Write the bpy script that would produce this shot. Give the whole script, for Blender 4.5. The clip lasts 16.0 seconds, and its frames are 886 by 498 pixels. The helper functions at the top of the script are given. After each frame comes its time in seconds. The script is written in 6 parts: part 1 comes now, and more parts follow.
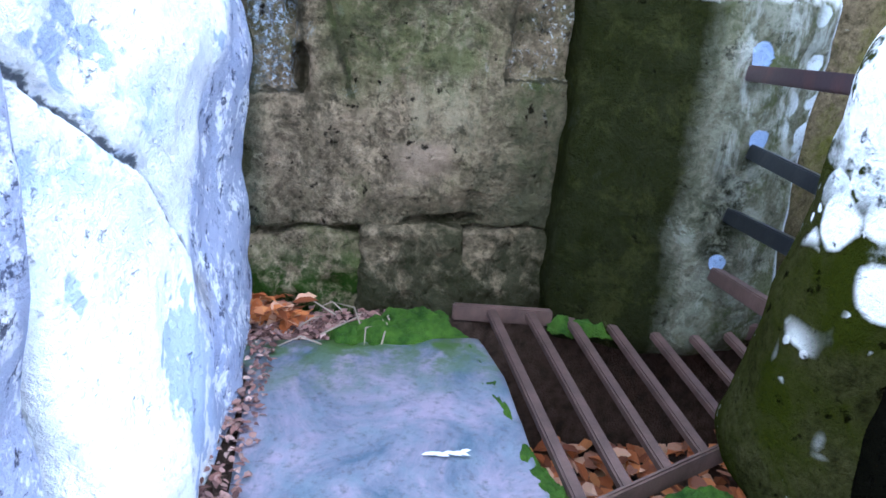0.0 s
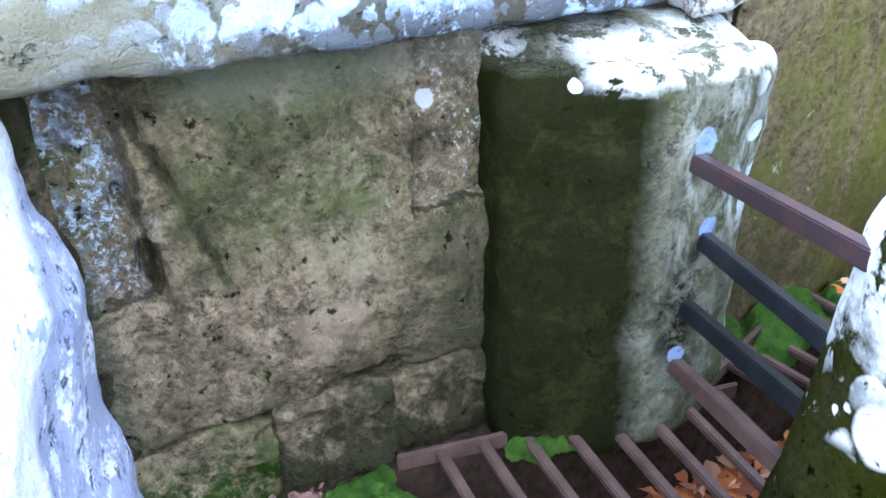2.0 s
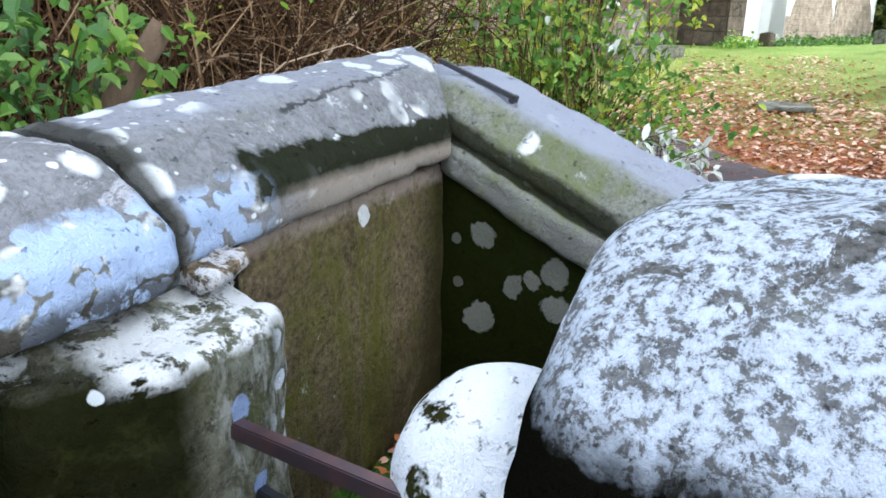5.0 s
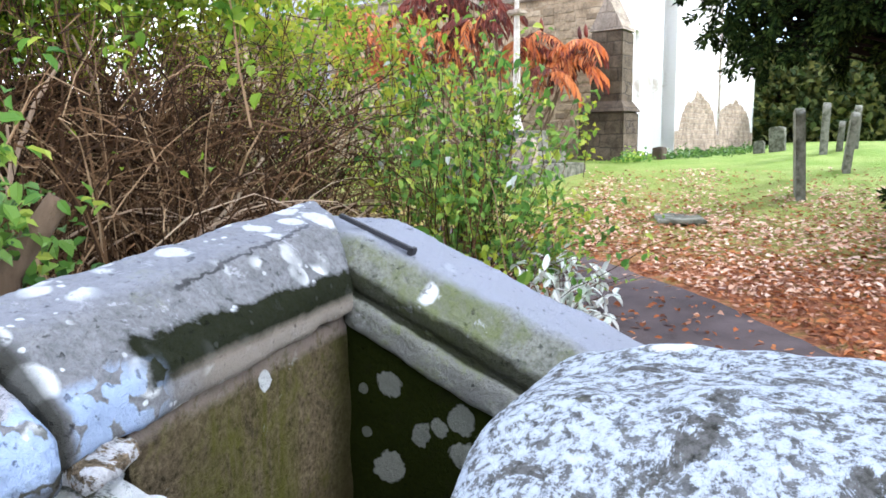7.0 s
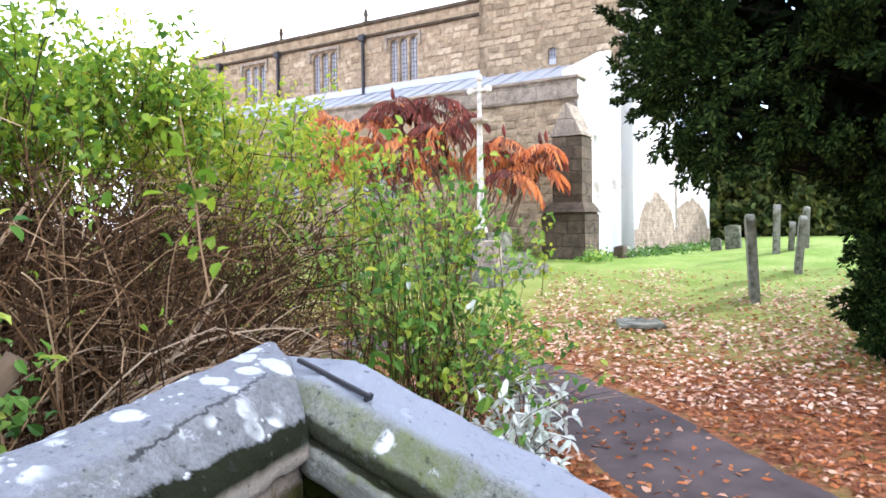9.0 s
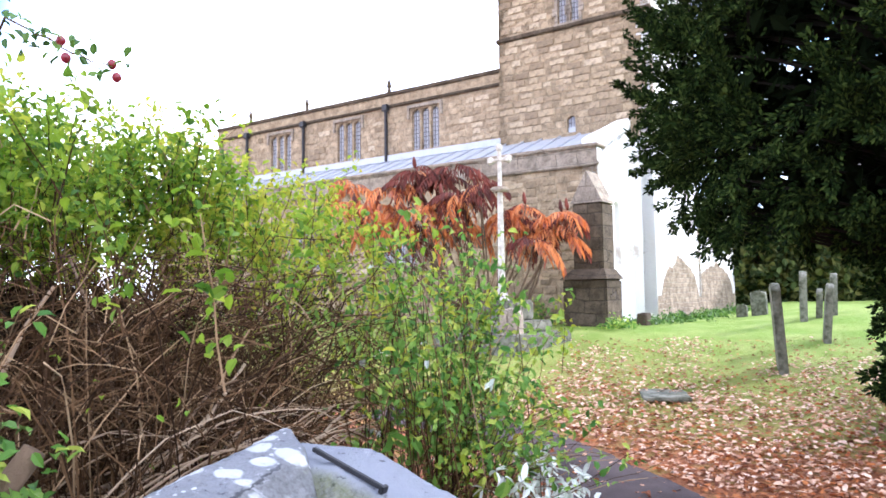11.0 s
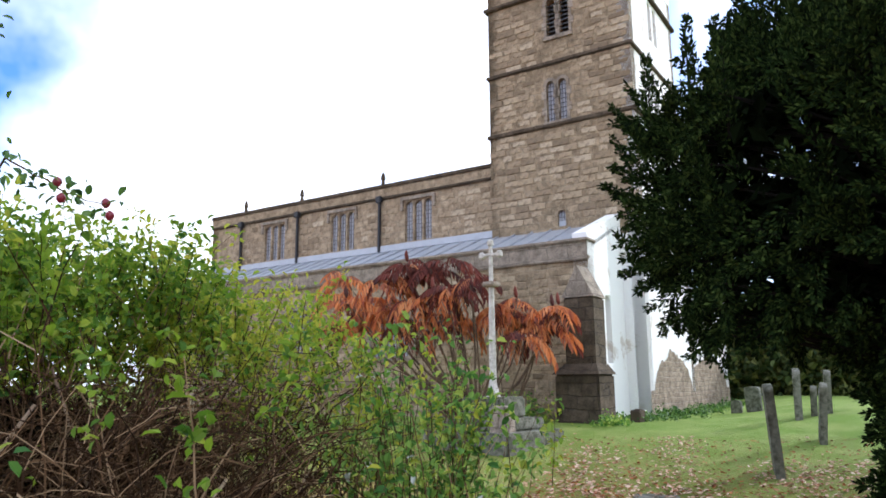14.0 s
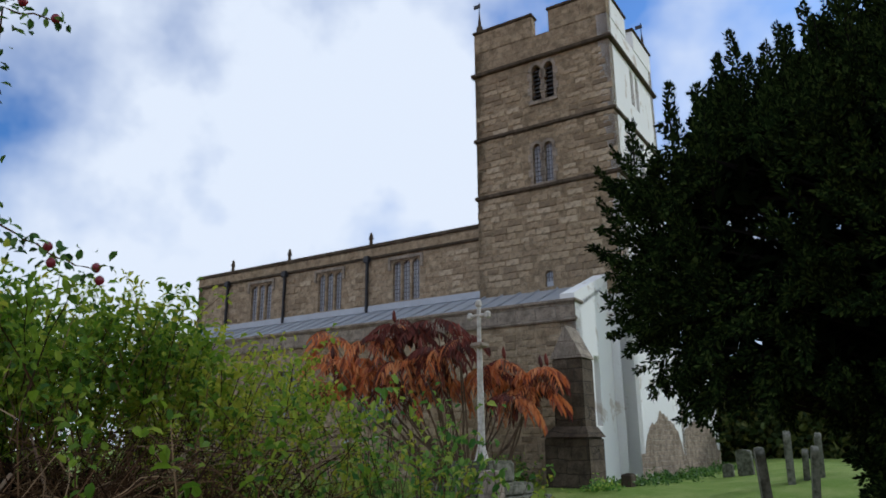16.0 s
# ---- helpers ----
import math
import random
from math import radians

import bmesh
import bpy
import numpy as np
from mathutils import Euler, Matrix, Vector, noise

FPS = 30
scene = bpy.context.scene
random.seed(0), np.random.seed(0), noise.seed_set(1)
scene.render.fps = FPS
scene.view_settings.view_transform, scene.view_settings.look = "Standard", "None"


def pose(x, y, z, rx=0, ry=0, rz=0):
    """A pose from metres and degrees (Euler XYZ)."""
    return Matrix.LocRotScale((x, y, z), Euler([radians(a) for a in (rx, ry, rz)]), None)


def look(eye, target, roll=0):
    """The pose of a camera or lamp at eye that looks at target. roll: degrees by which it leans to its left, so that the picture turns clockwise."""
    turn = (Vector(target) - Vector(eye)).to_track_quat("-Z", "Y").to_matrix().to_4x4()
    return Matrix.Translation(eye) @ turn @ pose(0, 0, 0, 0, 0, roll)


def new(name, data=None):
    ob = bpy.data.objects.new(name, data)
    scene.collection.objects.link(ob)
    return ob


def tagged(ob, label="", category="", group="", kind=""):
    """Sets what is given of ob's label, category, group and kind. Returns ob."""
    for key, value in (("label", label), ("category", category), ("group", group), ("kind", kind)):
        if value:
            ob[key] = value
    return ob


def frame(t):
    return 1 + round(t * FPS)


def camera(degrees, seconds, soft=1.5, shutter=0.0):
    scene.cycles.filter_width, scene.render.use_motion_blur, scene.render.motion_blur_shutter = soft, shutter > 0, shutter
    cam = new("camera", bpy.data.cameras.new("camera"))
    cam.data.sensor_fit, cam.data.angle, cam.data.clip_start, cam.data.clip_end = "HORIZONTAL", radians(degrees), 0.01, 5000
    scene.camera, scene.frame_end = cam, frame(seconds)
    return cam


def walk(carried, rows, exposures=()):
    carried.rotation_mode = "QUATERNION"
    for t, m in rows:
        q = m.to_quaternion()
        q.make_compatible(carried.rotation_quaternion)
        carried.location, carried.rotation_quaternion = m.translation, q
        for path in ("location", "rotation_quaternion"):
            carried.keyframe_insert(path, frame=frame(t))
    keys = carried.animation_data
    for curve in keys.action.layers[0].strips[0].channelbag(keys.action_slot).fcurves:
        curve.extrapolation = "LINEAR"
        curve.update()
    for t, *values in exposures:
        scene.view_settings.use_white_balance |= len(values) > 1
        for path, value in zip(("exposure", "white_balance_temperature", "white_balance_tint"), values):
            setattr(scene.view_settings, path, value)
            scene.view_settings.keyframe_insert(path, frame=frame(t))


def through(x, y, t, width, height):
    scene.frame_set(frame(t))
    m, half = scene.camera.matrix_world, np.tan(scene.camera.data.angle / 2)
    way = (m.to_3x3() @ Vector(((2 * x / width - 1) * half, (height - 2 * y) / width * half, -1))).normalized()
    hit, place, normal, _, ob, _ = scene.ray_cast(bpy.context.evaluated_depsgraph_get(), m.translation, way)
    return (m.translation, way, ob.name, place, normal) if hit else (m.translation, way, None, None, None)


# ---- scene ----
cam = camera(63.7, 16.0, soft=1.7)
PATH = [
    (0, (1.086, -0.266, 0.857), (1.443, 1.556, 0.112), 4.6),
    (0.5, (1.07, -0.257, 0.999), (1.349, 1.535, 0.156), 3.6),
    (1, (1.034, -0.127, 0.987), (1.395, 1.663, 0.17), 4.5),
    (1.5, (1.03, 0.177, 1.057), (1.538, 1.908, 0.194), 2.6),
    (2, (1.091, 0.278, 1.248), (1.785, 1.859, 0.238), -1.7),
    (2.5, (1.18, 0.302, 1.322), (2.016, 1.826, 0.331), -1.3),
    (3, (1.171, 0.317, 1.363), (2.28, 1.72, 0.468), -1.4),
    (3.5, (1.139, 0.34, 1.384), (2.526, 1.553, 0.606), -0.2),
    (4, (1.123, 0.356, 1.408), (2.654, 1.423, 0.69), 0.6),
    (4.5, (1.116, 0.347, 1.426), (2.75, 1.29, 0.764), 1.1),
    (5, (1.113, 0.309, 1.459), (2.821, 1.167, 0.869), 0.8),
    (5.2, (1.103, 0.292, 1.469), (2.836, 1.123, 0.915), 0.4),
    (7.3, (1.113, 0.198, 1.711), (2.974, 0.881, 1.445), -0.8),
    (7.5, (1.076, 0.178, 1.775), (2.94, 0.859, 1.53), -0.7),
    (8, (1.074, 0.16, 1.797), (2.963, 0.793, 1.63), -0.4),
    (8.5, (1.062, 0.15, 1.825), (2.969, 0.743, 1.716), -0.6),
    (9, (1.056, 0.144, 1.853), (2.959, 0.757, 1.808), -0.8),
    (9.5, (1.044, 0.14, 1.877), (2.941, 0.773, 1.888), -1.0),
    (12, (1.059, 0.091, 1.993), (2.931, 0.763, 2.201), -0.4),
    (12.5, (1.081, 0.085, 2.012), (2.949, 0.75, 2.265), -0.3),
    (13, (1.033, 0.085, 2.056), (2.898, 0.745, 2.351), -0.3),
    (13.5, (1.027, 0.076, 2.077), (2.888, 0.73, 2.408), -0.4),
    (14, (1.01, 0.068, 2.115), (2.869, 0.705, 2.485), -0.4),
    (14.5, (1.006, 0.065, 2.118), (2.862, 0.678, 2.544), -0.5),
    (15, (1.02, 0.086, 2.149), (2.869, 0.682, 2.624), -0.5),
    (15.5, (0.984, 0.091, 2.144), (2.824, 0.681, 2.659), -0.5),
    (16, (1.002, 0.084, 2.135), (2.837, 0.674, 2.667), -0.5),
]
EXPOSURES = [(0, 1.36, 5150, 10), (1.5, 1.34, 5250, 10), (2.2, 1.76, 5350, 10), (3.5, 0.9, 5750, 9), (5, 0.3, 5900, 10), (7.5, 0.44, 5900, 14), (9.5, 0.44, 5800, 16), (12, 0.2, 5700, 20), (13, -0.28, 5700, 18), (14.5, -0.92, 5750, 12), (15.2, -1.4, 5700, 10), (16, -1.9, 5700, 9)]
walk(cam, [(t, look(eye, target, roll)) for t, eye, target, roll in PATH], EXPOSURES)

# ---- sky and sun ----
SUN_AZ, SUN_EL = -42.0, 25.0
world = bpy.data.worlds.new("sky")
scene.world = world
world.use_nodes = True
wn, wl = world.node_tree.nodes, world.node_tree.links
wn.clear()
w_out = wn.new("ShaderNodeOutputWorld")
w_bg = wn.new("ShaderNodeBackground")
w_sky = wn.new("ShaderNodeTexSky")
w_sky.sky_type, w_sky.sun_disc = "NISHITA", False
w_sky.sun_elevation, w_sky.sun_rotation = radians(SUN_EL), radians(90 - SUN_AZ)
w_noise = wn.new("ShaderNodeTexNoise")
w_noise.noise_dimensions = "4D"
w_noise.inputs["W"].default_value = 5.0
w_noise.inputs["Scale"].default_value, w_noise.inputs["Detail"].default_value = 1.9, 6
w_co, w_map = wn.new("ShaderNodeTexCoord"), wn.new("ShaderNodeMapping")
w_map.inputs["Rotation"].default_value = (0, 0, radians(9))
wl.new(w_co.outputs["Generated"], w_map.inputs["Vector"])
wl.new(w_map.outputs["Vector"], w_noise.inputs["Vector"])
w_ramp = wn.new("ShaderNodeValToRGB")
w_ramp.color_ramp.elements[0].position, w_ramp.color_ramp.elements[1].position = 0.372, 0.490
w_mix = wn.new("ShaderNodeMix")
w_mix.data_type = "RGBA"
w_mix.inputs[7].default_value = (31.0, 31.4, 32.2, 1)
wl.new(w_noise.outputs["Fac"], w_ramp.inputs["Fac"])
wl.new(w_ramp.outputs["Color"], w_mix.inputs[0])
w_blue = wn.new("ShaderNodeMixRGB")
w_blue.blend_type = "MULTIPLY"
w_blue.inputs[0].default_value, w_blue.inputs[2].default_value = 1.0, (2.3, 3.6, 5.4, 1)
wl.new(w_sky.outputs["Color"], w_blue.inputs[1])
wl.new(w_blue.outputs[0], w_mix.inputs[6])
wl.new(w_mix.outputs[2], w_bg.inputs["Color"])
w_bg.inputs["Strength"].default_value = 0.10
wl.new(w_bg.outputs["Background"], w_out.inputs["Surface"])

sun = new("sun", bpy.data.lights.new("sun", "SUN"))
sun.data.energy, sun.data.angle, sun.data.color = 5.0, radians(0.8), (1.0, 0.94, 0.85)
to_sun = Vector((math.cos(radians(SUN_AZ)) * math.cos(radians(SUN_EL)), math.sin(radians(SUN_AZ)) * math.cos(radians(SUN_EL)), math.sin(radians(SUN_EL))))
sun.matrix_world = look(to_sun * 40, (0, 0, 0))


# ---- materials ----
class Mat:
    """A small builder for node materials."""

    def __init__(self, name, rough=0.85, metal=0.0):
        self.m = bpy.data.materials.new(name)
        self.m.use_nodes = True
        self.n, self.l = self.m.node_tree.nodes, self.m.node_tree.links
        self.b = self.n["Principled BSDF"]
        self.b.inputs["Roughness"].default_value, self.b.inputs["Metallic"].default_value = rough, metal
        self.b.inputs["Specular IOR Level"].default_value = 0.12 if rough > 0.75 else 0.5
        self.co = self.n.new("ShaderNodeTexCoord").outputs["Object"]

    def noise(self, scale, detail=5, rough=0.6, distort=0.0, stretch=None):
        t = self.n.new("ShaderNodeTexNoise")
        t.inputs["Scale"].default_value, t.inputs["Detail"].default_value = scale, detail
        t.inputs["Roughness"].default_value, t.inputs["Distortion"].default_value = rough, distort
        src = self.co
        if stretch:
            mp = self.n.new("ShaderNodeMapping")
            mp.inputs["Scale"].default_value = stretch
            self.l.new(self.co, mp.inputs["Vector"])
            src = mp.outputs["Vector"]
        self.l.new(src, t.inputs["Vector"])
        return t.outputs["Fac"]

    def cells(self, scale, feature="F1", randomness=1.0, warp=0.0):
        t = self.n.new("ShaderNodeTexVoronoi")
        t.feature = feature
        t.inputs["Scale"].default_value, t.inputs["Randomness"].default_value = scale, randomness
        src = self.co
        if warp:
            nz = self.n.new("ShaderNodeTexNoise")
            nz.inputs["Scale"].default_value, nz.inputs["Detail"].default_value = scale * 1.3, 4
            self.l.new(self.co, nz.inputs["Vector"])
            ad = self.n.new("ShaderNodeMixRGB")
            ad.blend_type = "ADD"
            ad.inputs[0].default_value = warp
            self.l.new(self.co, ad.inputs[1])
            self.l.new(nz.outputs["Color"], ad.inputs[2])
            src = ad.outputs[0]
        self.l.new(src, t.inputs["Vector"])
        return t.outputs["Distance"]

    def ramp(self, fac, stops):
        r = self.n.new("ShaderNodeValToRGB")
        e = r.color_ramp.elements
        while len(e) < len(stops):
            e.new(0.5)
        for el, (p, c) in zip(e, stops):
            el.position = p
            el.color = (*c, 1) if isinstance(c, tuple) else (c, c, c, 1)
        self.l.new(fac, r.inputs["Fac"])
        return r.outputs["Color"]

    def mix(self, fac, a, b, mode="MIX"):
        x = self.n.new("ShaderNodeMixRGB")
        x.blend_type = mode
        for sock, v in zip(x.inputs, (fac, a, b)):
            if isinstance(v, tuple):
                sock.default_value = (*v, 1)
            elif isinstance(v, (int, float)):
                sock.default_value = v if sock.type == "VALUE" else (v, v, v, 1)
            else:
                self.l.new(v, sock)
        return x.outputs[0]

    def math(self, op, a, b=0.5):
        x = self.n.new("ShaderNodeMath")
        x.operation = op
        for sock, v in zip(x.inputs, (a, b)):
            if isinstance(v, (int, float)):
                sock.default_value = v
            else:
                self.l.new(v, sock)
        return x.outputs[0]

    def upward(self, lo, hi):
        """0 on walls, 1 on faces that look up."""
        g = self.n.new("ShaderNodeNewGeometry")
        s = self.n.new("ShaderNodeSeparateXYZ")
        self.l.new(g.outputs["Normal"], s.inputs[0])
        return self.ramp(s.outputs["Z"], [(lo, 0.0), (hi, 1.0)])

    def island(self):
        return self.n.new("ShaderNodeNewGeometry").outputs["Random Per Island"]

    def each(self):
        return self.n.new("ShaderNodeObjectInfo").outputs["Random"]

    def done(self, color, bump=None, strength=0.4, distance=0.01):
        if isinstance(color, tuple):
            self.b.inputs["Base Color"].default_value = (*color, 1)
        else:
            self.l.new(color, self.b.inputs["Base Color"])
        if bump is not None:
            bp = self.n.new("ShaderNodeBump")
            bp.inputs["Strength"].default_value, bp.inputs["Distance"].default_value = strength, distance
            self.l.new(bump, bp.inputs["Height"])
            self.l.new(bp.outputs["Normal"], self.b.inputs["Normal"])
        return self.m


def lichen_stone(name, base, moss, moss_amount, crust, crust_amount, spot_scale=9.0, spots=0.5, zones=(), rough=0.9, streak=0.0, pits=0.5, top_white=None, speckle=0.0, pepper=0.9, relief=0.028):
    """Weathered sandstone: grain, pits, green algae, a crust of pale lichen and round lichen spots.
    zones: (mask, colour, amount) growths, stains and painted-in light or shade that keep to one part of the stone; mask
    takes the builder."""
    k = Mat(name, rough)
    k.b.inputs["Specular IOR Level"].default_value = 0.0
    big, mid, fine_, tiny = k.noise(2.6, 6, 0.65, 0.5), k.noise(13, 6, 0.7, 0.8), k.noise(55, 5, 0.75), k.noise(190, 3, 0.7)
    c = k.mix(k.ramp(mid, [(0.32, 0.0), (0.66, 1.0)]), base[0], base[1])
    if streak:
        st = k.ramp(k.noise(9, 5, 0.7, 0.3, (1, 1, 0.16)), [(0.45, 0.0), (0.62, 1.0)])
        c = k.mix(k.math("MULTIPLY", st, streak), c, k.mix(0.5, base[1], moss))
    c = k.mix(k.ramp(fine_, [(0.42 + 0.08 * (0.9 - pepper), 0.0), (0.68, pepper)]), c, base[2])
    m = k.ramp(k.math("ADD", k.math("MULTIPLY", big, 0.65), k.math("MULTIPLY", mid, 0.35)), [(0.60 - 0.28 * moss_amount, 0.0), (0.72 - 0.28 * moss_amount, 1.0)])
    c = k.mix(m, c, k.mix(fine_, moss, tuple(v * 1.9 for v in moss)))
    grey = k.ramp(k.noise(5.5, 7, 0.75, 0.6), [(0.66 - 0.32 * crust_amount, 0.0), (0.69 - 0.32 * crust_amount, 1.0)])
    grain = k.ramp(fine_, [(0.30, 1.0), (0.60, 0.55), (0.70, 0.1)])
    if speckle:
        grain = k.ramp(k.noise(speckle, 5, 0.8, 0.2), [(0.40, 1.0), (0.50, 0.75), (0.56, 0.08)])
    c = k.mix(k.math("MULTIPLY", grey, grain), c, crust)
    if spots:
        d = k.cells(spot_scale, warp=0.05)
        gate = k.ramp(k.noise(spot_scale * 0.35, 2), [(0.62 - 0.25 * spots, 0.0), (0.66 - 0.25 * spots, 1.0)])
        s = k.math("MULTIPLY", k.ramp(d, [(0.30, 1.0), (0.37, 0.0)]), gate)
        c = k.mix(s, c, k.mix(fine_, (0.86, 0.88, 0.86), (0.70, 0.72, 0.70)))
        d2 = k.cells(spot_scale * 3.1, warp=0.02)
        s2 = k.math("MULTIPLY", k.ramp(d2, [(0.16, 1.0), (0.22, 0.0)]), gate)
        c = k.mix(s2, c, (0.78, 0.80, 0.79))
    if top_white:
        tw = k.math("MULTIPLY", k.upward(*top_white), k.ramp(k.noise(7, 6, 0.7, 0.5), [(0.50, 0.0), (0.53, 1.0)]))
        c = k.mix(tw, c, (0.84, 0.86, 0.85))
    for mask, colour, amount in zones:
        c = k.mix(k.math("MULTIPLY", mask(k), amount), c, colour)
    pit = k.ramp(k.noise(33, 4, 0.6), [(0.30, 1.0), (0.37, 0.0)])
    c = k.mix(k.math("MULTIPLY", pit, pits), c, tuple(v * 0.2 for v in base[2]))
    h = k.math("ADD", k.math("ADD", mid, k.math("MULTIPLY", fine_, 0.6)), k.math("MULTIPLY", tiny, 0.25))
    h = k.math("SUBTRACT", h, k.math("MULTIPLY", pit, 0.5))
    return k.done(c, h, 1.0, relief)


def along(axis, lo, hi, wob=0.0, scale=8.0):
    """A mask that rises from 0 at lo to 1 at hi along an object axis, with an uneven edge."""
    def mask(k):
        s = k.n.new("ShaderNodeSeparateXYZ")
        k.l.new(k.co, s.inputs[0])
        v = s.outputs["XYZ".index(axis)]
        if wob:
            v = k.math("ADD", v, k.math("MULTIPLY", k.math("SUBTRACT", k.noise(scale, 5, 0.7, 0.4), 0.5), wob))
        span = k.n.new("ShaderNodeMapRange")
        span.inputs["From Min"].default_value, span.inputs["From Max"].default_value = min(lo, hi), max(lo, hi)
        span.inputs["To Min"].default_value, span.inputs["To Max"].default_value = (0.0, 1.0) if hi > lo else (1.0, 0.0)
        k.l.new(v, span.inputs["Value"])
        return span.outputs["Result"]
    return mask


def both(*masks):
    def mask(k):
        out = masks[0](k)
        for m in masks[1:]:
            out = k.math("MULTIPLY", out, m(k))
        return out
    return mask


def flecks(scale, lo, hi):
    return lambda k: k.ramp(k.noise(scale, 5, 0.75, 0.3), [(lo, 0.0), (hi, 1.0)])


def disc(axes, cx, cy, r, soft=0.07):
    """A round growth about a point of the stone, in two object axes."""
    def mask(k):
        s = k.n.new("ShaderNodeSeparateXYZ")
        k.l.new(k.co, s.inputs[0])
        u = k.math("SUBTRACT", s.outputs["XYZ".index(axes[0])], cx)
        v = k.math("SUBTRACT", s.outputs["XYZ".index(axes[1])], cy)
        d = k.math("SQRT", k.math("ADD", k.math("MULTIPLY", u, u), k.math("MULTIPLY", v, v)))
        d = k.math("ADD", d, k.math("MULTIPLY", k.math("SUBTRACT", k.noise(15, 3, 0.6, 0.6), 0.5), r * 1.5))
        return k.ramp(k.math("DIVIDE", d, r * 2), [(0.5 - soft / 2, 1.0), (0.5 + soft / 2, 0.0)])
    return mask


def seam(axes, x0, z0, x1, z1, w):
    """A thin dark line along a straight stretch: a crack, a joint, painted shade in a groove."""
    L = math.hypot(x1 - x0, z1 - z0)
    ux, uz = (x1 - x0) / L, (z1 - z0) / L

    def mask(k):
        s = k.n.new("ShaderNodeSeparateXYZ")
        k.l.new(k.co, s.inputs[0])
        u = k.math("SUBTRACT", s.outputs["XYZ".index(axes[0])], x0)
        v = k.math("SUBTRACT", s.outputs["XYZ".index(axes[1])], z0)
        wob = k.math("MULTIPLY", k.math("SUBTRACT", k.noise(22, 4, 0.6), 0.5), 0.05)
        d = k.math("ABSOLUTE", k.math("ADD", k.math("SUBTRACT", k.math("MULTIPLY", v, ux), k.math("MULTIPLY", u, uz)), wob))
        t = k.math("DIVIDE", k.math("ADD", k.math("MULTIPLY", u, ux), k.math("MULTIPLY", v, uz)), L)
        ends = k.math("MULTIPLY", k.ramp(t, [(0.0, 0.0), (0.03, 1.0)]), k.ramp(t, [(0.97, 1.0), (1.0, 0.0)]))
        return k.math("MULTIPLY", k.ramp(k.math("DIVIDE", d, w * 2), [(0.25, 1.0), (0.6, 0.0)]), ends)
    return mask


def scallops(scale, size):
    """Crowded round lichen crusts with dark scalloped gaps between them."""
    return lambda k: k.ramp(k.cells(scale, warp=0.03), [(size, 1.0), (size + 0.05, 0.0)])


def slanted(lo, hi, wob=0.1):
    """Rises with x + z across a stone's face."""
    def mask(k):
        s = k.n.new("ShaderNodeSeparateXYZ")
        k.l.new(k.co, s.inputs[0])
        v = k.math("ADD", k.math("ADD", s.outputs["X"], s.outputs["Z"]), k.math("MULTIPLY", k.math("SUBTRACT", k.noise(9, 5, 0.7, 0.4), 0.5), wob))
        return k.ramp(v, [(min(lo, hi), 0.0 if hi > lo else 1.0), (max(lo, hi), 1.0 if hi > lo else 0.0)])
    return mask


SAND = ((0.100, 0.080, 0.050), (0.45, 0.345, 0.23), (0.013, 0.012, 0.006))
ALGAE = (0.042, 0.05, 0.016)
M_WALL = lichen_stone("shaded_sandstone", SAND, ALGAE, 0.35, (0.26, 0.26, 0.23), 0.15, spots=0, streak=0.6, pepper=0.7, relief=0.045, zones=[(flecks(5, 0.32, 0.50), (0.030, 0.032, 0.016), 0.9)])
M_WALL_MOSS = lichen_stone("mossy_sandstone", SAND, ALGAE, 0.6, (0.26, 0.26, 0.23), 0.1, spots=0, streak=0.6, zones=[(both(along("Z", 0.24, 0.14, 0.16, 12), flecks(22, 0.42, 0.55)), (0.018, 0.040, 0.006), 0.95)])
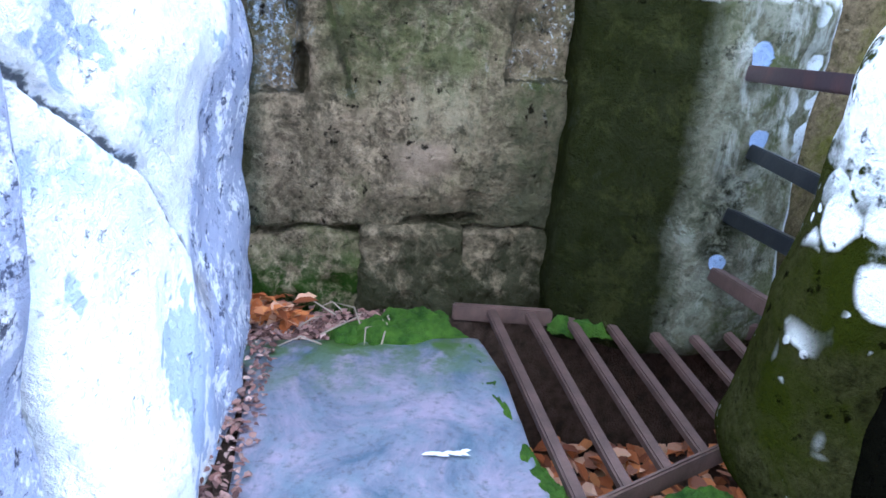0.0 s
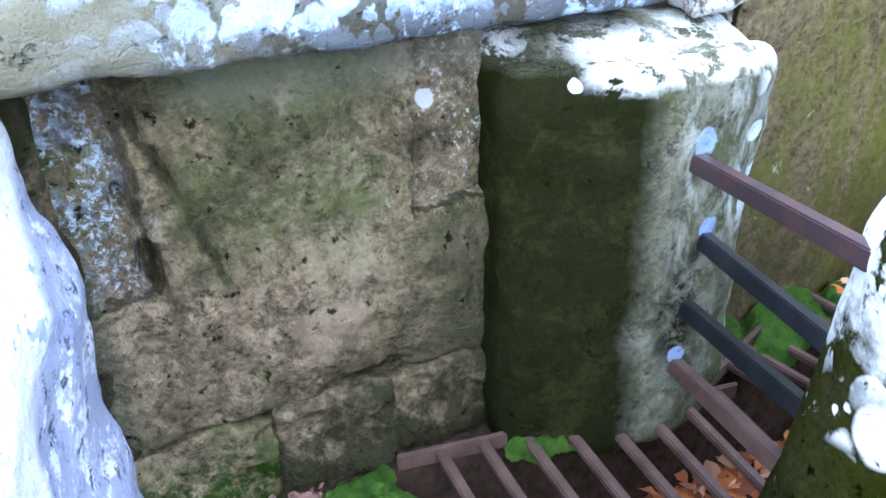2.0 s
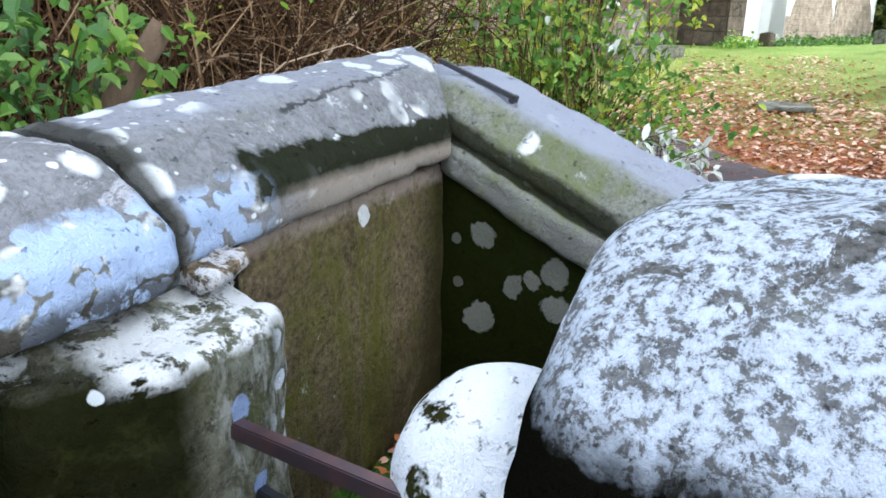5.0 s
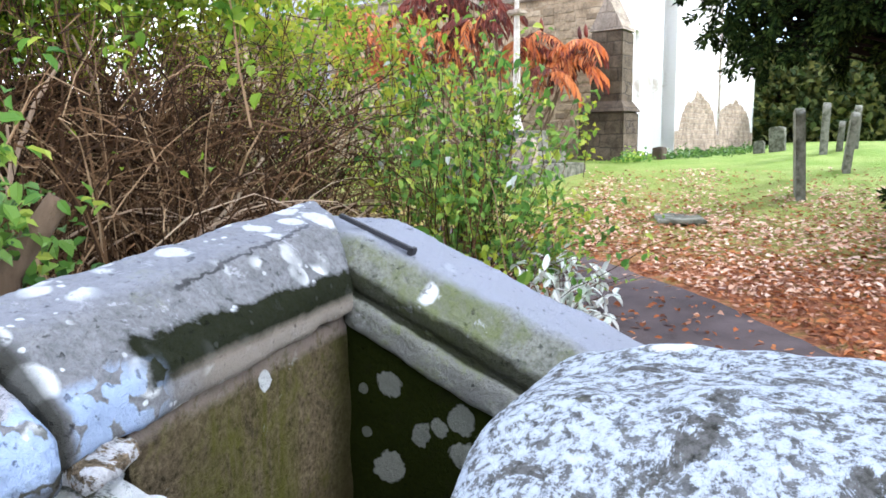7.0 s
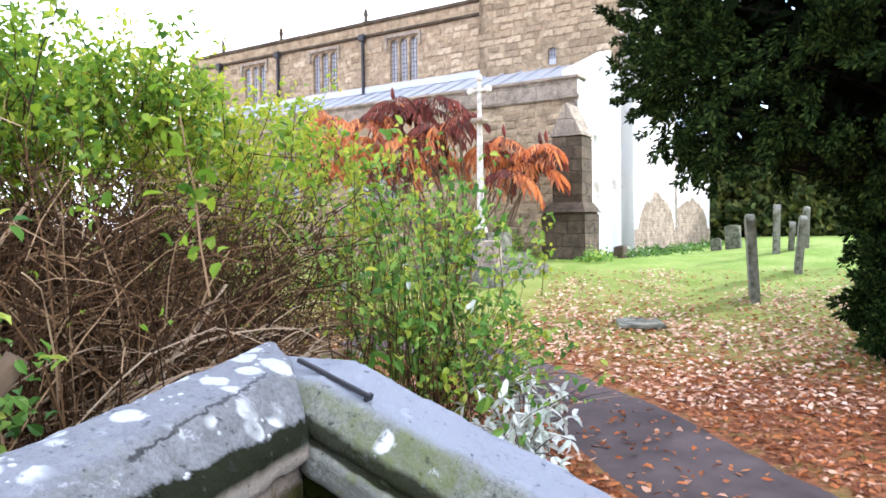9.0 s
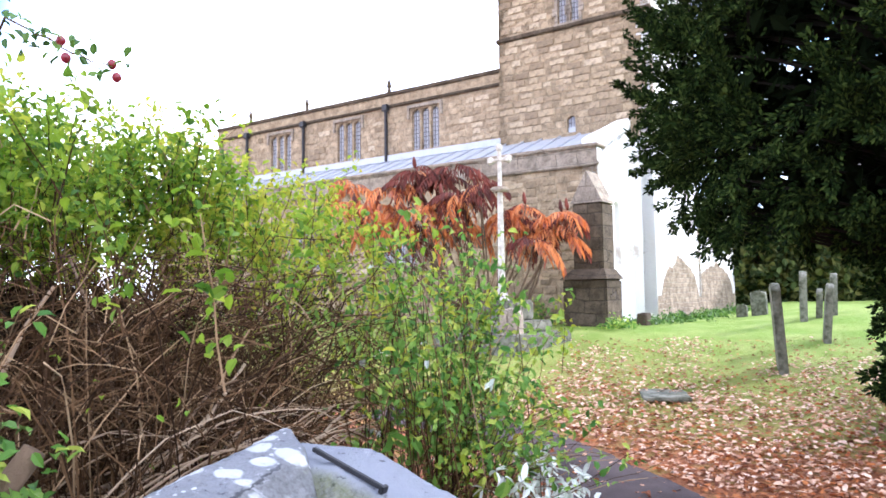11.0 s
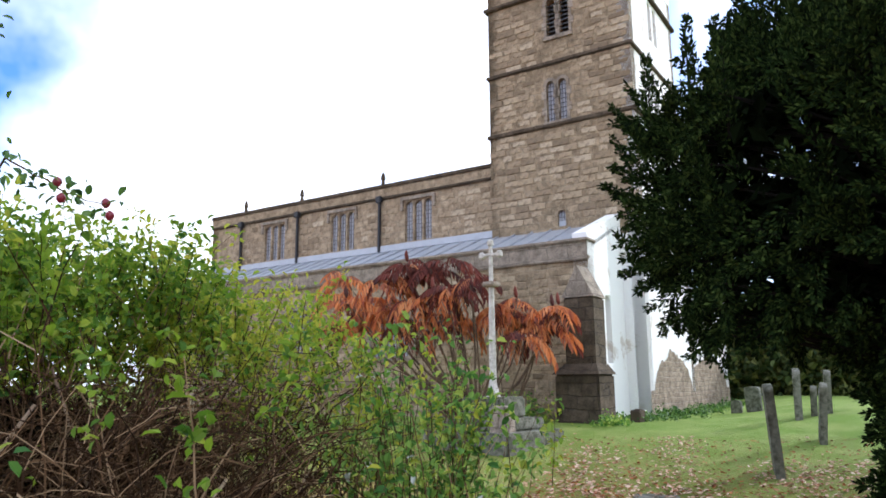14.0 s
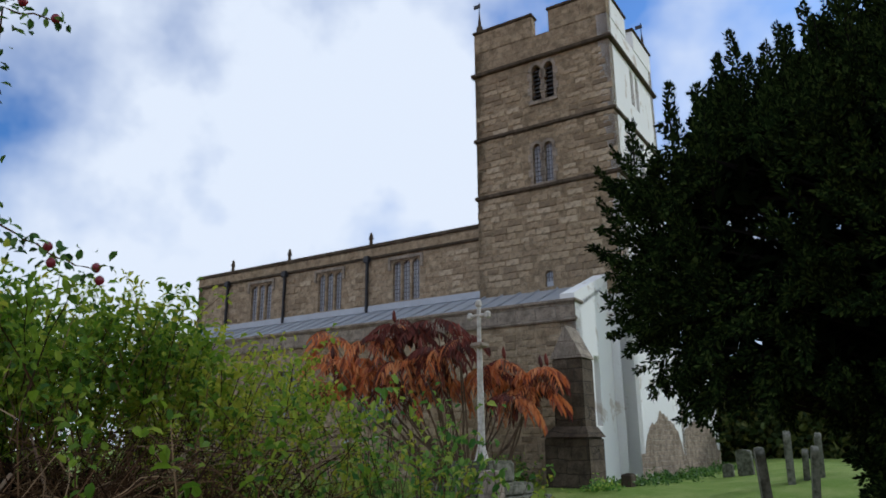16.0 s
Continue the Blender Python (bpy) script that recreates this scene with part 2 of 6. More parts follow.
# object x runs from -0.39 to 0.39, z from 0 to 0.71 on the big block
M_BLOCK_FACE = lichen_stone("big_block_sandstone", SAND, ALGAE, 0.30, (0.28, 0.27, 0.24), 0.12, spots=0, streak=0.9, pepper=0.75, pits=0.9, relief=0.05, zones=[
    (both(along("X", -0.14, -0.04, 0.1), along("X", 0.22, 0.14, 0.1), along("Z", 0.16, 0.30, 0.2), lambda k: k.ramp(k.noise(11, 5, 0.7, 0.2, (1, 1, 0.13)), [(0.50, 0.0), (0.60, 1.0)])), (0.34, 0.30, 0.20), 0.5),
    (both(flecks(6, 0.50, 0.60), along("Z", 0.45, 0.30, 0.2)), (0.21, 0.155, 0.105), 0.4),
    (both(along("Z", 0.33, 0.36, 0.05), along("X", -0.26, -0.29, 0.06), flecks(9, 0.40, 0.50), flecks(60, 0.50, 0.56)), (0.55, 0.64, 0.76), 0.9),
    (both(along("Z", 0.33, 0.37, 0.07), along("X", -0.25, -0.30, 0.08), flecks(12, 0.52, 0.60)), (0.20, 0.22, 0.26), 0.7),
    (both(along("Z", 0.36, 0.42, 0.06), along("X", 0.22, 0.25, 0.05), flecks(10, 0.44, 0.54), flecks(64, 0.54, 0.60)), (0.62, 0.64, 0.64), 0.85),
    # dark lines paint shade along the groove and the recess edges
    (seam("XZ", -0.250, 0.68, -0.135, 0.32, 0.010), (0.020, 0.022, 0.010), 0.8),
    (seam("XZ", 0.225, 0.385, 0.40, 0.385, 0.006), (0.02, 0.02, 0.012), 0.75),
    (seam("XZ", 0.232, 0.37, 0.232, 0.62, 0.006), (0.02, 0.02, 0.012), 0.6),
    (seam("XZ", -0.40, 0.335, -0.255, 0.335, 0.006), (0.02, 0.02, 0.012), 0.75),
    (seam("XZ", -0.262, 0.33, -0.262, 0.72, 0.010), (0.02, 0.02, 0.012), 0.7),
    (disc("XZ", 0.270, 0.605, 0.018), (0.66, 0.70, 0.74), 0.85),
    (both(along("Z", 0.30, 0.42, 0.2, 6), along("X", -0.24, -0.16, 0.08), along("X", 0.24, 0.16, 0.08), flecks(8, 0.40, 0.54)), (0.095, 0.108, 0.040), 0.8),
    (flecks(4.2, 0.50, 0.60), (0.050, 0.045, 0.026), 0.62),
    (flecks(17, 0.56, 0.63), (0.030, 0.028, 0.016), 0.6),
    (both(along("Z", 0.10, 0.0, 0.14, 7), flecks(7, 0.38, 0.52)), (0.030, 0.032, 0.016), 0.75),
    (both(along("X", 0.16, 0.28, 0.12, 7), along("Z", 0.40, 0.34, 0.06)), (0.060, 0.062, 0.034), 0.55),
    (both(along("X", -0.34, -0.38, 0.05), along("Z", 0.5, 0.4, 0.1)), (0.05, 0.075, 0.05), 0.5),
    (both(along("X", -0.06, 0.0, 0.1), along("X", 0.12, 0.08, 0.1), along("Z", 0.12, 0.16, 0.06), along("Z", 0.24, 0.21, 0.06)), (0.33, 0.25, 0.18), 0.75),
    (both(along("Z", 0.62, 0.68, 0.08), along("X", -0.2, -0.1, 0.1)), (0.22, 0.23, 0.17), 0.5)])
M_SPECK = lichen_stone("speckled_sandstone", SAND, ALGAE, 0.2, (0.72, 0.74, 0.76), 0.6, spots=0)
M_POST = lichen_stone("green_gatepost_stone", ((0.075, 0.080, 0.048), (0.23, 0.225, 0.17), (0.035, 0.036, 0.018)), (0.034, 0.040, 0.010), 0.25, (0.26, 0.27, 0.22), 0.12, 6.0, 0, pepper=0.6, zones=[
    (both(along("X", 0.272, 0.285, 0.02, 9), along("Z", 0.10, 0.2, 0.1)), (0.62, 0.66, 0.72), 0.85),
    (both(along("X", 0.0, -0.07, 0.07, 6), along("Z", 0.955, 0.92, 0.04)), (0.009, 0.0105, 0.002), 0.95),
    (both(along("X", 0.0, -0.07, 0.07, 6), along("Z", 0.90, 0.85, 0.1), flecks(9, 0.50, 0.64)), (0.040, 0.042, 0.014), 0.6),
    # near-black patch paints a shaded hollow behind the middle rails
    (both(along("X", 0.0, 0.05, 0.05), along("Z", 0.60, 0.50, 0.15, 6), along("Z", 0.20, 0.30, 0.1, 6), along("X", 0.15, 0.09, 0.06), flecks(8, 0.38, 0.46)), (0.008, 0.009, 0.004), 0.92),
    (both(along("X", 0.02, 0.10, 0.08, 7), flecks(13, 0.50, 0.60)), (0.27, 0.28, 0.23), 0.6),
    (both(along("X", 0.0, 0.06, 0.08, 6), along("Z", 0.45, 0.60, 0.2), lambda k: k.ramp(k.noise(14, 5, 0.7, 0.3, (1, 1, 0.25)), [(0.52, 0.0), (0.62, 1.0)])), (0.42, 0.44, 0.40), 0.7),
    (both(along("X", 0.06, 0.12, 0.08, 6), flecks(7, 0.50, 0.58)), (0.060, 0.070, 0.022), 0.75),
    (disc("XZ", 0.085, 0.775, 0.032), (0.30, 0.40, 0.62), 0.9),
    (disc("XZ", 0.120, 0.585, 0.026), (0.30, 0.40, 0.62), 0.9),
    (disc("XZ", 0.075, 0.275, 0.020), (0.30, 0.40, 0.62), 0.9),
    (both(along("X", 0.19, 0.25, 0.10, 8), scallops(14, 0.42), along("Z", 0.5, 0.62, 0.2)), (0.66, 0.72, 0.78), 0.9),
    (both(along("X", -0.17, -0.12, 0.06, 9), along("Z", 0.885, 0.915, 0.06, 12), along("Z", 0.985, 0.960, 0.03, 9), flecks(7, 0.44, 0.49)), (0.80, 0.82, 0.81), 0.95),
    (both(along("X", -0.17, -0.24, 0.10, 9), along("Z", 0.93, 0.95, 0.03, 14), flecks(10, 0.55, 0.60)), (0.80, 0.82, 0.81), 0.9),
    (disc("XZ", -0.180, 0.905, 0.015), (0.66, 0.71, 0.70), 0.95)])
COPE = ((0.20, 0.205, 0.205), (0.30, 0.305, 0.31), (0.095, 0.095, 0.085))
BLUE = (0.44, 0.56, 0.76)
M_COPE = lichen_stone("coping_stone", COPE, (0.15, 0.16, 0.08), 0.12, (0.55, 0.55, 0.58), 0.30, 6.5, 1.25, pepper=0.55, zones=[
    (both(along("Z", 1.12, 1.09, 0.06, 10), flecks(4, 0.40, 0.46)), (0.085, 0.09, 0.07), 0.85),
    (both(along("Z", 1.15, 1.12, 0.08, 10), along("X", 0.25, 0.5, 0.3), scallops(15, 0.56)), BLUE, 0.96),
    (both(along("Z", 1.15, 1.12, 0.08, 10), along("X", 0.4, 0.7, 0.3), scallops(27, 0.46)), BLUE, 0.9),
    (both(along("Z", 1.03, 0.995, 0.06, 14), flecks(9, 0.42, 0.48)), (0.06, 0.055, 0.04), 0.85),
    (both(along("Z", 1.10, 1.06, 0.05, 10), along("X", 0.7, 0.45, 0.3)), (0.17, 0.16, 0.11), 0.8)])
M_COPE_2 = lichen_stone("coping_stone_pale", COPE, (0.15, 0.16, 0.08), 0.15, (0.48, 0.48, 0.51), 0.20, 6.5, 0.85, pepper=0.55, zones=[
    (both(along("Z", 1.172, 1.158, 0.085, 7), along("Z", 1.050, 1.062, 0.035, 9), along("X", 0.25, 0.29, 0.12)), (0.014, 0.017, 0.005), 0.95),
    (seam("XY", 0.50, 1.565, 1.30, 1.60, 0.006), (0.05, 0.05, 0.05), 0.85),
    # bluish tone paints skylight on the top of the coping
    (both(along("Y", 1.57, 1.63, 0.06, 6), flecks(6, 0.28, 0.42)), (0.33, 0.35, 0.41), 0.4),
    (both(along("Z", 1.14, 1.10, 0.10, 10), along("X", 0.34, 0.22, 0.1), along("X", 0.03, 0.06, 0.03), scallops(17, 0.58)), BLUE, 0.95),
    (along("X", 0.05, 0.015, 0.02), (0.04, 0.04, 0.03), 0.9),
    (both(along("Z", 1.09, 1.06, 0.03, 10), along("X", 0.3, 0.5, 0.2)), (0.36, 0.31, 0.25), 0.85)])
M_COPE_3 = lichen_stone("coping_stone_green", ((0.22, 0.23, 0.19), (0.34, 0.345, 0.30), (0.11, 0.115, 0.08)), (0.12, 0.135, 0.065), 0.45, (0.45, 0.47, 0.46), 0.15, 6.0, 0.05, zones=[
    # skylight on the top is put into this bluish tone
    (along("Y", 0.04, 0.09, 0.05, 9), (0.34, 0.36, 0.42), 0.85),
    (both(along("Y", -0.060, -0.078, 0.012, 9), flecks(7, 0.40, 0.50)), (0.20, 0.20, 0.18), 0.8),
    # the groove below the chamfer has its crease shade painted in
    (both(along("Y", -0.068, -0.056, 0.006), along("Y", -0.024, -0.038, 0.01)), (0.016, 0.017, 0.008), 0.9)])
M_LEFT = lichen_stone("whitened_sandstone", ((0.58, 0.59, 0.66), (0.74, 0.74, 0.78), (0.26, 0.27, 0.33)), (0.40, 0.43, 0.48), 0.08, (0.88, 0.88, 0.89), 1.25, 2.6, 0.9, pits=0.15, pepper=0.35, relief=0.016, zones=[
    (flecks(2.4, 0.54, 0.555), (0.32, 0.40, 0.58), 0.8),
    # lilac strip puts the wall's shaded part into colour, flecked with lichen
    (both(along("X", 0.16, 0.10, 0.10, 7), slanted(0.50, 0.44), flecks(7, 0.30, 0.42)), (0.33, 0.36, 0.50), 0.9),
    (both(along("X", 0.16, 0.10, 0.10, 7), slanted(0.50, 0.44), flecks(16, 0.54, 0.60)), (0.80, 0.81, 0.85), 0.9),
    (both(along("X", 0.14, 0.08, 0.10, 7), slanted(0.50, 0.44), flecks(30, 0.57, 0.62)), (0.06, 0.07, 0.11), 0.9),
    (both(along("X", 0.08, 0.18, 0.1), along("Z", 0.60, 0.66, 0.1), along("Z", 0.76, 0.70, 0.1), flecks(6, 0.46, 0.52)), (0.42, 0.52, 0.70), 0.8),
    (disc("XZ", 0.03, 0.33, 0.05, 0.5), (0.22, 0.20, 0.17), 0.6),
    (seam("XZ", 0.50, 0.80, 0.20, 0.60, 0.007), (0.05, 0.06, 0.08), 0.9),
    (seam("XZ", 0.21, 0.60, 0.06, 0.40, 0.012), (0.04, 0.05, 0.06), 0.9)])
M_PANEL = lichen_stone("algae_stained_slab", ((0.095, 0.075, 0.045), (0.27, 0.21, 0.13), (0.04, 0.033, 0.016)), (0.075, 0.075, 0.016), 0.30, (0.5, 0.5, 0.46), 0.05, spots=0, streak=0.9, pits=0.35, zones=[
    (both(along("X", -0.35, -0.2, 0.2, 4), along("X", 0.25, 0.1, 0.2, 4), lambda k: k.ramp(k.noise(7, 5, 0.7, 0.2, (1, 1, 0.12)), [(0.42, 0.0), (0.58, 1.0)])), (0.10, 0.105, 0.015), 0.75),
    (both(along("X", 0.32, 0.55, 0.2, 4), lambda k: k.ramp(k.noise(6, 5, 0.7, 0.2, (1, 1, 0.12)), [(0.35, 0.0), (0.50, 1.0)])), (0.035, 0.035, 0.012), 0.8),
    (both(along("Z", 0.62, 0.30, 0.3, 4), flecks(4, 0.3, 0.5)), (0.045, 0.036, 0.018), 0.75),
    (both(along("Z", 1.03, 1.06, 0.03, 9), flecks(12, 0.35, 0.5)), (0.33, 0.27, 0.23), 0.7),
    (seam("XZ", -0.545, -0.05, -0.545, 1.12, 0.016), (0.006, 0.006, 0.004), 0.97),
    (disc("XZ", 0.03, 1.03, 0.03), (0.70, 0.72, 0.70), 0.9)])
# near-black stone and moss tones also hold the shade inside the stile
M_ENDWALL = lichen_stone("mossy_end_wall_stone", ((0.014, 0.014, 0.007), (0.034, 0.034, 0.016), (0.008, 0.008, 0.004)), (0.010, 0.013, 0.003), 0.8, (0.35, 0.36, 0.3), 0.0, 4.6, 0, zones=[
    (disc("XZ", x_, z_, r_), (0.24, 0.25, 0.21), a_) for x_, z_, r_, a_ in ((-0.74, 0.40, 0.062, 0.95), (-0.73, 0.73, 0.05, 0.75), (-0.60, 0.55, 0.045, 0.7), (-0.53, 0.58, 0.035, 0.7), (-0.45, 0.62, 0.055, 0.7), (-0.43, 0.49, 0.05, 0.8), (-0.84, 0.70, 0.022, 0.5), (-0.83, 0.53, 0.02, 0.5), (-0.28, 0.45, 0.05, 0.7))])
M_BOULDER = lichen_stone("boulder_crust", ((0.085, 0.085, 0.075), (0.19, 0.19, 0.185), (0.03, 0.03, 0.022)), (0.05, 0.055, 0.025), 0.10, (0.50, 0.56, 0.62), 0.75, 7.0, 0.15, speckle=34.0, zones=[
    # near-black zone paints shade on the side below the near top edge
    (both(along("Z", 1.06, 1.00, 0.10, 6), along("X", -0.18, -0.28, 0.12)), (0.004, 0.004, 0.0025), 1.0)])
M_STUMP = lichen_stone("round_post_stone", ((0.022, 0.023, 0.007), (0.055, 0.054, 0.022), (0.009, 0.009, 0.003)), (0.013, 0.016, 0.002), 0.6, (0.74, 0.76, 0.74), 0.16, 7.5, 0.6, pits=0.8, zones=[
    (both(along("Z", 0.70, 0.78, 0.34, 6), flecks(5.5, 0.42, 0.47)), (0.78, 0.81, 0.81), 0.95),
    (both(along("Z", 0.62, 0.72, 0.34, 6), scallops(14, 0.50), flecks(5, 0.46, 0.52)), (0.70, 0.74, 0.75), 0.9)])
M_MORTAR = Mat("dark_joint").done((0.010, 0.009, 0.007))

k = Mat("wet_flagstone", 0.45)
n1, n2, n3 = k.noise(4.5, 6, 0.7, 0.8), k.noise(60, 4, 0.7), k.noise(14, 5, 0.7)
c = k.mix(k.ramp(n1, [(0.38, 0.0), (0.60, 1.0)]), (0.045, 0.075, 0.11), (0.21, 0.18, 0.225))
c = k.mix(k.ramp(n3, [(0.45, 0.0), (0.66, 0.8)]), c, (0.12, 0.15, 0.185))
c = k.mix(k.ramp(n2, [(0.52, 0.0), (0.72, 0.7)]), c, (0.03, 0.035, 0.04))
c = k.mix(k.math("MULTIPLY", along("Y", 0.22, 0.46, 0.35, 9)(k), k.ramp(n3, [(0.4, 0.0), (0.55, 1.0)])), c, (0.04, 0.075, 0.015))
M_FLAG = k.done(c, k.math("ADD", n3, k.math("MULTIPLY", n2, 0.4)), 0.5, 0.006)

k = Mat("rusty_iron", 0.62, 0.25)
n1, n2 = k.noise(14, 5), k.noise(120, 4)
M_RUST = k.done(k.mix(k.ramp(n1, [(0.3, 0.0), (0.7, 1.0)]), (0.040, 0.023, 0.018), (0.105, 0.062, 0.050)), n2, 0.4, 0.002)
k = Mat("painted_iron", 0.34, 0.85)
n1, n2 = k.noise(9, 5), k.noise(90, 4)
M_RAIL = k.done(k.mix(k.ramp(n1, [(0.45, 0.0), (0.62, 1.0)]), (0.13, 0.095, 0.11), (0.20, 0.11, 0.11)), n2, 0.25, 0.002)

k = Mat("moss", 0.95)
n1, n2 = k.noise(25, 5), k.noise(220, 3)
M_MOSS = k.done(k.mix(k.ramp(n1, [(0.3, 0.0), (0.7, 1.0)]), (0.016, 0.045, 0.006), (0.062, 0.125, 0.014)), n2, 1.0, 0.012)

k = Mat("leaf_mould", 0.95)
n1, n2 = k.noise(30, 6), k.noise(160, 4)
M_SOIL = k.done(k.mix(k.ramp(n1, [(0.35, 0.0), (0.65, 1.0)]), (0.020, 0.013, 0.009), (0.060, 0.038, 0.028)), n2, 1.0, 0.01)


def leaf_mat(name, cols, rough=0.55, through=0.35, gloss=0.25):
    k = Mat(name, rough)
    k.b.inputs["Specular IOR Level"].default_value = gloss
    stops = [(i / (len(cols) - 1), c) for i, c in enumerate(cols)]
    c = k.ramp(k.island(), stops)
    k.done(c)
    tr = k.n.new("ShaderNodeBsdfTranslucent")
    k.l.new(c, tr.inputs["Color"])
    mx = k.n.new("ShaderNodeMixShader")
    mx.inputs[0].default_value = through
    k.l.new(k.b.outputs[0], mx.inputs[1])
    k.l.new(tr.outputs[0], mx.inputs[2])
    k.l.new(mx.outputs[0], k.n["Material Output"].inputs["Surface"])
    return k.m


M_DEAD = leaf_mat("dead_leaves", [(0.10, 0.03, 0.012), (0.34, 0.10, 0.028), (0.45, 0.17, 0.055), (0.16, 0.05, 0.025), (0.66, 0.40, 0.26)], 0.7, 0.15)
M_CRUMB = leaf_mat("crumbled_leaves", [(0.06, 0.03, 0.025), (0.17, 0.085, 0.07), (0.30, 0.18, 0.15), (0.10, 0.05, 0.045), (0.38, 0.26, 0.22)], 0.8, 0.1)
M_ROSE = leaf_mat("rose_leaves", [(0.035, 0.10, 0.012), (0.13, 0.25, 0.016), (0.26, 0.38, 0.025), (0.10, 0.20, 0.020), (0.44, 0.52, 0.05)], 0.5, 0.5)
M_GOLD = leaf_mat("turning_leaves", [(0.22, 0.36, 0.03), (0.38, 0.47, 0.04), (0.58, 0.56, 0.06), (0.20, 0.36, 0.03), (0.60, 0.52, 0.07)], 0.5, 0.5)
M_SUMAC_DRY = leaf_mat("withered_sumac", [(0.10, 0.025, 0.02), (0.20, 0.05, 0.03), (0.07, 0.03, 0.025)], 0.7, 0.2)
M_BRAMBLE = leaf_mat("bramble_leaves", [(0.05, 0.15, 0.025), (0.14, 0.29, 0.045), (0.24, 0.40, 0.07), (0.46, 0.52, 0.08)], 0.42, 0.45)
M_PALE = leaf_mat("silver_leaves", [(0.60, 0.64, 0.58), (0.78, 0.80, 0.75), (0.48, 0.55, 0.45)], 0.6, 0.2)
M_SUMAC = leaf_mat("sumac_leaves", [(0.55, 0.15, 0.04), (0.66, 0.23, 0.07), (0.70, 0.31, 0.12), (0.44, 0.13, 0.06), (0.26, 0.09, 0.06)], 0.55, 0.35)
# the lightest tone stands in for sunlit shoot tips
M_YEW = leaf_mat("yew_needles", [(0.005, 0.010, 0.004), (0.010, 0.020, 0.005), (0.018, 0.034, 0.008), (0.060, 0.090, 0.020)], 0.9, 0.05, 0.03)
# darker copy of the needles: shade inside the crown put into the colour
M_YEW_SHADED = leaf_mat("yew_needles_shaded", [(0.003, 0.005, 0.002), (0.007, 0.012, 0.004)], 0.95, 0.0, 0.02)
M_IVY = leaf_mat("ivy_leaves", [(0.02, 0.06, 0.012), (0.05, 0.13, 0.02), (0.10, 0.21, 0.03), (0.16, 0.27, 0.05)], 0.4, 0.25, 0.4)
M_FARLEAF = leaf_mat("far_foliage", [(0.03, 0.05, 0.015), (0.06, 0.09, 0.02), (0.14, 0.14, 0.03), (0.04, 0.06, 0.02)], 0.7, 0.2)
k = Mat("bark", 0.9)
n1, n2 = k.noise(20, 5, stretch=(1, 1, 0.2)), k.noise(120, 4)
M_BARK = k.done(k.mix(n1, (0.06, 0.04, 0.025), (0.20, 0.14, 0.09)), n2, 0.8, 0.006)
k = Mat("rose_canes", 0.8)
M_CANE = k.done(k.ramp(k.island(), [(0.0, (0.018, 0.009, 0.004)), (0.5, (0.068, 0.035, 0.015)), (0.86, (0.18, 0.105, 0.05)), (1.0, (0.40, 0.28, 0.16))]))
# near-black tones hold the shade inside the rose bush
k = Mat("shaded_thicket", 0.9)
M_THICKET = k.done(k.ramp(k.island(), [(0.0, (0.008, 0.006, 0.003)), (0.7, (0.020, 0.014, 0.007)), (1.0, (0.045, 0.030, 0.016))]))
k = Mat("old_canes", 0.75)
M_CANE_PALE = k.done(k.ramp(k.island(), [(0.0, (0.20, 0.13, 0.08)), (0.6, (0.36, 0.26, 0.17)), (1.0, (0.50, 0.39, 0.27))]))
M_BOUGH = Mat("yew_bough", 0.9).done((0.012, 0.010, 0.007))
M_TWIG = Mat("dry_twig", 0.8).done((0.24, 0.19, 0.15))
M_HIP = Mat("rose_hip_red", 0.3).done((0.20, 0.012, 0.022))


def masonry(name, c1, c2, mortar, plane="YZ", width=0.46, height=0.21):
    """Coursed rubble: uneven stones in rows with recessed joints, on the plane named."""
    k = Mat(name, 0.92)
    big, mid, fine_ = k.noise(0.5, 5), k.noise(4.0, 6, 0.7), k.noise(28, 4, 0.7)
    s = k.n.new("ShaderNodeSeparateXYZ")
    k.l.new(k.co, s.inputs[0])
    wx = k.math("MULTIPLY", k.math("SUBTRACT", k.noise(1.1, 3), 0.5), 0.35)
    wz = k.math("MULTIPLY", k.math("SUBTRACT", k.noise(1.7, 3), 0.5), 0.16)
    cb = k.n.new("ShaderNodeCombineXYZ")
    k.l.new(k.math("ADD", s.outputs["XYZ".index(plane[0])], wx), cb.inputs[0])
    k.l.new(k.math("ADD", s.outputs["Z"], wz), cb.inputs[1])
    br = k.n.new("ShaderNodeTexBrick")
    k.l.new(cb.outputs[0], br.inputs["Vector"])
    br.offset, br.squash, br.squash_frequency = 0.43, 0.62, 3
    br.inputs["Scale"].default_value, br.inputs["Brick Width"].default_value, br.inputs["Row Height"].default_value = 1.0, width, height
    br.inputs["Mortar Size"].default_value, br.inputs["Mortar Smooth"].default_value = 0.014, 0.6
    br.inputs["Color1"].default_value, br.inputs["Color2"].default_value, br.inputs["Mortar"].default_value = (*c1, 1), (*c2, 1), (*mortar, 1)
    c = k.mix(k.ramp(mid, [(0.40, 0.0), (0.66, 0.85)]), br.outputs["Color"], tuple(v * 0.42 for v in c1))
    c = k.mix(k.ramp(big, [(0.48, 0.0), (0.68, 0.5)]), c, tuple(v * 0.55 for v in c2))
    c = k.mix(k.ramp(fine_, [(0.5, 0.0), (0.72, 0.7)]), c, tuple(v * 0.3 for v in c1))
    h = k.math("ADD", k.math("SUBTRACT", mid, k.math("MULTIPLY", br.outputs["Fac"], 0.8)), k.math("MULTIPLY", fine_, 0.5))
    return k.done(c, h, 0.9, 0.04)


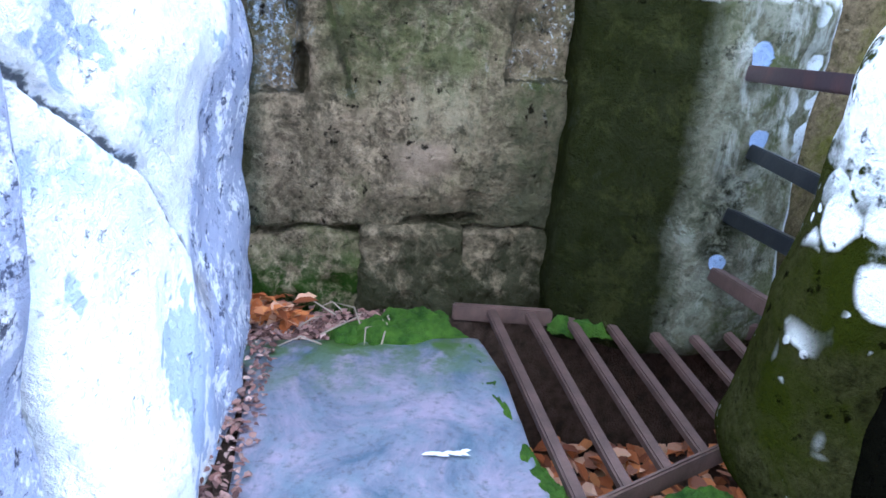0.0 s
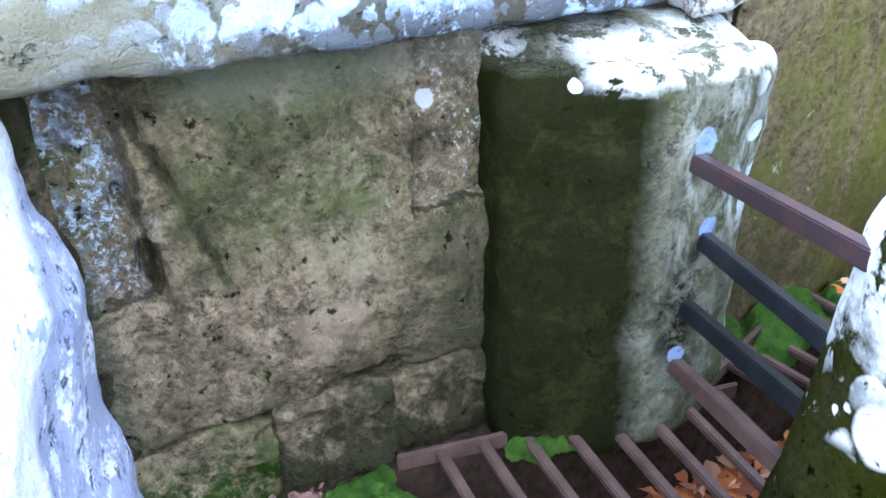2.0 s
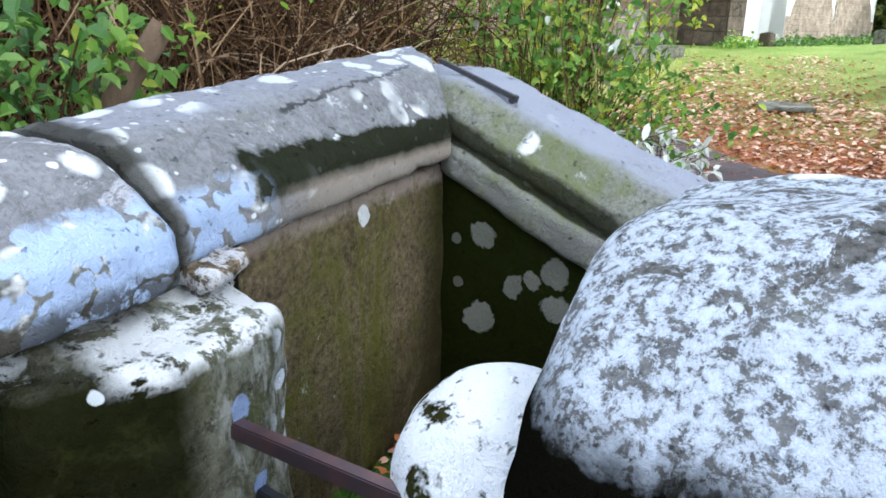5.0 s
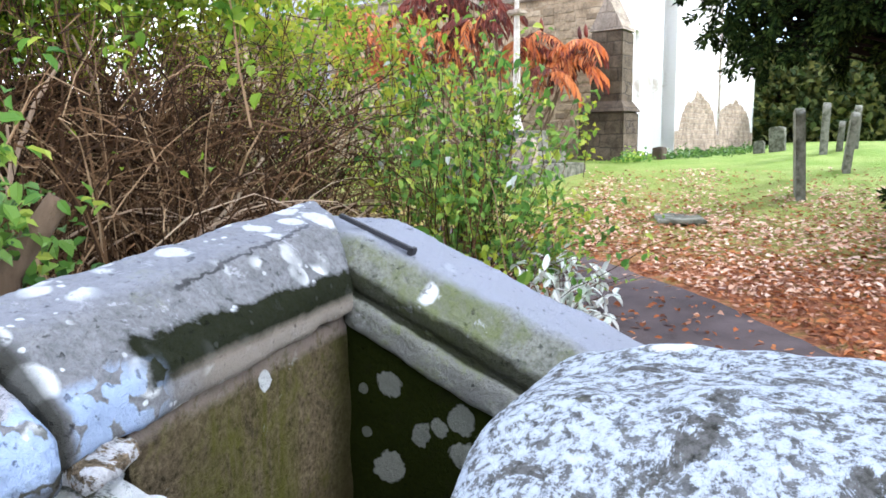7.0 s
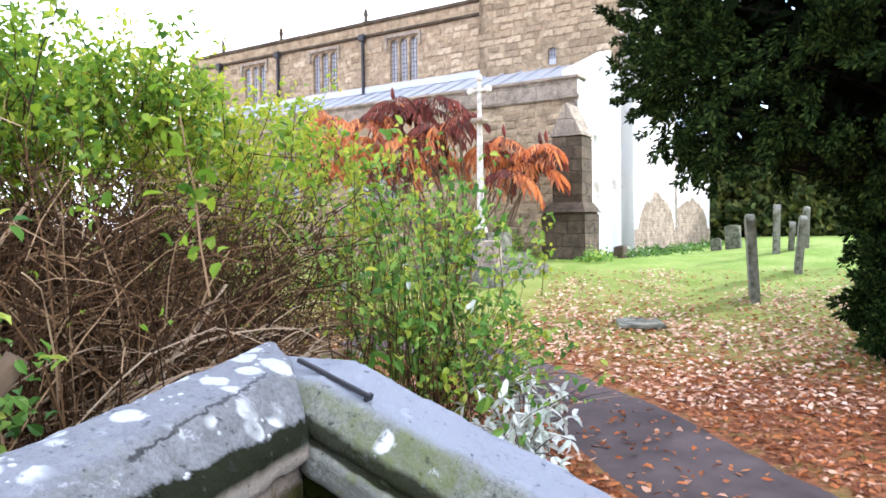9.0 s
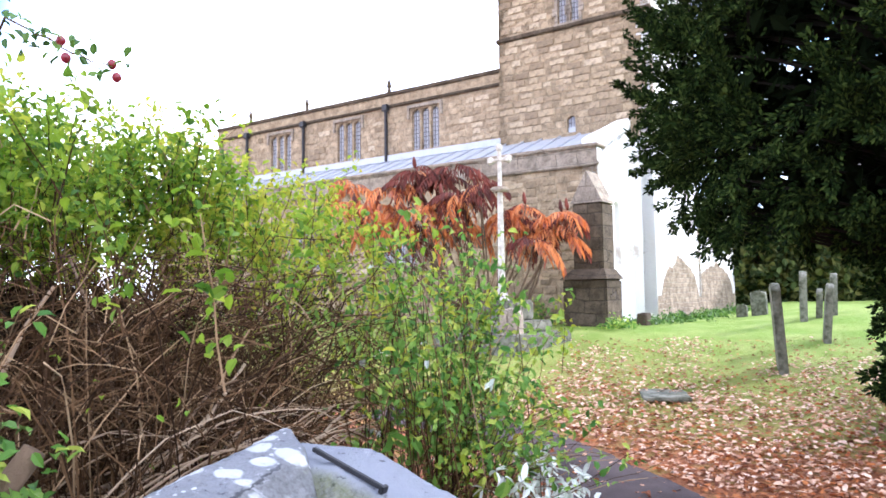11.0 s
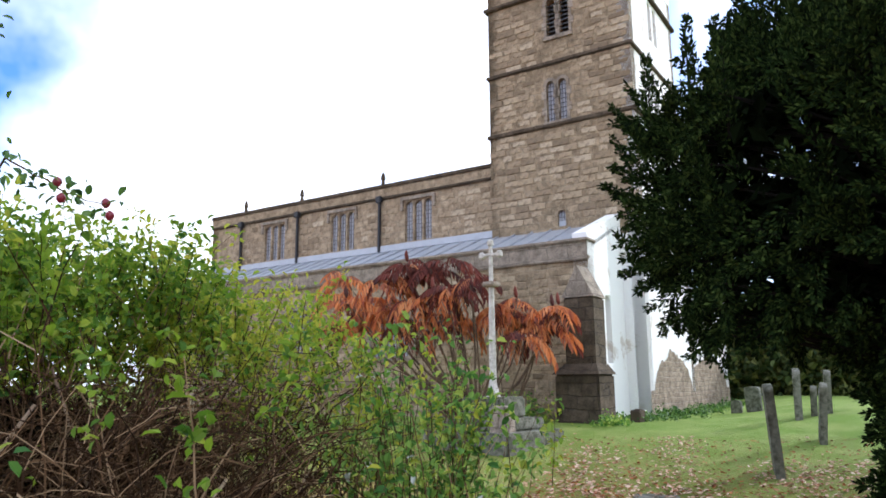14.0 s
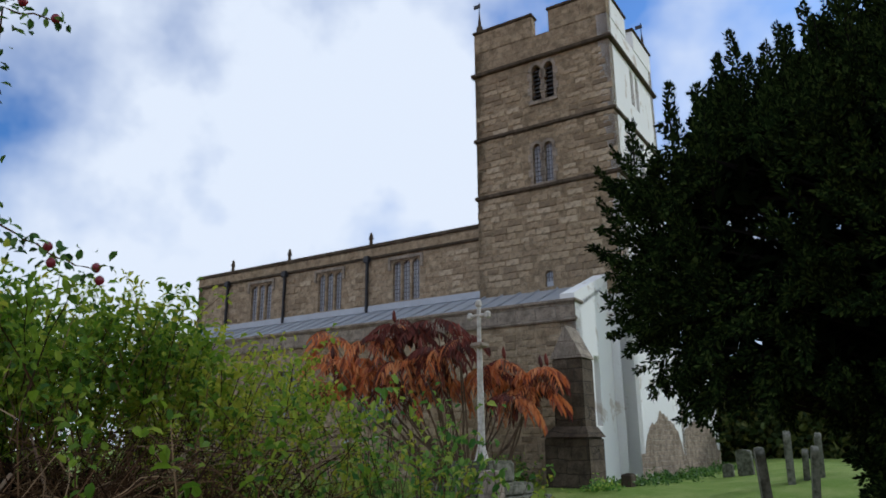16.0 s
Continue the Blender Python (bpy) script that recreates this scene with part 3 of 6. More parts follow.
M_RUBBLE = masonry("rubble_masonry", (0.38, 0.285, 0.18), (0.54, 0.42, 0.275), (0.46, 0.375, 0.26))
M_RUBBLE_W = masonry("rubble_masonry_west", (0.30, 0.23, 0.165), (0.46, 0.36, 0.265), (0.50, 0.44, 0.36), "XZ", 0.32, 0.15)
M_TOWER = masonry("tower_masonry", (0.33, 0.25, 0.155), (0.49, 0.38, 0.245), (0.41, 0.335, 0.23))
M_DRESSED = masonry("dressed_stone", (0.36, 0.30, 0.23), (0.44, 0.37, 0.29), (0.26, 0.22, 0.17), "YZ", 0.9, 0.35)
M_SOOT = masonry("weathered_string", (0.10, 0.076, 0.050), (0.155, 0.12, 0.083), (0.075, 0.06, 0.045), "YZ", 0.6, 0.3)
k = Mat("squared_stones", 0.92)
n1, n2 = k.noise(7, 5, 0.7), k.noise(40, 4, 0.7)
c = k.ramp(k.each(), [(0.0, (0.22, 0.165, 0.105)), (0.35, (0.33, 0.25, 0.16)), (0.7, (0.43, 0.335, 0.215)), (1.0, (0.52, 0.42, 0.29))])
c = k.mix(k.ramp(n1, [(0.45, 0.0), (0.7, 0.7)]), c, (0.13, 0.105, 0.075))
M_BLOCK = k.done(k.mix(k.ramp(n2, [(0.5, 0.0), (0.72, 0.6)]), c, (0.09, 0.075, 0.055)), k.math("ADD", n1, k.math("MULTIPLY", n2, 0.4)), 0.8, 0.03)
k = Mat("limewash", 0.9)
n1, n2 = k.noise(0.9, 6, 0.7, 0.5), k.noise(9, 5)
M_LIME = k.done(k.mix(k.ramp(n1, [(0.56, 0.0), (0.62, 0.8)]), (0.80, 0.79, 0.76), (0.55, 0.48, 0.40)), n2, 0.4, 0.03)
k = Mat("lead_roof", 0.45, 0.3)
n1 = k.noise(3, 5)
M_LEAD = k.done(k.mix(n1, (0.30, 0.32, 0.35), (0.46, 0.48, 0.51)), n1, 0.1, 0.01)
k = Mat("window_glass", 0.12)
# pale grey-blue base stands in for sky reflected in the panes
M_GLASS = k.done(k.mix(k.noise(5, 3), (0.27, 0.275, 0.30), (0.40, 0.40, 0.41)))
M_LOUVRE = Mat("slate_louvres", 0.7).done((0.07, 0.07, 0.07))
M_PIPE = Mat("black_iron", 0.5, 0.3).done((0.03, 0.03, 0.033))
k = Mat("pale_stone", 0.9)
n1, n2 = k.noise(9, 5, 0.7), k.noise(50, 4)
M_PALESTONE = k.done(k.mix(k.ramp(n1, [(0.38, 0.0), (0.66, 1.0)]), (0.62, 0.59, 0.52), (0.36, 0.33, 0.27)), n2, 0.6, 0.01)
k = Mat("gravestone", 0.9)
n1, n2 = k.noise(6, 6, 0.7), k.noise(60, 4)
M_GRAVE = k.done(k.mix(k.ramp(n1, [(0.4, 0.0), (0.65, 1.0)]), (0.075, 0.078, 0.052), (0.25, 0.245, 0.195)), n2, 0.6, 0.01)

k = Mat("churchyard_ground", 0.95)
g_co = k.n.new("ShaderNodeSeparateXYZ")
k.l.new(k.co, g_co.inputs[0])
wob_ = k.math("MULTIPLY", k.math("SUBTRACT", k.noise(0.9, 4), 0.5), 2.6)
reach = k.math("ADD", k.math("ADD", g_co.outputs["X"], k.math("MULTIPLY", g_co.outputs["Y"], -0.25)), wob_)
litter = k.ramp(k.math("DIVIDE", reach, 20.0), [(0.42, 1.0), (0.54, 0.0)])
patch = k.ramp(k.noise(14, 5, 0.75), [(0.42, 0.0), (0.55, 1.0)])
grass = k.mix(k.ramp(k.noise(1.2, 5), [(0.35, 0.0), (0.65, 1.0)]), (0.25, 0.39, 0.055), (0.45, 0.53, 0.15))
grass = k.mix(k.noise(40, 4), grass, (0.07, 0.13, 0.02))
leafc = k.mix(k.ramp(k.noise(22, 5, 0.8), [(0.35, 0.0), (0.65, 1.0)]), (0.14, 0.05, 0.025), (0.50, 0.21, 0.10))
amount = k.math("MULTIPLY", litter, k.ramp(k.noise(3, 4), [(0.25, 0.5), (0.5, 1.0)]))
amount = k.math("MAXIMUM", amount, k.math("MULTIPLY", patch, k.ramp(k.math("DIVIDE", reach, 20.0), [(0.5, 0.55), (0.85, 0.0)])))
M_GROUND = k.done(k.mix(amount, grass, leafc), k.noise(60, 4, 0.8), 1.0, 0.03)
k = Mat("tarmac_path", 0.8)
n1, n2 = k.noise(2, 5), k.noise(150, 4)
M_PATH = k.done(k.mix(k.ramp(n1, [(0.35, 0.0), (0.7, 1.0)]), (0.055, 0.042, 0.041), (0.105, 0.082, 0.078)), n2, 0.6, 0.006)


# ---- geometry helpers ----
def mesh_of(name, verts, faces, mat, smooth=False):
    me = bpy.data.meshes.new(name)
    me.from_pydata([tuple(v) for v in verts], [], faces)
    me.materials.append(mat)
    if smooth:
        me.polygons.foreach_set("use_smooth", [True] * len(me.polygons))
    me.update()
    return me


def part(name, me, parent, label="", m=None):
    ob = new(name, me)
    ob.parent = parent
    if m is not None:
        ob.matrix_local = m
    if label:
        ob["label"] = label
    return ob


def thing(name, label, category, m=None, me=None, kind="", group=""):
    ob = new(name, me)
    if m is not None:
        ob.matrix_world = m
    return tagged(ob, label, category, group, kind)


def box_data(x0, x1, y0, y1, z0, z1):
    v = [(x, y, z) for x in (x0, x1) for y in (y0, y1) for z in (z0, z1)]
    f = [(0, 1, 3, 2), (4, 6, 7, 5), (0, 4, 5, 1), (2, 3, 7, 6), (0, 2, 6, 4), (1, 5, 7, 3)]
    return v, f


def box(name, x0, x1, y0, y1, z0, z1, mat, bev=0.0):
    v, f = box_data(x0, x1, y0, y1, z0, z1)
    if not bev:
        return mesh_of(name, v, f, mat)
    bm = bmesh.new()
    vs = [bm.verts.new(p) for p in v]
    for q in f:
        bm.faces.new([vs[i] for i in q])
    bmesh.ops.bevel(bm, geom=bm.edges[:], offset=bev, segments=2, affect="EDGES")
    me = bpy.data.meshes.new(name)
    bm.to_mesh(me)
    bm.free()
    me.materials.append(mat)
    return me


def rough_stone(name, size, mat, r=0.03, amp=0.01, freq=6.0, n=14, seed=0.0, shape=None, mats=None, pick=None):
    """A rounded, uneven stone: size (x, y, z), standing on z = 0 round the origin. shape(p) may move each point."""
    hx, hy, hz = size[0] / 2, size[1] / 2, size[2] / 2
    verts, faces, seen = [], [], {}

    def vert(c):
        key = (round(c[0], 5), round(c[1], 5), round(c[2], 5))
        if key in seen:
            return seen[key]
        p = Vector((c[0] * hx, c[1] * hy, c[2] * hz))
        inner = Vector((max(-hx + r, min(hx - r, p.x)), max(-hy + r, min(hy - r, p.y)), max(-hz + r, min(hz - r, p.z))))
        d = p - inner
        q = inner + d.normalized() * r if d.length > 1e-9 else p
        nrm = d.normalized() if d.length > 1e-9 else Vector(c)
        s = q * freq + Vector((seed * 7.3, seed * 3.1, seed * 5.7))
        off = amp * (noise.noise(s) + 0.5 * noise.noise(s * 2.3) + 0.25 * noise.noise(s * 5.1))
        q = q + nrm * off
        q.z += hz
        if shape:
            q = shape(q)
        seen[key] = len(verts)
        verts.append(q)
        return seen[key]

    for axis in range(3):
        for side in (-1, 1):
            a, b = [(1, 2), (2, 0), (0, 1)][axis]
            ids = []
            for i in range(n + 1):
                for j in range(n + 1):
                    c = [0, 0, 0]
                    c[axis], c[a], c[b] = side, -1 + 2 * i / n, -1 + 2 * j / n
                    ids.append(vert(c))
            for i in range(n):
                for j in range(n):
                    q = (ids[i * (n + 1) + j], ids[(i + 1) * (n + 1) + j], ids[(i + 1) * (n + 1) + j + 1], ids[i * (n + 1) + j + 1])
                    faces.append(q if side > 0 else q[::-1])
    me = mesh_of(name, verts, faces, mat, True)
    if mats:
        for extra in mats:
            me.materials.append(extra)
        for p in me.polygons:
            p.material_index = pick(p.center, p.normal)
    return me


def tube_data(pts, radii, sides=6):
    """A tube along points."""
    verts, faces = [], []
    for i, p in enumerate(pts):
        p = Vector(p)
        d = (Vector(pts[min(i + 1, len(pts) - 1)]) - Vector(pts[max(i - 1, 0)])).normalized()
        a = d.orthogonal().normalized()
        b = d.cross(a)
        for s in range(sides):
            t = 2 * math.pi * s / sides
            verts.append(p + (a * math.cos(t) + b * math.sin(t)) * radii[i])
    for i in range(len(pts) - 1):
        for s in range(sides):
            s2 = (s + 1) % sides
            faces.append((i * sides + s, i * sides + s2, (i + 1) * sides + s2, (i + 1) * sides + s))
    faces.append(tuple(range(sides))[::-1])
    faces.append(tuple((len(pts) - 1) * sides + s for s in range(sides)))
    return verts, faces


class Heap:
    """Collects many small pieces into one mesh."""

    def __init__(self):
        self.v, self.f = [], []

    def add(self, verts, faces):
        n = len(self.v)
        self.v += [tuple(p) for p in verts]
        self.f += [tuple(i + n for i in q) for q in faces]

    def needle(self, p, along, normal, length, width, fold=0.25):
        along, normal = along.normalized(), normal.normalized()
        side = along.cross(normal)
        if side.length < 1e-4:
            side = along.orthogonal()
        side.normalize()
        up = side.cross(along)
        n = len(self.v)
        mid = p + along * length * 0.5
        self.v += [tuple(p), tuple(mid + side * width * 0.5 + up * width * fold), tuple(p + along * length), tuple(mid - side * width * 0.5 + up * width * fold)]
        self.f += [(n, n + 1, n + 2), (n, n + 2, n + 3)]

    def leaf(self, p, along, normal, length, width, fold=0.25):
        along, normal = along.normalized(), normal.normalized()
        side = along.cross(normal)
        if side.length < 1e-4:
            side = along.orthogonal()
        side.normalize()
        up = side.cross(along)
        n = len(self.v)
        a, c, t = p + along * length * 0.28, p + along * length * 0.68, p + along * length
        w, lift = side * width * 0.5, up * width * fold
        self.v += [tuple(p), tuple(a + w * 0.9 + lift), tuple(c + w * 0.8 + lift), tuple(t - lift * 0.8), tuple(c - w * 0.8 + lift), tuple(a - w * 0.9 + lift), tuple(a), tuple(c)]
        self.f += [(n, n + 1, n + 6), (n, n + 6, n + 5), (n + 6, n + 1, n + 2, n + 7), (n + 5, n + 6, n + 7, n + 4), (n + 7, n + 2, n + 3), (n + 4, n + 7, n + 3)]

    def mesh(self, name, mat, smooth=False):
        return mesh_of(name, self.v, self.f, mat, smooth)


rng = random.Random(11)


def rvec():
    while True:
        v = Vector((rng.uniform(-1, 1), rng.uniform(-1, 1), rng.uniform(-1, 1)))
        if 0.05 < v.length < 1:
            return v.normalized()


def smooth(t):
    t = max(0.0, min(1.0, t))
    return t * t * (3 - 2 * t)


# ---- ground ----
CORNER = Vector((3.50, 1.50, 0))
END_OUT = Vector((1, 0, 0))


def inside_stile(x, y):
    d = Vector((x, y, 0)) - CORNER
    return -1.4 + 0.5 * noise.noise(Vector((x * 1.6, 0, 3))) + 0.2 * noise.noise(Vector((x * 6, 0, 5))) < y < 1.58 and d.dot(END_OUT) < 0.12 and x > -0.1 + 0.4 * noise.noise(Vector((y * 1.6, 7, 3))) + 0.15 * noise.noise(Vector((y * 6, 7, 5)))


def in_pit(x, y):
    return 1.44 < x < 2.88 and 0.68 + 0.1 * (x - 1.5) < y < 1.36 and (Vector((x, y, 0)) - CORNER).dot(END_OUT) < -0.1


def ground_z(x, y):
    if inside_stile(x, y):
        if in_pit(x, y):
            return -0.46
        return -0.03
    z = 0.28 + 0.92 * smooth((x - 6.5) / 12.5) + 0.3 * smooth((x - 14) / 7) * smooth((-0.5 - y) / 3)
    z += 0.03 * noise.noise(Vector((x * 0.5, y * 0.5, 0))) + 0.25 * smooth((y - 1.8) / 2) * smooth((9 - x) / 5)
    if y < 1.58 and x < 4:
        z = -0.03 + (z + 0.03) * smooth((x - 2.6) / 1.4)
    if x < 0.65 and y > 1.0:
        low = -0.03 + 0.56 * smooth((y - 1.2) / 2.2)
        z += (low - z) * smooth((0.65 - x) / 0.4)
    return z


def axis_steps(lo, hi, a, b, step):
    out = [a + i * step for i in range(int((b - a) / step) + 1)]
    g, p = step, out[-1]
    while p < hi:
        g *= 1.22
        p += g
        out.append(min(p, hi))
    g, p = step, out[0]
    while p > lo:
        g *= 1.22
        p -= g
        out.insert(0, max(p, lo))
    return out


gx, gy = axis_steps(-900, 1500, -1.2, 4.8, 0.055), axis_steps(-1000, 1000, -2.3, 2.9, 0.055)
gv = [(x, y, ground_z(x, y)) for x in gx for y in gy]
gf = [(i * len(gy) + j, (i + 1) * len(gy) + j, (i + 1) * len(gy) + j + 1, i * len(gy) + j + 1) for i in range(len(gx) - 1) for j in range(len(gy) - 1)]
ground = thing("ground", "short grass churchyard covered with brown autumn leaves", "ground", me=mesh_of("ground", gv, gf, M_GROUND), kind="structure")
soil_in = [p for p in ground.data.polygons if inside_stile(p.center.x, p.center.y)]
ground.data.materials.append(M_SOIL)
for p in soil_in:
    p.material_index = 1

# the tarmac path, a thin ribbon on the ground
pc = [(3.2, -26.0), (3.3, -16.0), (3.45, -8.0), (3.6, -4.4), (3.95, -2.4), (4.45, -1.25), (5.18, -0.45), (6.15, 0.15), (7.25, 0.72), (8.4, 1.62), (9.3, 2.7), (10.0, 4.2)]
pv, pf = [], []
fine = []
for i in range(len(pc) - 1):
    for s in range(10):
        t = s / 10
        p0, p1, p2, p3 = [Vector((*pc[max(0, min(len(pc) - 1, i + o))], 0)) for o in (-1, 0, 1, 2)]
        fine.append(0.5 * ((2 * p1) + (p2 - p0) * t + (2 * p0 - 5 * p1 + 4 * p2 - p3) * t * t + (3 * p1 - p0 - 3 * p2 + p3) * t ** 3))
for i, p in enumerate(fine):
    d = (fine[min(i + 1, len(fine) - 1)] - fine[max(i - 1, 0)]).normalized()
    s = Vector((-d.y, d.x, 0))
    for j in range(7):
        q = p + s * ((-0.5 + j / 6) * 1.28 + (0.06 * noise.noise(Vector((i * 0.4, j, 3))) if j in (0, 6) else 0))
        pv.append((q.x, q.y, ground_z(q.x, q.y) + (0.012 if 0 < j < 6 else -0.01)))
pf = [(i * 7 + j, i * 7 + j + 1, (i + 1) * 7 + j + 1, (i + 1) * 7 + j) for i in range(len(fine) - 1) for j in range(6)]
thing("path", "worn grey tarmac churchyard path strewn with leaves", "path", me=mesh_of("path", pv, [q[::-1] for q in pf], M_PATH), kind="structure")

# ---- the stone stile ----
wall_north = thing("wall_north", "rough sandstone block wall with algae and open joints", "wall", pose(0, 0, 0), kind="structure")
part("wall_core", box("wall_core", 0.70, 3.60, 1.56, 1.84, -0.3, 0.96, M_MORTAR), wall_north)
def bottom_course(p):
    if p.y < 0:
        p.y += 0.016 * noise.noise(Vector((p.x * 16, 5.0, p.z * 16))) + 0.007 * noise.noise(Vector((p.x * 45, 6.0, p.z * 45)))
    p.z += 0.016 * noise.noise(Vector((p.x * 11, 7.0, 1.0))) * smooth((p.z - 0.1) / 0.1)
    return p


part("stone", rough_stone("stone", (0.22, 0.24, 1.0), M_WALL, 0.02, 0.015, 8.0, 24, 19.0), wall_north, m=pose(0.83, 1.575, -0.05))
# the bottom course: x0, x1, z0, z1, proud
for i, (x0, x1, z0, z1, pr) in enumerate(((0.90, 1.212, -0.05, 0.206, 0.0), (1.206, 1.470, -0.05, 0.226, 0.014), (1.462, 1.73, -0.05, 0.212, 0.002))):
    part("stone", rough_stone("stone", (x1 - x0, 0.26, z1 - z0), M_WALL if i else M_WALL_MOSS, 0.014, 0.020, 8.0, 40, i + 1.0, bottom_course), wall_north, m=pose((x0 + x1) / 2, 1.44 + 0.13 - pr, z0))


def carve(p):
    """Tool marks, recesses and holes in the face of the big block."""
    if p.y < -0.05:
        v = Vector((p.x * 8, 3.0, p.z * 8))
        w = 0.012 * noise.noise(v * 1.3)
        edge = -0.225 + (0.60 - p.z) * 0.32
        p.y += 0.040 * smooth((p.x - edge) / 0.014) * smooth((0.24 - p.x) / 0.1) * smooth((p.z - 0.27) / 0.1)
        p.y += 0.034 * smooth((-0.265 + w - p.x) / 0.012) * smooth((p.z - 0.335 + w) / 0.015)
        p.y += 0.036 * smooth((p.x - 0.235 + w) / 0.012) * smooth((p.z - 0.385 - w) / 0.015)
        for hx_, hz_, rx_, rz_, d_ in ((-0.262, 0.39, 0.020, 0.055, 0.09), (-0.285, 0.52, 0.012, 0.03, 0.04), (0.10, 0.018, 0.09, 0.016, 0.08), (0.235, 0.40, 0.012, 0.02, 0.03)):
            q = ((p.x - hx_) / rx_) ** 2 + ((p.z - hz_) / rz_) ** 2
            p.y += d_ * smooth(1.5 - q)
        p.y += 0.016 * noise.noise(Vector((p.x * 12, 1.0, p.z * 12))) + 0.008 * noise.noise(Vector((p.x * 40, 2.0, p.z * 40)))
        p.y -= 0.010 * smooth((0.05 - abs(p.z - 0.19 - 0.3 * (p.x - 0.05) ** 2)) / 0.05) * smooth((0.2 - abs(p.x - 0.08)) / 0.1)
    p.z += 0.012 * noise.noise(Vector((p.x * 9, 0.0, 4.0))) * (1 if p.z < 0.1 else 0)
    return p


part("stone", rough_stone("stone", (0.80, 0.26, 0.735), M_BLOCK_FACE, 0.02, 0.010, 7.0, 90, 7.0, carve), wall_north, "large tooled sandstone block", pose(1.315, 1.57, 0.215))

# tall slab beyond the gatepost
part("stone", rough_stone("stone", (1.42, 0.2, 1.10), M_PANEL, 0.02, 0.012, 3.0, 16, 21), wall_north, "algae-stained upright slab", pose(2.86, 1.575, -0.12, 0, 0, 1.5))
part("stone", rough_stone("stone", (0.16, 0.10, 0.05), M_SPECK, 0.02, 0.012, 20, 6, 22), wall_north, m=pose(2.22, 1.43, 0.925, 0, -8, 0))


def bulge(p):
    t = p.z / 0.92
    p.y += 0.03 * t
    if p.z > 0.7:
        p.z -= 0.055 * smooth((p.z - 0.7) / 0.2) * smooth((0.02 - p.y) / 0.16)
    if p.y < 0:
        p.y += 0.09 * smooth((-0.02 - p.x) / 0.28)
        p.y += 0.05 * smooth((p.x - 0.12) / 0.18)
    return p


gatepost = thing("gatepost", "green algae-covered stone gatepost with white lichen on top", "gatepost", pose(2.005, 1.46, -0.06, 0, 0, -2),
                 rough_stone("gatepost", (0.60, 0.46, 0.98), M_POST, 0.045, 0.018, 4.0, 60, 31, bulge))


def coping_mesh(name, length, profile, mat, seed, cut0=0.0, cut1=0.0, rise=0.0, fall=0.0, steps=90):
    """A weathered coping stone along +x with the cross-section (y, z) given; cut0 and cut1 slant its ends; rise and fall tilt its top and bottom."""
    prof = []
    for i in range(len(profile)):
        a, b = Vector(profile[i]), Vector(profile[(i + 1) % len(profile)])
        k_ = max(2, int((b - a).length / 0.014))
        prof += [a.lerp(b, j / k_) for j in range(k_)]
    for _ in range(2):
        prof = [(prof[j - 1] + prof[j] * 2 + prof[(j + 1) % len(prof)]) / 4 for j in range(len(prof))]
    y_in = min(p[0] for p in profile)
    z_lo, z_hi = min(p[1] for p in profile), max(p[1] for p in profile)
    m = len(prof)
    verts, faces = [], []
    for i in range(steps + 1):
        t = i / steps
        e = smooth((0.018 - min(t, 1 - t)) / 0.018)
        for j, p in enumerate(prof):
            x = length * t + (cut0 * (1 - t) + cut1 * t) * (p.x - y_in)
            s = Vector((x * 5 + seed * 9, p.x * 5, p.y * 5))
            off = 0.010 * noise.noise(s) + 0.007 * noise.noise(s * 2.7) + 0.004 * noise.noise(s * 7) + 0.002 * noise.noise(s * 17) - 0.012 * e
            if p.y < z_lo + 0.02:
                off += 0.007 * noise.noise(Vector((x * 8, seed, 2.0)))
            d = (prof[(j + 1) % m] - prof[j - 1]).normalized()
            q = p + Vector((-d.y, d.x)) * off
            h = (p.y - z_lo) / (z_hi - z_lo)
            verts.append((x, q.x, q.y + max(x, 0.0) * (rise * h + fall * (1 - h))))
    for i in range(steps):
        for j in range(m):
            j2 = (j + 1) % m
            faces.append((i * m + j, i * m + j2, (i + 1) * m + j2, (i + 1) * m + j))
    faces.append(tuple(range(m))[::-1])
    faces.append(tuple(steps * m + j for j in range(m)))
    me = mesh_of(name, verts, faces, mat, True)
    bm = bmesh.new()
    bm.from_mesh(me)
    bmesh.ops.recalc_face_normals(bm, faces=bm.faces[:])
    bm.to_mesh(me)
    bm.free()
    for p in me.polygons:
        if len(p.vertices) > 8:
            p.use_smooth = False
    return me


PROF_A = [(1.36, 0.955), (1.352, 0.98), (1.355, 1.075), (1.385, 1.105), (1.50, 1.20), (1.56, 1.232), (1.78, 1.255), (1.88, 1.225), (1.93, 1.10), (1.93, 0.955)]
PROF_B = [(1.445, 0.965), (1.43, 0.985), (1.435, 1.075), (1.465, 1.105), (1.55, 1.20), (1.60, 1.232), (1.80, 1.255), (1.90, 1.225), (1.95, 1.10), (1.95, 0.965)]
thing("coping_stone", "weathered grey coping stone with blue-white lichen along its edge", "coping", pose(0.62, 0, 0), coping_mesh("coping_stone", 1.445, PROF_A, M_COPE, 1, 0.0, -0.10), group="coping stones")
thing("coping_stone", "pale grey coping stone spotted with white lichen", "coping", pose(2.115, 0, 0), coping_mesh("coping_stone", 1.295, PROF_B, M_COPE_2, 2, -0.08, 1.03, 0.085, 0.035), group="coping stones")

# the end wall drops away from the corner, its coping sloping with it
wall_east = thing("wall_east", "mossy end wall of the stile, coloured dark for shade, with pale lichen discs", "wall", pose(3.45, 1.52, 0, 0, 0, -90), kind="structure")


def sloped(p):
    top = 0.98 - 0.50 * (p.x + 0.95)
    p.z = -0.25 + (top + 0.25) * p.z / 1.2
    return p


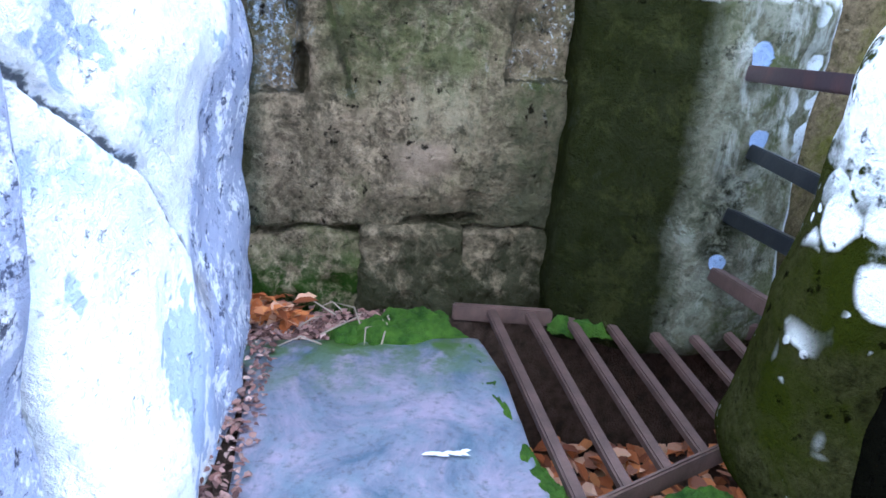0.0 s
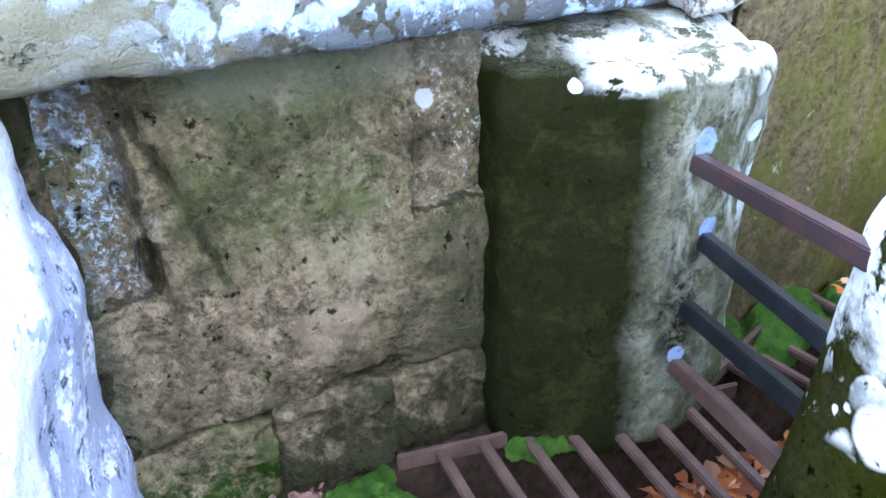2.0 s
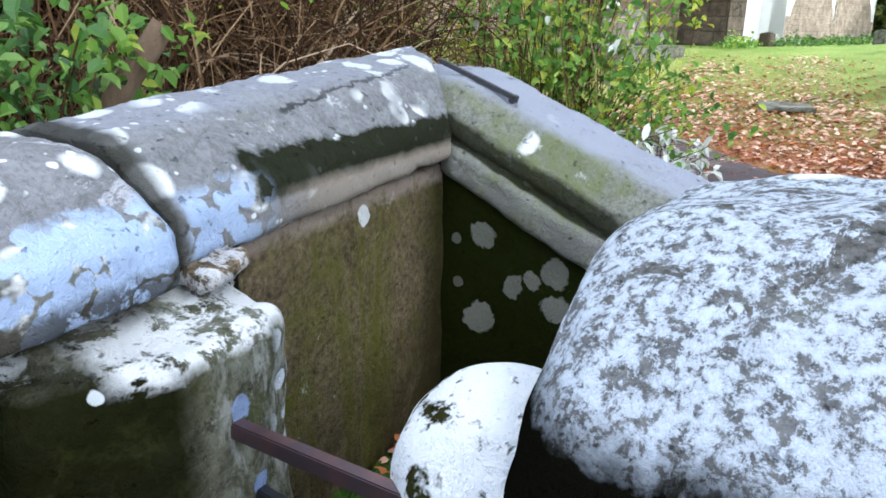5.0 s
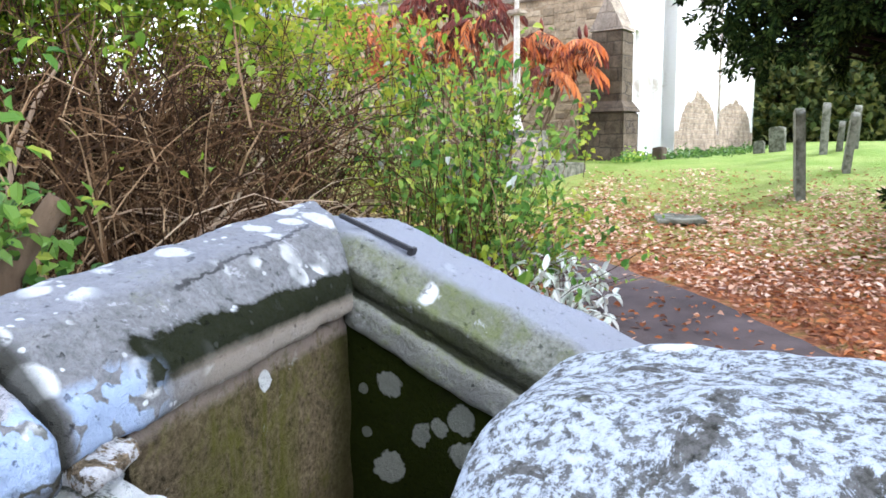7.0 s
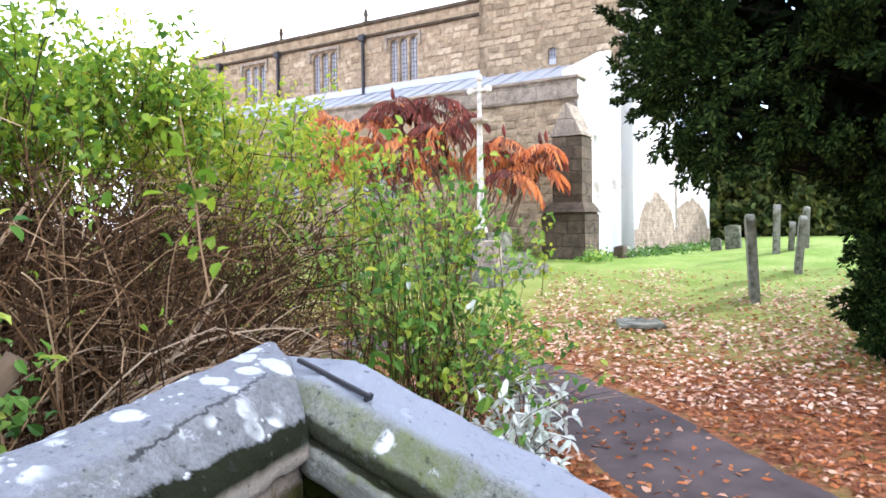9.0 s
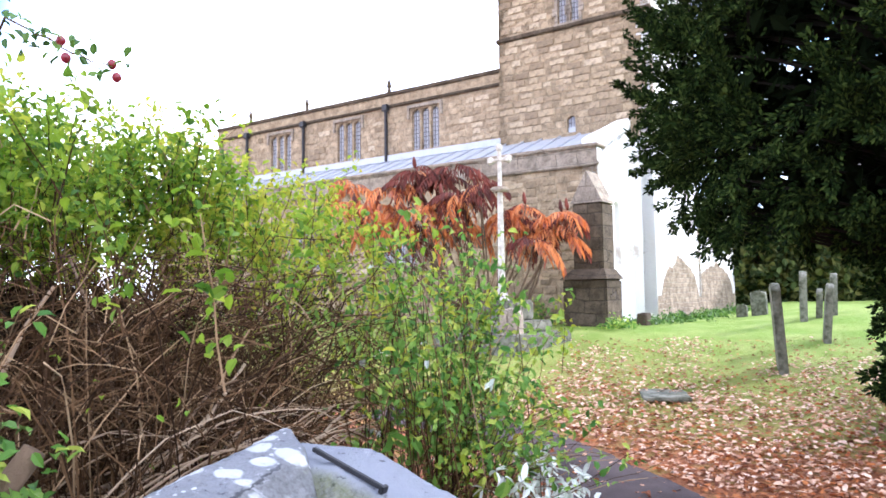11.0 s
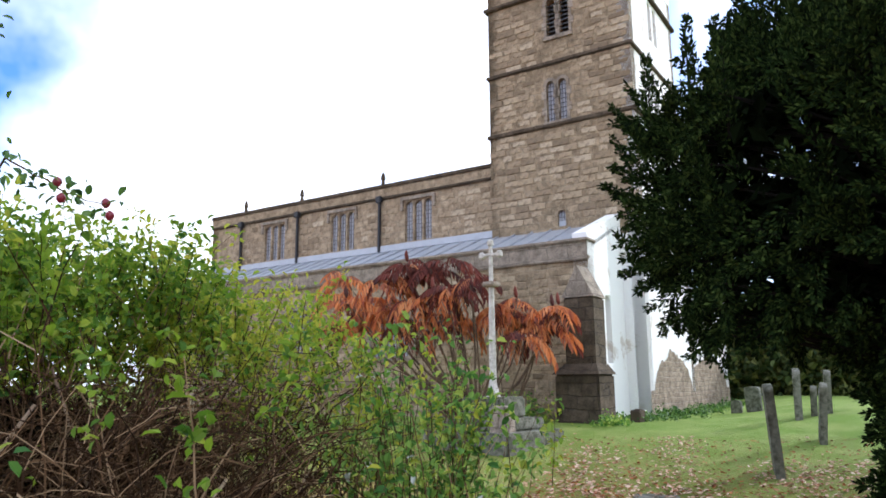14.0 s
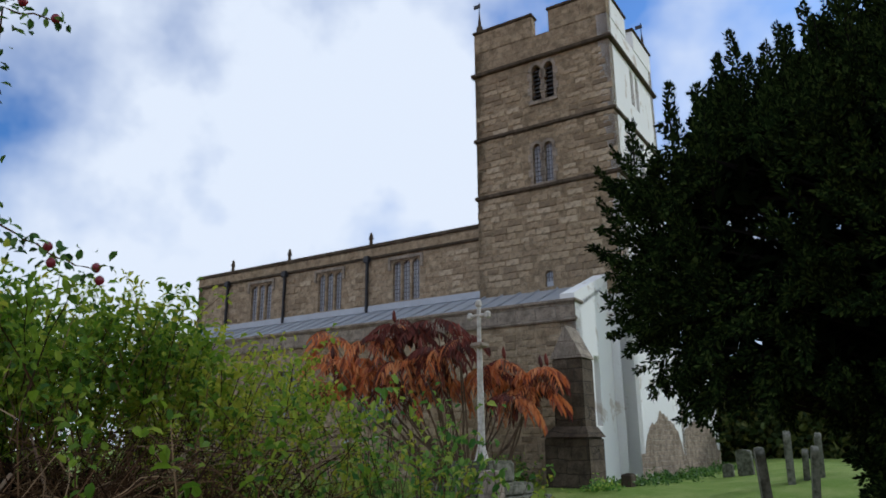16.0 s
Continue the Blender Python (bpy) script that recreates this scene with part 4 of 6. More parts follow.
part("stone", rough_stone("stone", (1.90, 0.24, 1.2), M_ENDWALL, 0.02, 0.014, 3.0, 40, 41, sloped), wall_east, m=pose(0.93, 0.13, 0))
PROF_C = [(-0.06, 0.94), (-0.09, 0.965), (-0.09, 1.055), (-0.072, 1.076), (-0.040, 1.080), (-0.038, 1.094), (-0.060, 1.108), (-0.035, 1.160), (0.045, 1.262), (0.095, 1.290), (0.33, 1.32), (0.42, 1.28), (0.45, 1.15), (0.45, 0.94)]
thing("coping_stone", "greenish grey coping stone sloping down from the corner", "coping", pose(3.50, 1.47, 0, 0, 0, -90), coping_mesh("coping_stone", 1.62, PROF_C, M_COPE_3, 3, -0.98, 0.0, -0.44, -0.53), group="coping stones")
strap = thing("iron_cramp", "black iron cramp let into the coping corner", "cramp", pose(3.63, 1.60, 1.342, 0, 20, -98))
part("bar", box("bar", 0, 0.36, -0.011, 0.011, -0.006, 0.012, M_PIPE, 0.003), strap)
part("hook", box("hook", 0.34, 0.36, -0.011, 0.03, -0.02, 0.010, M_PIPE, 0.003), strap)

# the pale wall beside the way in
wall_west = thing("wall_west", "sandstone wall whitened with lichen, its shaded strip coloured lilac", "wall", kind="structure")
ang_w = -98.0


def slump(p):
    p.y += 0.07 * smooth((0.5 - p.z) / 0.5) * smooth((p.x + 0.45) / 0.6) - 0.04 * noise.noise(Vector((p.x * 2, 0, p.z * 2.4)))
    return p


def cracked(p):
    """The slumped stone with a crack running down across its face."""
    p = slump(p)
    if p.y > 0.1:
        w = 0.012 * noise.noise(Vector((p.x * 9, 1.0, p.z * 9)))
        line = 0.80 + (p.x - 0.50) * 0.667 if p.x > 0.20 else 0.60 + (p.x - 0.20) * 1.333
        p.y -= 0.015 * smooth((0.020 - abs(p.z - line + w)) / 0.020) * smooth((p.x - 0.04) / 0.03)
        p.y += 0.014 * smooth((line - p.z) / 0.03) * smooth((p.x - 0.02) / 0.1)
    return p


part("stone", rough_stone("stone", (0.98, 0.42, 1.02), M_LEFT, 0.05, 0.02, 4.0, 80, 51, cracked), wall_west, m=pose(0.662, 1.004, -0.05, 0, 0, ang_w))
part("stone", rough_stone("stone", (1.10, 0.42, 0.98), M_LEFT, 0.05, 0.02, 4.0, 26, 52, slump), wall_west, m=pose(0.516, -0.036, -0.05, 0, 0, ang_w))


# boulder and round stump beside the rails
def boulder_shape(p):
    t = p.z / 1.23
    if p.x < 0:
        p.x += 0.10 * smooth((0.74 - t) / 0.25)
    if t > 0.6:
        p.z -= 0.17 * smooth((-p.x - 0.10) / 0.42) * smooth((t - 0.6) / 0.35)
        p.z -= 0.10 * smooth((p.x - 0.25) / 0.3) * smooth((t - 0.6) / 0.35)
        p.z -= 0.03 * smooth((p.y - 0.25) / 0.25)
    return p


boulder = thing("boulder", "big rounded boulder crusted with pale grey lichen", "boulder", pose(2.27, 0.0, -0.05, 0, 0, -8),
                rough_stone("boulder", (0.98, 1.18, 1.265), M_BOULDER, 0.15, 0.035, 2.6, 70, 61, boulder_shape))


def stump_shape(p):
    t = p.z / 1.0
    w = 1.0 + 0.16 * smooth((0.45 - t) / 0.45)
    p.x, p.y = p.x * w - 0.05 * (1 - t), p.y * w + 0.02 * (1 - t)
    return p


stump = thing("round_post", "round-topped stone post, green below, white lichen above", "gatepost", pose(2.12, 0.69, -0.105, 0, 0, 15),
              rough_stone("round_post", (0.40, 0.38, 1.00), M_STUMP, 0.185, 0.02, 3.0, 50, 71, stump_shape))

# ---- iron rails ----
k = Mat("blue_black_iron", 0.34, 0.95)
M_RAIL_BLUE = k.done(k.mix(k.ramp(k.noise(9, 5), [(0.45, 0.0), (0.65, 1.0)]), (0.075, 0.085, 0.11), (0.12, 0.125, 0.15)), k.noise(90, 4), 0.25, 0.002)
for (x0, z0), (x1, z1), tw, paint, look_of in (((2.085, 0.667), (1.975, 0.720), 4, M_RAIL, "square iron bar painted dark reddish brown, set between stone posts"),
                                              ((2.130, 0.488), (2.005, 0.525), 14, M_RAIL_BLUE, "square blue-black iron bar set between stone posts"),
                                              ((2.105, 0.322), (1.975, 0.412), 12, M_RAIL_BLUE, "square blue-black iron bar set between stone posts"),
                                              ((2.100, 0.162), (1.965, 0.282), 8, M_RUST, "square rusty brown iron bar set low between stone posts")):
    a, b = Vector((x0, 1.32, z0)), Vector((x1, 0.78, z1))
    thing("barrier_rail", look_of, "rail", look(a, b) @ Matrix.Rotation(radians(tw), 4, "Z"),
          box("rail", -0.0165, 0.0165, -0.0175, 0.0175, -(b - a).length, 0, paint, 0.003), group="barrier rails")

# ---- iron grating over the pit ----
grate = thing("floor_grating", "rusty iron floor grating over a leaf-filled pit", "grating", pose(0, 0, 0))


def bar_between(name, a, b, w, h, parent, mat=M_RUST):
    a, b = Vector(a), Vector(b)
    d = b - a
    me = box(name, 0, d.length, -w / 2, w / 2, -h / 2, h / 2, mat, 0.004)
    return part(name, me, parent, m=Matrix.Translation(a) @ Matrix.Rotation(math.atan2(d.y, d.x), 4, "Z") @ Matrix.Rotation(-math.asin(d.z / d.length), 4, "Y"))


bar_between("frame_bar", (1.45, 1.395, 0.0), (2.12, 1.285, 0.0), 0.012, 0.05, grate)
bar_between("frame_bar", (1.47, 0.60, 0.0), (2.02, 0.835, 0.0), 0.012, 0.05, grate)
bar_between("frame_bar", (2.125, 1.275, 0.0), (2.32, 1.245, 0.0), 0.012, 0.05, grate)
for i in range(8):
    f_ = i / 7
    a = Vector((1.551, 1.375, 0.006)).lerp(Vector((2.26, 1.262, 0.006)), f_)
    b = Vector((1.544, 0.632, 0.006)).lerp(Vector((2.23, 0.925, 0.006)), f_)
    bar_between("bar", a, b, 0.026, 0.022, grate)
grate2 = thing("floor_grating", "rusty iron grating beyond the rails, over leaves", "grating", pose(0, 0, 0))
bar_between("frame_bar", (2.22, 1.27, 0.01), (2.84, 1.50, 0.01), 0.014, 0.05, grate2)
bar_between("frame_bar", (2.40, 0.86, 0.01), (2.86, 1.02, 0.01), 0.014, 0.05, grate2)
for i in range(6):
    f_ = i / 5
    a = Vector((2.36, 1.325, 0.015)).lerp(Vector((2.80, 1.487, 0.015)), f_)
    b = Vector((2.45, 0.86, 0.015)).lerp(Vector((2.86, 1.02, 0.015)), f_)
    bar_between("bar", a, b, 0.024, 0.022, grate2)

# flagstone and soil
flag = thing("flagstone", "blue-grey worn flagstone with mossy edges", "flagstone", pose(1.225, 0.765, -0.075, 0, 0, -1),
             rough_stone("flagstone", (0.56, 0.98, 0.078), M_FLAG, 0.012, 0.006, 4.0, 22, 81, lambda p: Vector((p.x - 0.05 * smooth((p.y - 0.3) / 0.2) * (1 if p.x < 0 else 0.4), p.y, p.z))))
thing("flagstone", "pale worn flagstone of the way in", "flagstone", pose(1.15, -0.30, -0.08, 0, 0, 3), rough_stone("flagstone", (0.95, 1.1, 0.075), M_FLAG, 0.015, 0.008, 4.0, 16, 82))


def moss_pad(x, y, z, sx, sy, h, seed, rot=0):
    def shp(p):
        a = math.atan2(p.y / sy, p.x / sx)
        w = 1 + 0.3 * noise.noise(Vector((math.cos(a) * 1.5 + seed, math.sin(a) * 1.5, seed)))
        e = smooth((1.0 - (2 * p.x / sx) ** 2 - (2 * p.y / sy) ** 2) / 0.5)
        return Vector((p.x * w, p.y * w, p.z * (0.2 + 0.8 * e)))
    return thing("moss_cushion", "bright green moss cushion growing on the stones", "moss", pose(x, y, z, 0, 0, rot), rough_stone("moss_cushion", (sx, sy, h), M_MOSS, h * 0.45, 0.016, 34, 34, seed, shp), group="moss cushions")


moss_pad(1.31, 1.30, -0.01, 0.27, 0.15, 0.035, 1, 10)
moss_pad(1.17, 1.27, -0.01, 0.10, 0.09, 0.025, 2)
moss_pad(1.47, 1.05, -0.03, 0.05, 0.42, 0.03, 3, 3)
moss_pad(1.505, 0.72, -0.03, 0.06, 0.26, 0.03, 4, 12)
moss_pad(1.79, 1.32, -0.02, 0.19, 0.08, 0.035, 5, -10)
moss_pad(1.70, 0.62, -0.03, 0.30, 0.09, 0.04, 8, 20)
moss_pad(2.62, 1.36, -0.02, 0.42, 0.12, 0.05, 9, 18)
moss_pad(3.02, 1.24, -0.03, 0.46, 0.28, 0.05, 10, 20)
moss_pad(2.42, 1.43, -0.02, 0.24, 0.1, 0.06, 11, 15)
moss_pad(2.66, 1.43, -0.02, 0.34, 0.12, 0.07, 12, 12)
moss_pad(2.92, 1.40, -0.02, 0.26, 0.14, 0.06, 13, 10)


# small things on the flagstone
hp = Heap()
for i in range(7):
    a = rng.uniform(-0.6, 0.6)
    hp.leaf(Vector((1.285 + 0.012 * i, 0.80 + rng.uniform(-0.006, 0.006), 0.008)), Vector((math.cos(a), math.sin(a), 0.12)), Vector((0, 0, 1)), rng.uniform(0.022, 0.036), 0.011, 0.1)
thing("feather", "small white feather lying on the flagstone", "feather", me=hp.mesh("feather", Mat("feather_white", 0.8).done((0.55, 0.58, 0.60))))
for i in range(9):
    x, y = rng.uniform(1.05, 1.28), rng.uniform(1.20, 1.38)
    a, L = rng.uniform(0, 6.28), rng.uniform(0.05, 0.16)
    pts = [Vector((x, y, 0.014)), Vector((x + math.cos(a) * L * 0.5, y + math.sin(a) * L * 0.5, 0.03)), Vector((x + math.cos(a + 0.3) * L, y + math.sin(a + 0.3) * L, 0.016))]
    v_, f_ = tube_data(pts, [0.0022, 0.0020, 0.0012], 5)
    thing("twig", "thin dry twig on the leaf litter", "twig", me=mesh_of("twig", v_, f_, M_TWIG, True), group="twigs")

# ---- the church ----
CH = pose(19.09, 2.38, 0, 0, 0, -14.2)      # local x goes into the church, local y along the nave
GZ = 1.1
church = thing("church", "old rubble-stone parish church with a square tower and lead roof", "church", CH)


def panel(name, axis, at, u0, u1, z0, z1, holes, mat, depth=0.35, arch=True):
    """A wall in the plane x = at (axis 'x', u is y) or y = at (axis 'y', u is x), with openings (u0, u1, z0, z1, rise) and their reveals."""
    us = sorted({u0, u1, *[h[0] for h in holes], *[h[1] for h in holes]})
    zs = sorted({z0, z1, *[h[2] for h in holes], *[h[3] for h in holes]})
    hp = Heap()

    def put(u, d, z):
        return (at + d, u, z) if axis == "x" else (u, at + d, z)

    for i in range(len(us) - 1):
        for j in range(len(zs) - 1):
            um, zm = (us[i] + us[i + 1]) / 2, (zs[j] + zs[j + 1]) / 2
            if any(h[0] < um < h[1] and h[2] < zm < h[3] for h in holes):
                continue
            for d in (0, depth):
                q = [put(us[i], d, zs[j]), put(us[i + 1], d, zs[j]), put(us[i + 1], d, zs[j + 1]), put(us[i], d, zs[j + 1])]
                hp.add(q, [(0, 1, 2, 3) if (d == 0) == (axis == "y") else (3, 2, 1, 0)])
    for a, b, c, e, rise in holes:
        ring = [(a, c), (b, c), (b, e), (a, e)]
        for s in range(4):
            (p0, q0), (p1, q1) = ring[s], ring[(s + 1) % 4]
            hp.add([put(p0, 0, q0), put(p1, 0, q1), put(p1, depth, q1), put(p0, depth, q0)], [(0, 1, 2, 3)])
        if rise:
            n = 7
            for side in (0, 1):
                u_edge, um = (a if side == 0 else b), (a + b) / 2
                prev = None
                for s in range(n + 1):
                    t = s / n
                    u = u_edge + (um - u_edge) * (1 - math.cos(t * math.pi / 2))
                    z = e - rise + rise * math.sin(t * math.pi / 2)
                    if prev:
                        hp.add([put(prev[0], 0.02, prev[1]), put(u, 0.02, z), put(u, 0.02, e), put(prev[0], 0.02, e)], [(0, 1, 2, 3)])
                        hp.add([put(prev[0], 0.02, prev[1]), put(u, 0.02, z), put(u, depth, z), put(prev[0], depth, prev[1])], [(0, 1, 2, 3)])
                    prev = (u, z)
    for s in ((u0, z0, u0, z1), (u1, z0, u1, z1), (u0, z1, u1, z1)):
        hp.add([put(s[0], 0, s[1]), put(s[2], 0, s[3]), put(s[2], depth, s[3]), put(s[0], depth, s[1])], [(0, 1, 2, 3)])
    return hp.mesh(name, mat)


def church_box(name, x0, x1, y0, y1, z0, z1, mat, label="", parent=None, bev=0.0):
    return part(name, box(name, x0, x1, y0, y1, z0, z1, mat, bev), parent or church, label)


TX, TY0, TY1 = 2.6, -0.6, 4.2
# tower openings on the face along x = TX: (y0, y1, z0, z1, arch rise)
bel = [(1.30, 1.62, 12.95, 14.25, 0.2), (1.74, 2.06, 12.95, 14.25, 0.2)]
mid = [(1.46, 1.74, 10.1, 11.45, 0.16), (1.86, 2.14, 10.1, 11.45, 0.16)]
low = [(1.66, 1.92, 6.75, 7.25, 0.12)]
tower_face = part("tower_wall", panel("tower_wall", "x", TX, TY0, TY1, 6.3, 15.35, bel + mid + low, M_TOWER), church)
part("tower_wall", panel("tower_wall", "x", TX, TY0, 0.3, GZ - 0.3, 6.3, [], M_LIME), church, "limewashed foot of the tower")
part("tower_wall", panel("tower_wall", "x", TX, 0.3, TY1, GZ - 0.3, 6.3, [], M_TOWER), church)
wbel = [(4.6, 4.95, 13.0, 14.3, 0.2), (5.15, 5.5, 13.0, 14.3, 0.2)]
wmid = [(4.9, 5.3, 10.1, 11.4, 0.2)]
tower_west = part("tower_wall", panel("tower_wall", "y", TY0, TX, TX + 4.8, GZ - 0.3, 15.35, wbel + wmid, M_LIME), church, "limewashed west face of the tower")
part("tower_wall", panel("tower_wall", "x", TX + 4.8, TY0, TY1, GZ - 0.3, 15.35, [], M_TOWER, -0.35), church)
part("tower_wall", panel("tower_wall", "y", TY1, TX, TX + 4.8, GZ - 0.3, 15.35, [], M_TOWER, -0.35), church)
church_box("tower_roof", TX + 0.1, TX + 4.7, TY0 + 0.1, TY1 - 0.1, 15.0, 15.2, M_LEAD)
for z, pr in ((14.42, 0.12), (11.98, 0.08), (9.92, 0.08)):
    church_box("string_course", TX - pr, TX + 4.8 + pr, TY0 - pr, TY1 + pr, z, z + 0.14, M_SOOT, bev=0.03)
# battlements
for a, b in ((-0.6, 1.38), (1.98, 4.2)):
    church_box("merlon", TX - 0.02, TX + 0.33, a, b, 15.35, 16.12, M_TOWER, bev=0.02)
    church_box("merlon_cap", TX - 0.07, TX + 0.38, a - 0.04, b + 0.04, 16.12, 16.22, M_SOOT, bev=0.02)
for a, b in ((TX + 0.36, TX + 1.9), (TX + 2.7, TX + 4.78)):
    church_box("merlon", a, b, TY0 - 0.02, TY0 + 0.33, 15.35, 16.12, M_LIME, bev=0.02)
    church_box("merlon_cap", a - 0.04, b + 0.04, TY0 - 0.07, TY0 + 0.38, 16.12, 16.22, M_SOOT, bev=0.02)
for px, py in ((TX + 0.15, TY1 - 0.15), (TX + 0.15, TY0 + 0.15), (TX + 4.6, TY0 + 0.15)):
    v_, f_ = tube_data([(px, py, 16.2), (px, py, 16.45), (px, py, 16.55), (px, py, 17.1)], [0.14, 0.12, 0.07, 0.015], 8)
    part("pinnacle", mesh_of("pinnacle", v_, f_, M_SOOT), church)
    v_, f_ = tube_data([(px, py, 17.05), (px, py, 17.5)], [0.018, 0.018], 5)
    pn = part("vane_rod", mesh_of("vane_rod", v_, f_, M_PIPE), church)
    part("vane", box("vane", px - 0.01, px + 0.01, py - 0.05, py + 0.22, 17.28, 17.44, M_PIPE), church)
for y0, y1, z0, z1, r_ in bel:
    lv = part("belfry_opening", box("belfry_opening", TX + 0.30, TX + 0.34, y0, y1, z0, z1, M_LOUVRE), church)
    for s in range(8):
        zz = z0 + 0.05 + s * 0.15
        part("louvre", mesh_of("louvre", [(TX + 0.10, y0, zz), (TX + 0.10, y1, zz), (TX + 0.26, y1, zz + 0.13), (TX + 0.26, y0, zz + 0.13), (TX + 0.10, y0, zz + 0.025), (TX + 0.10, y1, zz + 0.025), (TX + 0.26, y1, zz + 0.155), (TX + 0.26, y0, zz + 0.155)],
             [(0, 1, 2, 3), (7, 6, 5, 4), (0, 4, 5, 1), (3, 2, 6, 7)], M_LOUVRE), lv)


def dressing(y0, y1, z0, z1, rise, x, parent, w=0.13):
    """Dressed stone jambs, sill and arched head round an opening in a wall x = const."""
    pieces = []
    for a, b in ((y0 - w, y0), (y1, y1 + w)):
        zz = z0
        s = 0
        while zz < z1 - rise - 0.02:
            h = min(0.26, z1 - rise - zz)
            e = 0.05 if s % 2 else -0.02
            aa, bb = (a - e, b) if a < y0 else (a, b + e)
            pieces.append(box_data(x - 0.03, x + 0.05, aa, bb, zz + 0.006, zz + h - 0.006))
            zz += h
            s += 1
    sill = part("dressed_surround", mesh_of("dressed_surround", *box_data(x - 0.07, x + 0.05, y0 - w, y1 + w, z0 - 0.13, z0 - 0.005), M_DRESSED), parent, "pale dressed stone surround")
    cy, rad = (y0 + y1) / 2, (y1 - y0) / 2
    n = 9
    for s in range(n):
        t0, t1 = math.pi * s / n + 0.02, math.pi * (s + 1) / n - 0.02
        pts = []
        for xx in (x - 0.03, x + 0.05):
            for rr in (0, 1):
                for t in (t0, t1):
                    ry, rz = (rad, rise) if rr == 0 else (rad + w, rise + w)
                    pts.append((xx, cy + ry * math.cos(t), z1 - rise + rz * math.sin(t)))
        pieces.append((pts, [(0, 1, 3, 2), (4, 6, 7, 5), (0, 4, 5, 1), (2, 3, 7, 6), (0, 2, 6, 4), (1, 5, 7, 3)]))
    for v_, f_ in pieces:
        part("stone", mesh_of("stone", v_, f_, M_DRESSED), sill)
    return sill


def church_window(name, x, lights, z0, z1, rise):
    w = part(name, box("pane", x + 0.12, x + 0.14, lights[0][0], lights[-1][1], z0, z1, M_GLASS), church, "leaded glass in stone mullions, coloured pale for reflected sky")
    for a, b in lights:
        hp = Heap()
        nb = 3
        for s in range(1, nb):
            yy = a + (b - a) * s / nb
            hp.add(*box_data(x + 0.105, x + 0.12, yy - 0.006, yy + 0.006, z0, z1))
        zz = z0 + 0.15
        while zz < z1 - 0.05:
            hp.add(*box_data(x + 0.105, x + 0.12, a, b, zz - 0.006, zz + 0.006))
            zz += 0.15
        part("leading", hp.mesh("leading", M_PIPE), w)
    return w


for g in (bel, mid):
    for y0, y1, z0, z1, r_ in g:
        dressing(y0, y1, z0, z1, r_, TX, church, 0.11)
church_window("window", TX, [m[:2] for m in mid], 10.1, 11.45, 0.16)
church_window("window", TX, [low[0][:2]], 6.75, 7.25, 0.12)
church_box("belfry_opening", 4.6, 5.5, TY0 + 0.30, TY0 + 0.34, 13.0, 14.3, M_LOUVRE)
church_box("window", 4.9, 5.3, TY0 + 0.30, TY0 + 0.34, 10.1, 11.4, M_GLASS)

# clerestory: three windows of three lights
CX = 2.78
cl_wins = []
for yc in (7.22, 10.68, 14.24):
    lights = [(yc - 0.57 + i * 0.40, yc - 0.57 + i * 0.40 + 0.33) for i in range(3)]
    cl_wins.append(lights)
holes = [(a, b, 6.98, 8.40, 0.17) for ls in cl_wins for a, b in ls]
clere_face = part("clerestory_wall", panel("clerestory_wall", "x", CX, 4.2, 18.0, 4.0, 8.72, holes, M_RUBBLE), church)
for ls in cl_wins:
    church_window("window", CX, ls, 6.98, 8.40, 0.17)
    hood = Heap()
    y0, y1 = ls[0][0] - 0.16, ls[-1][1] + 0.16
    hood.add(*box_data(CX - 0.08, CX + 0.03, y0, y1, 8.46, 8.56))
    hood.add(*box_data(CX - 0.08, CX + 0.03, y0, y0 + 0.09, 8.10, 8.46))
    hood.add(*box_data(CX - 0.08, CX + 0.03, y1 - 0.09, y1, 8.10, 8.46))
    part("hood_mould", hood.mesh("hood_mould", M_DRESSED), church)
    church_box("window_sill", CX - 0.08, CX + 0.05, y0, y1, 6.86, 6.96, M_DRESSED, bev=0.02)
church_box("parapet", CX - 0.04, CX + 0.35, 4.2, 18.0, 8.72, 9.05, M_RUBBLE)
church_box("parapet_cap", CX - 0.10, CX + 0.42, 4.2, 18.05, 9.05, 9.19, M_SOOT, bev=0.03)
church_box("parapet_string", CX - 0.09, CX + 0.05, 4.2, 18.0, 8.64, 8.73, M_SOOT, bev=0.02)
church_box("nave_roof", CX + 0.3, CX + 4.4, 4.2, 18.0, 8.7, 8.85, M_LEAD)
part("nave_wall", panel("nave_wall", "y", 18.0, CX, CX + 4.4, 0.8, 9.0, [], M_RUBBLE, -0.35), church)
for y in (8.85, 12.9, 16.1):
    church_box("downpipe", CX - 0.16, CX - 0.05, y - 0.05, y + 0.05, 6.7, 8.65, M_PIPE, bev=0.02)
    church_box("hopper", CX - 0.22, CX - 0.04, y - 0.12, y + 0.12, 8.50, 8.74, M_PIPE, bev=0.03)
    v_, f_ = tube_data([(CX + 0.1, y, 9.15), (CX + 0.1, y, 9.4), (CX + 0.1, y, 9.45), (CX + 0.1, y, 9.62), (CX + 0.1, y, 9.70)], [0.09, 0.06, 0.10, 0.06, 0.02], 6)
    part("finial", mesh_of("finial", v_, f_, M_SOOT), church)

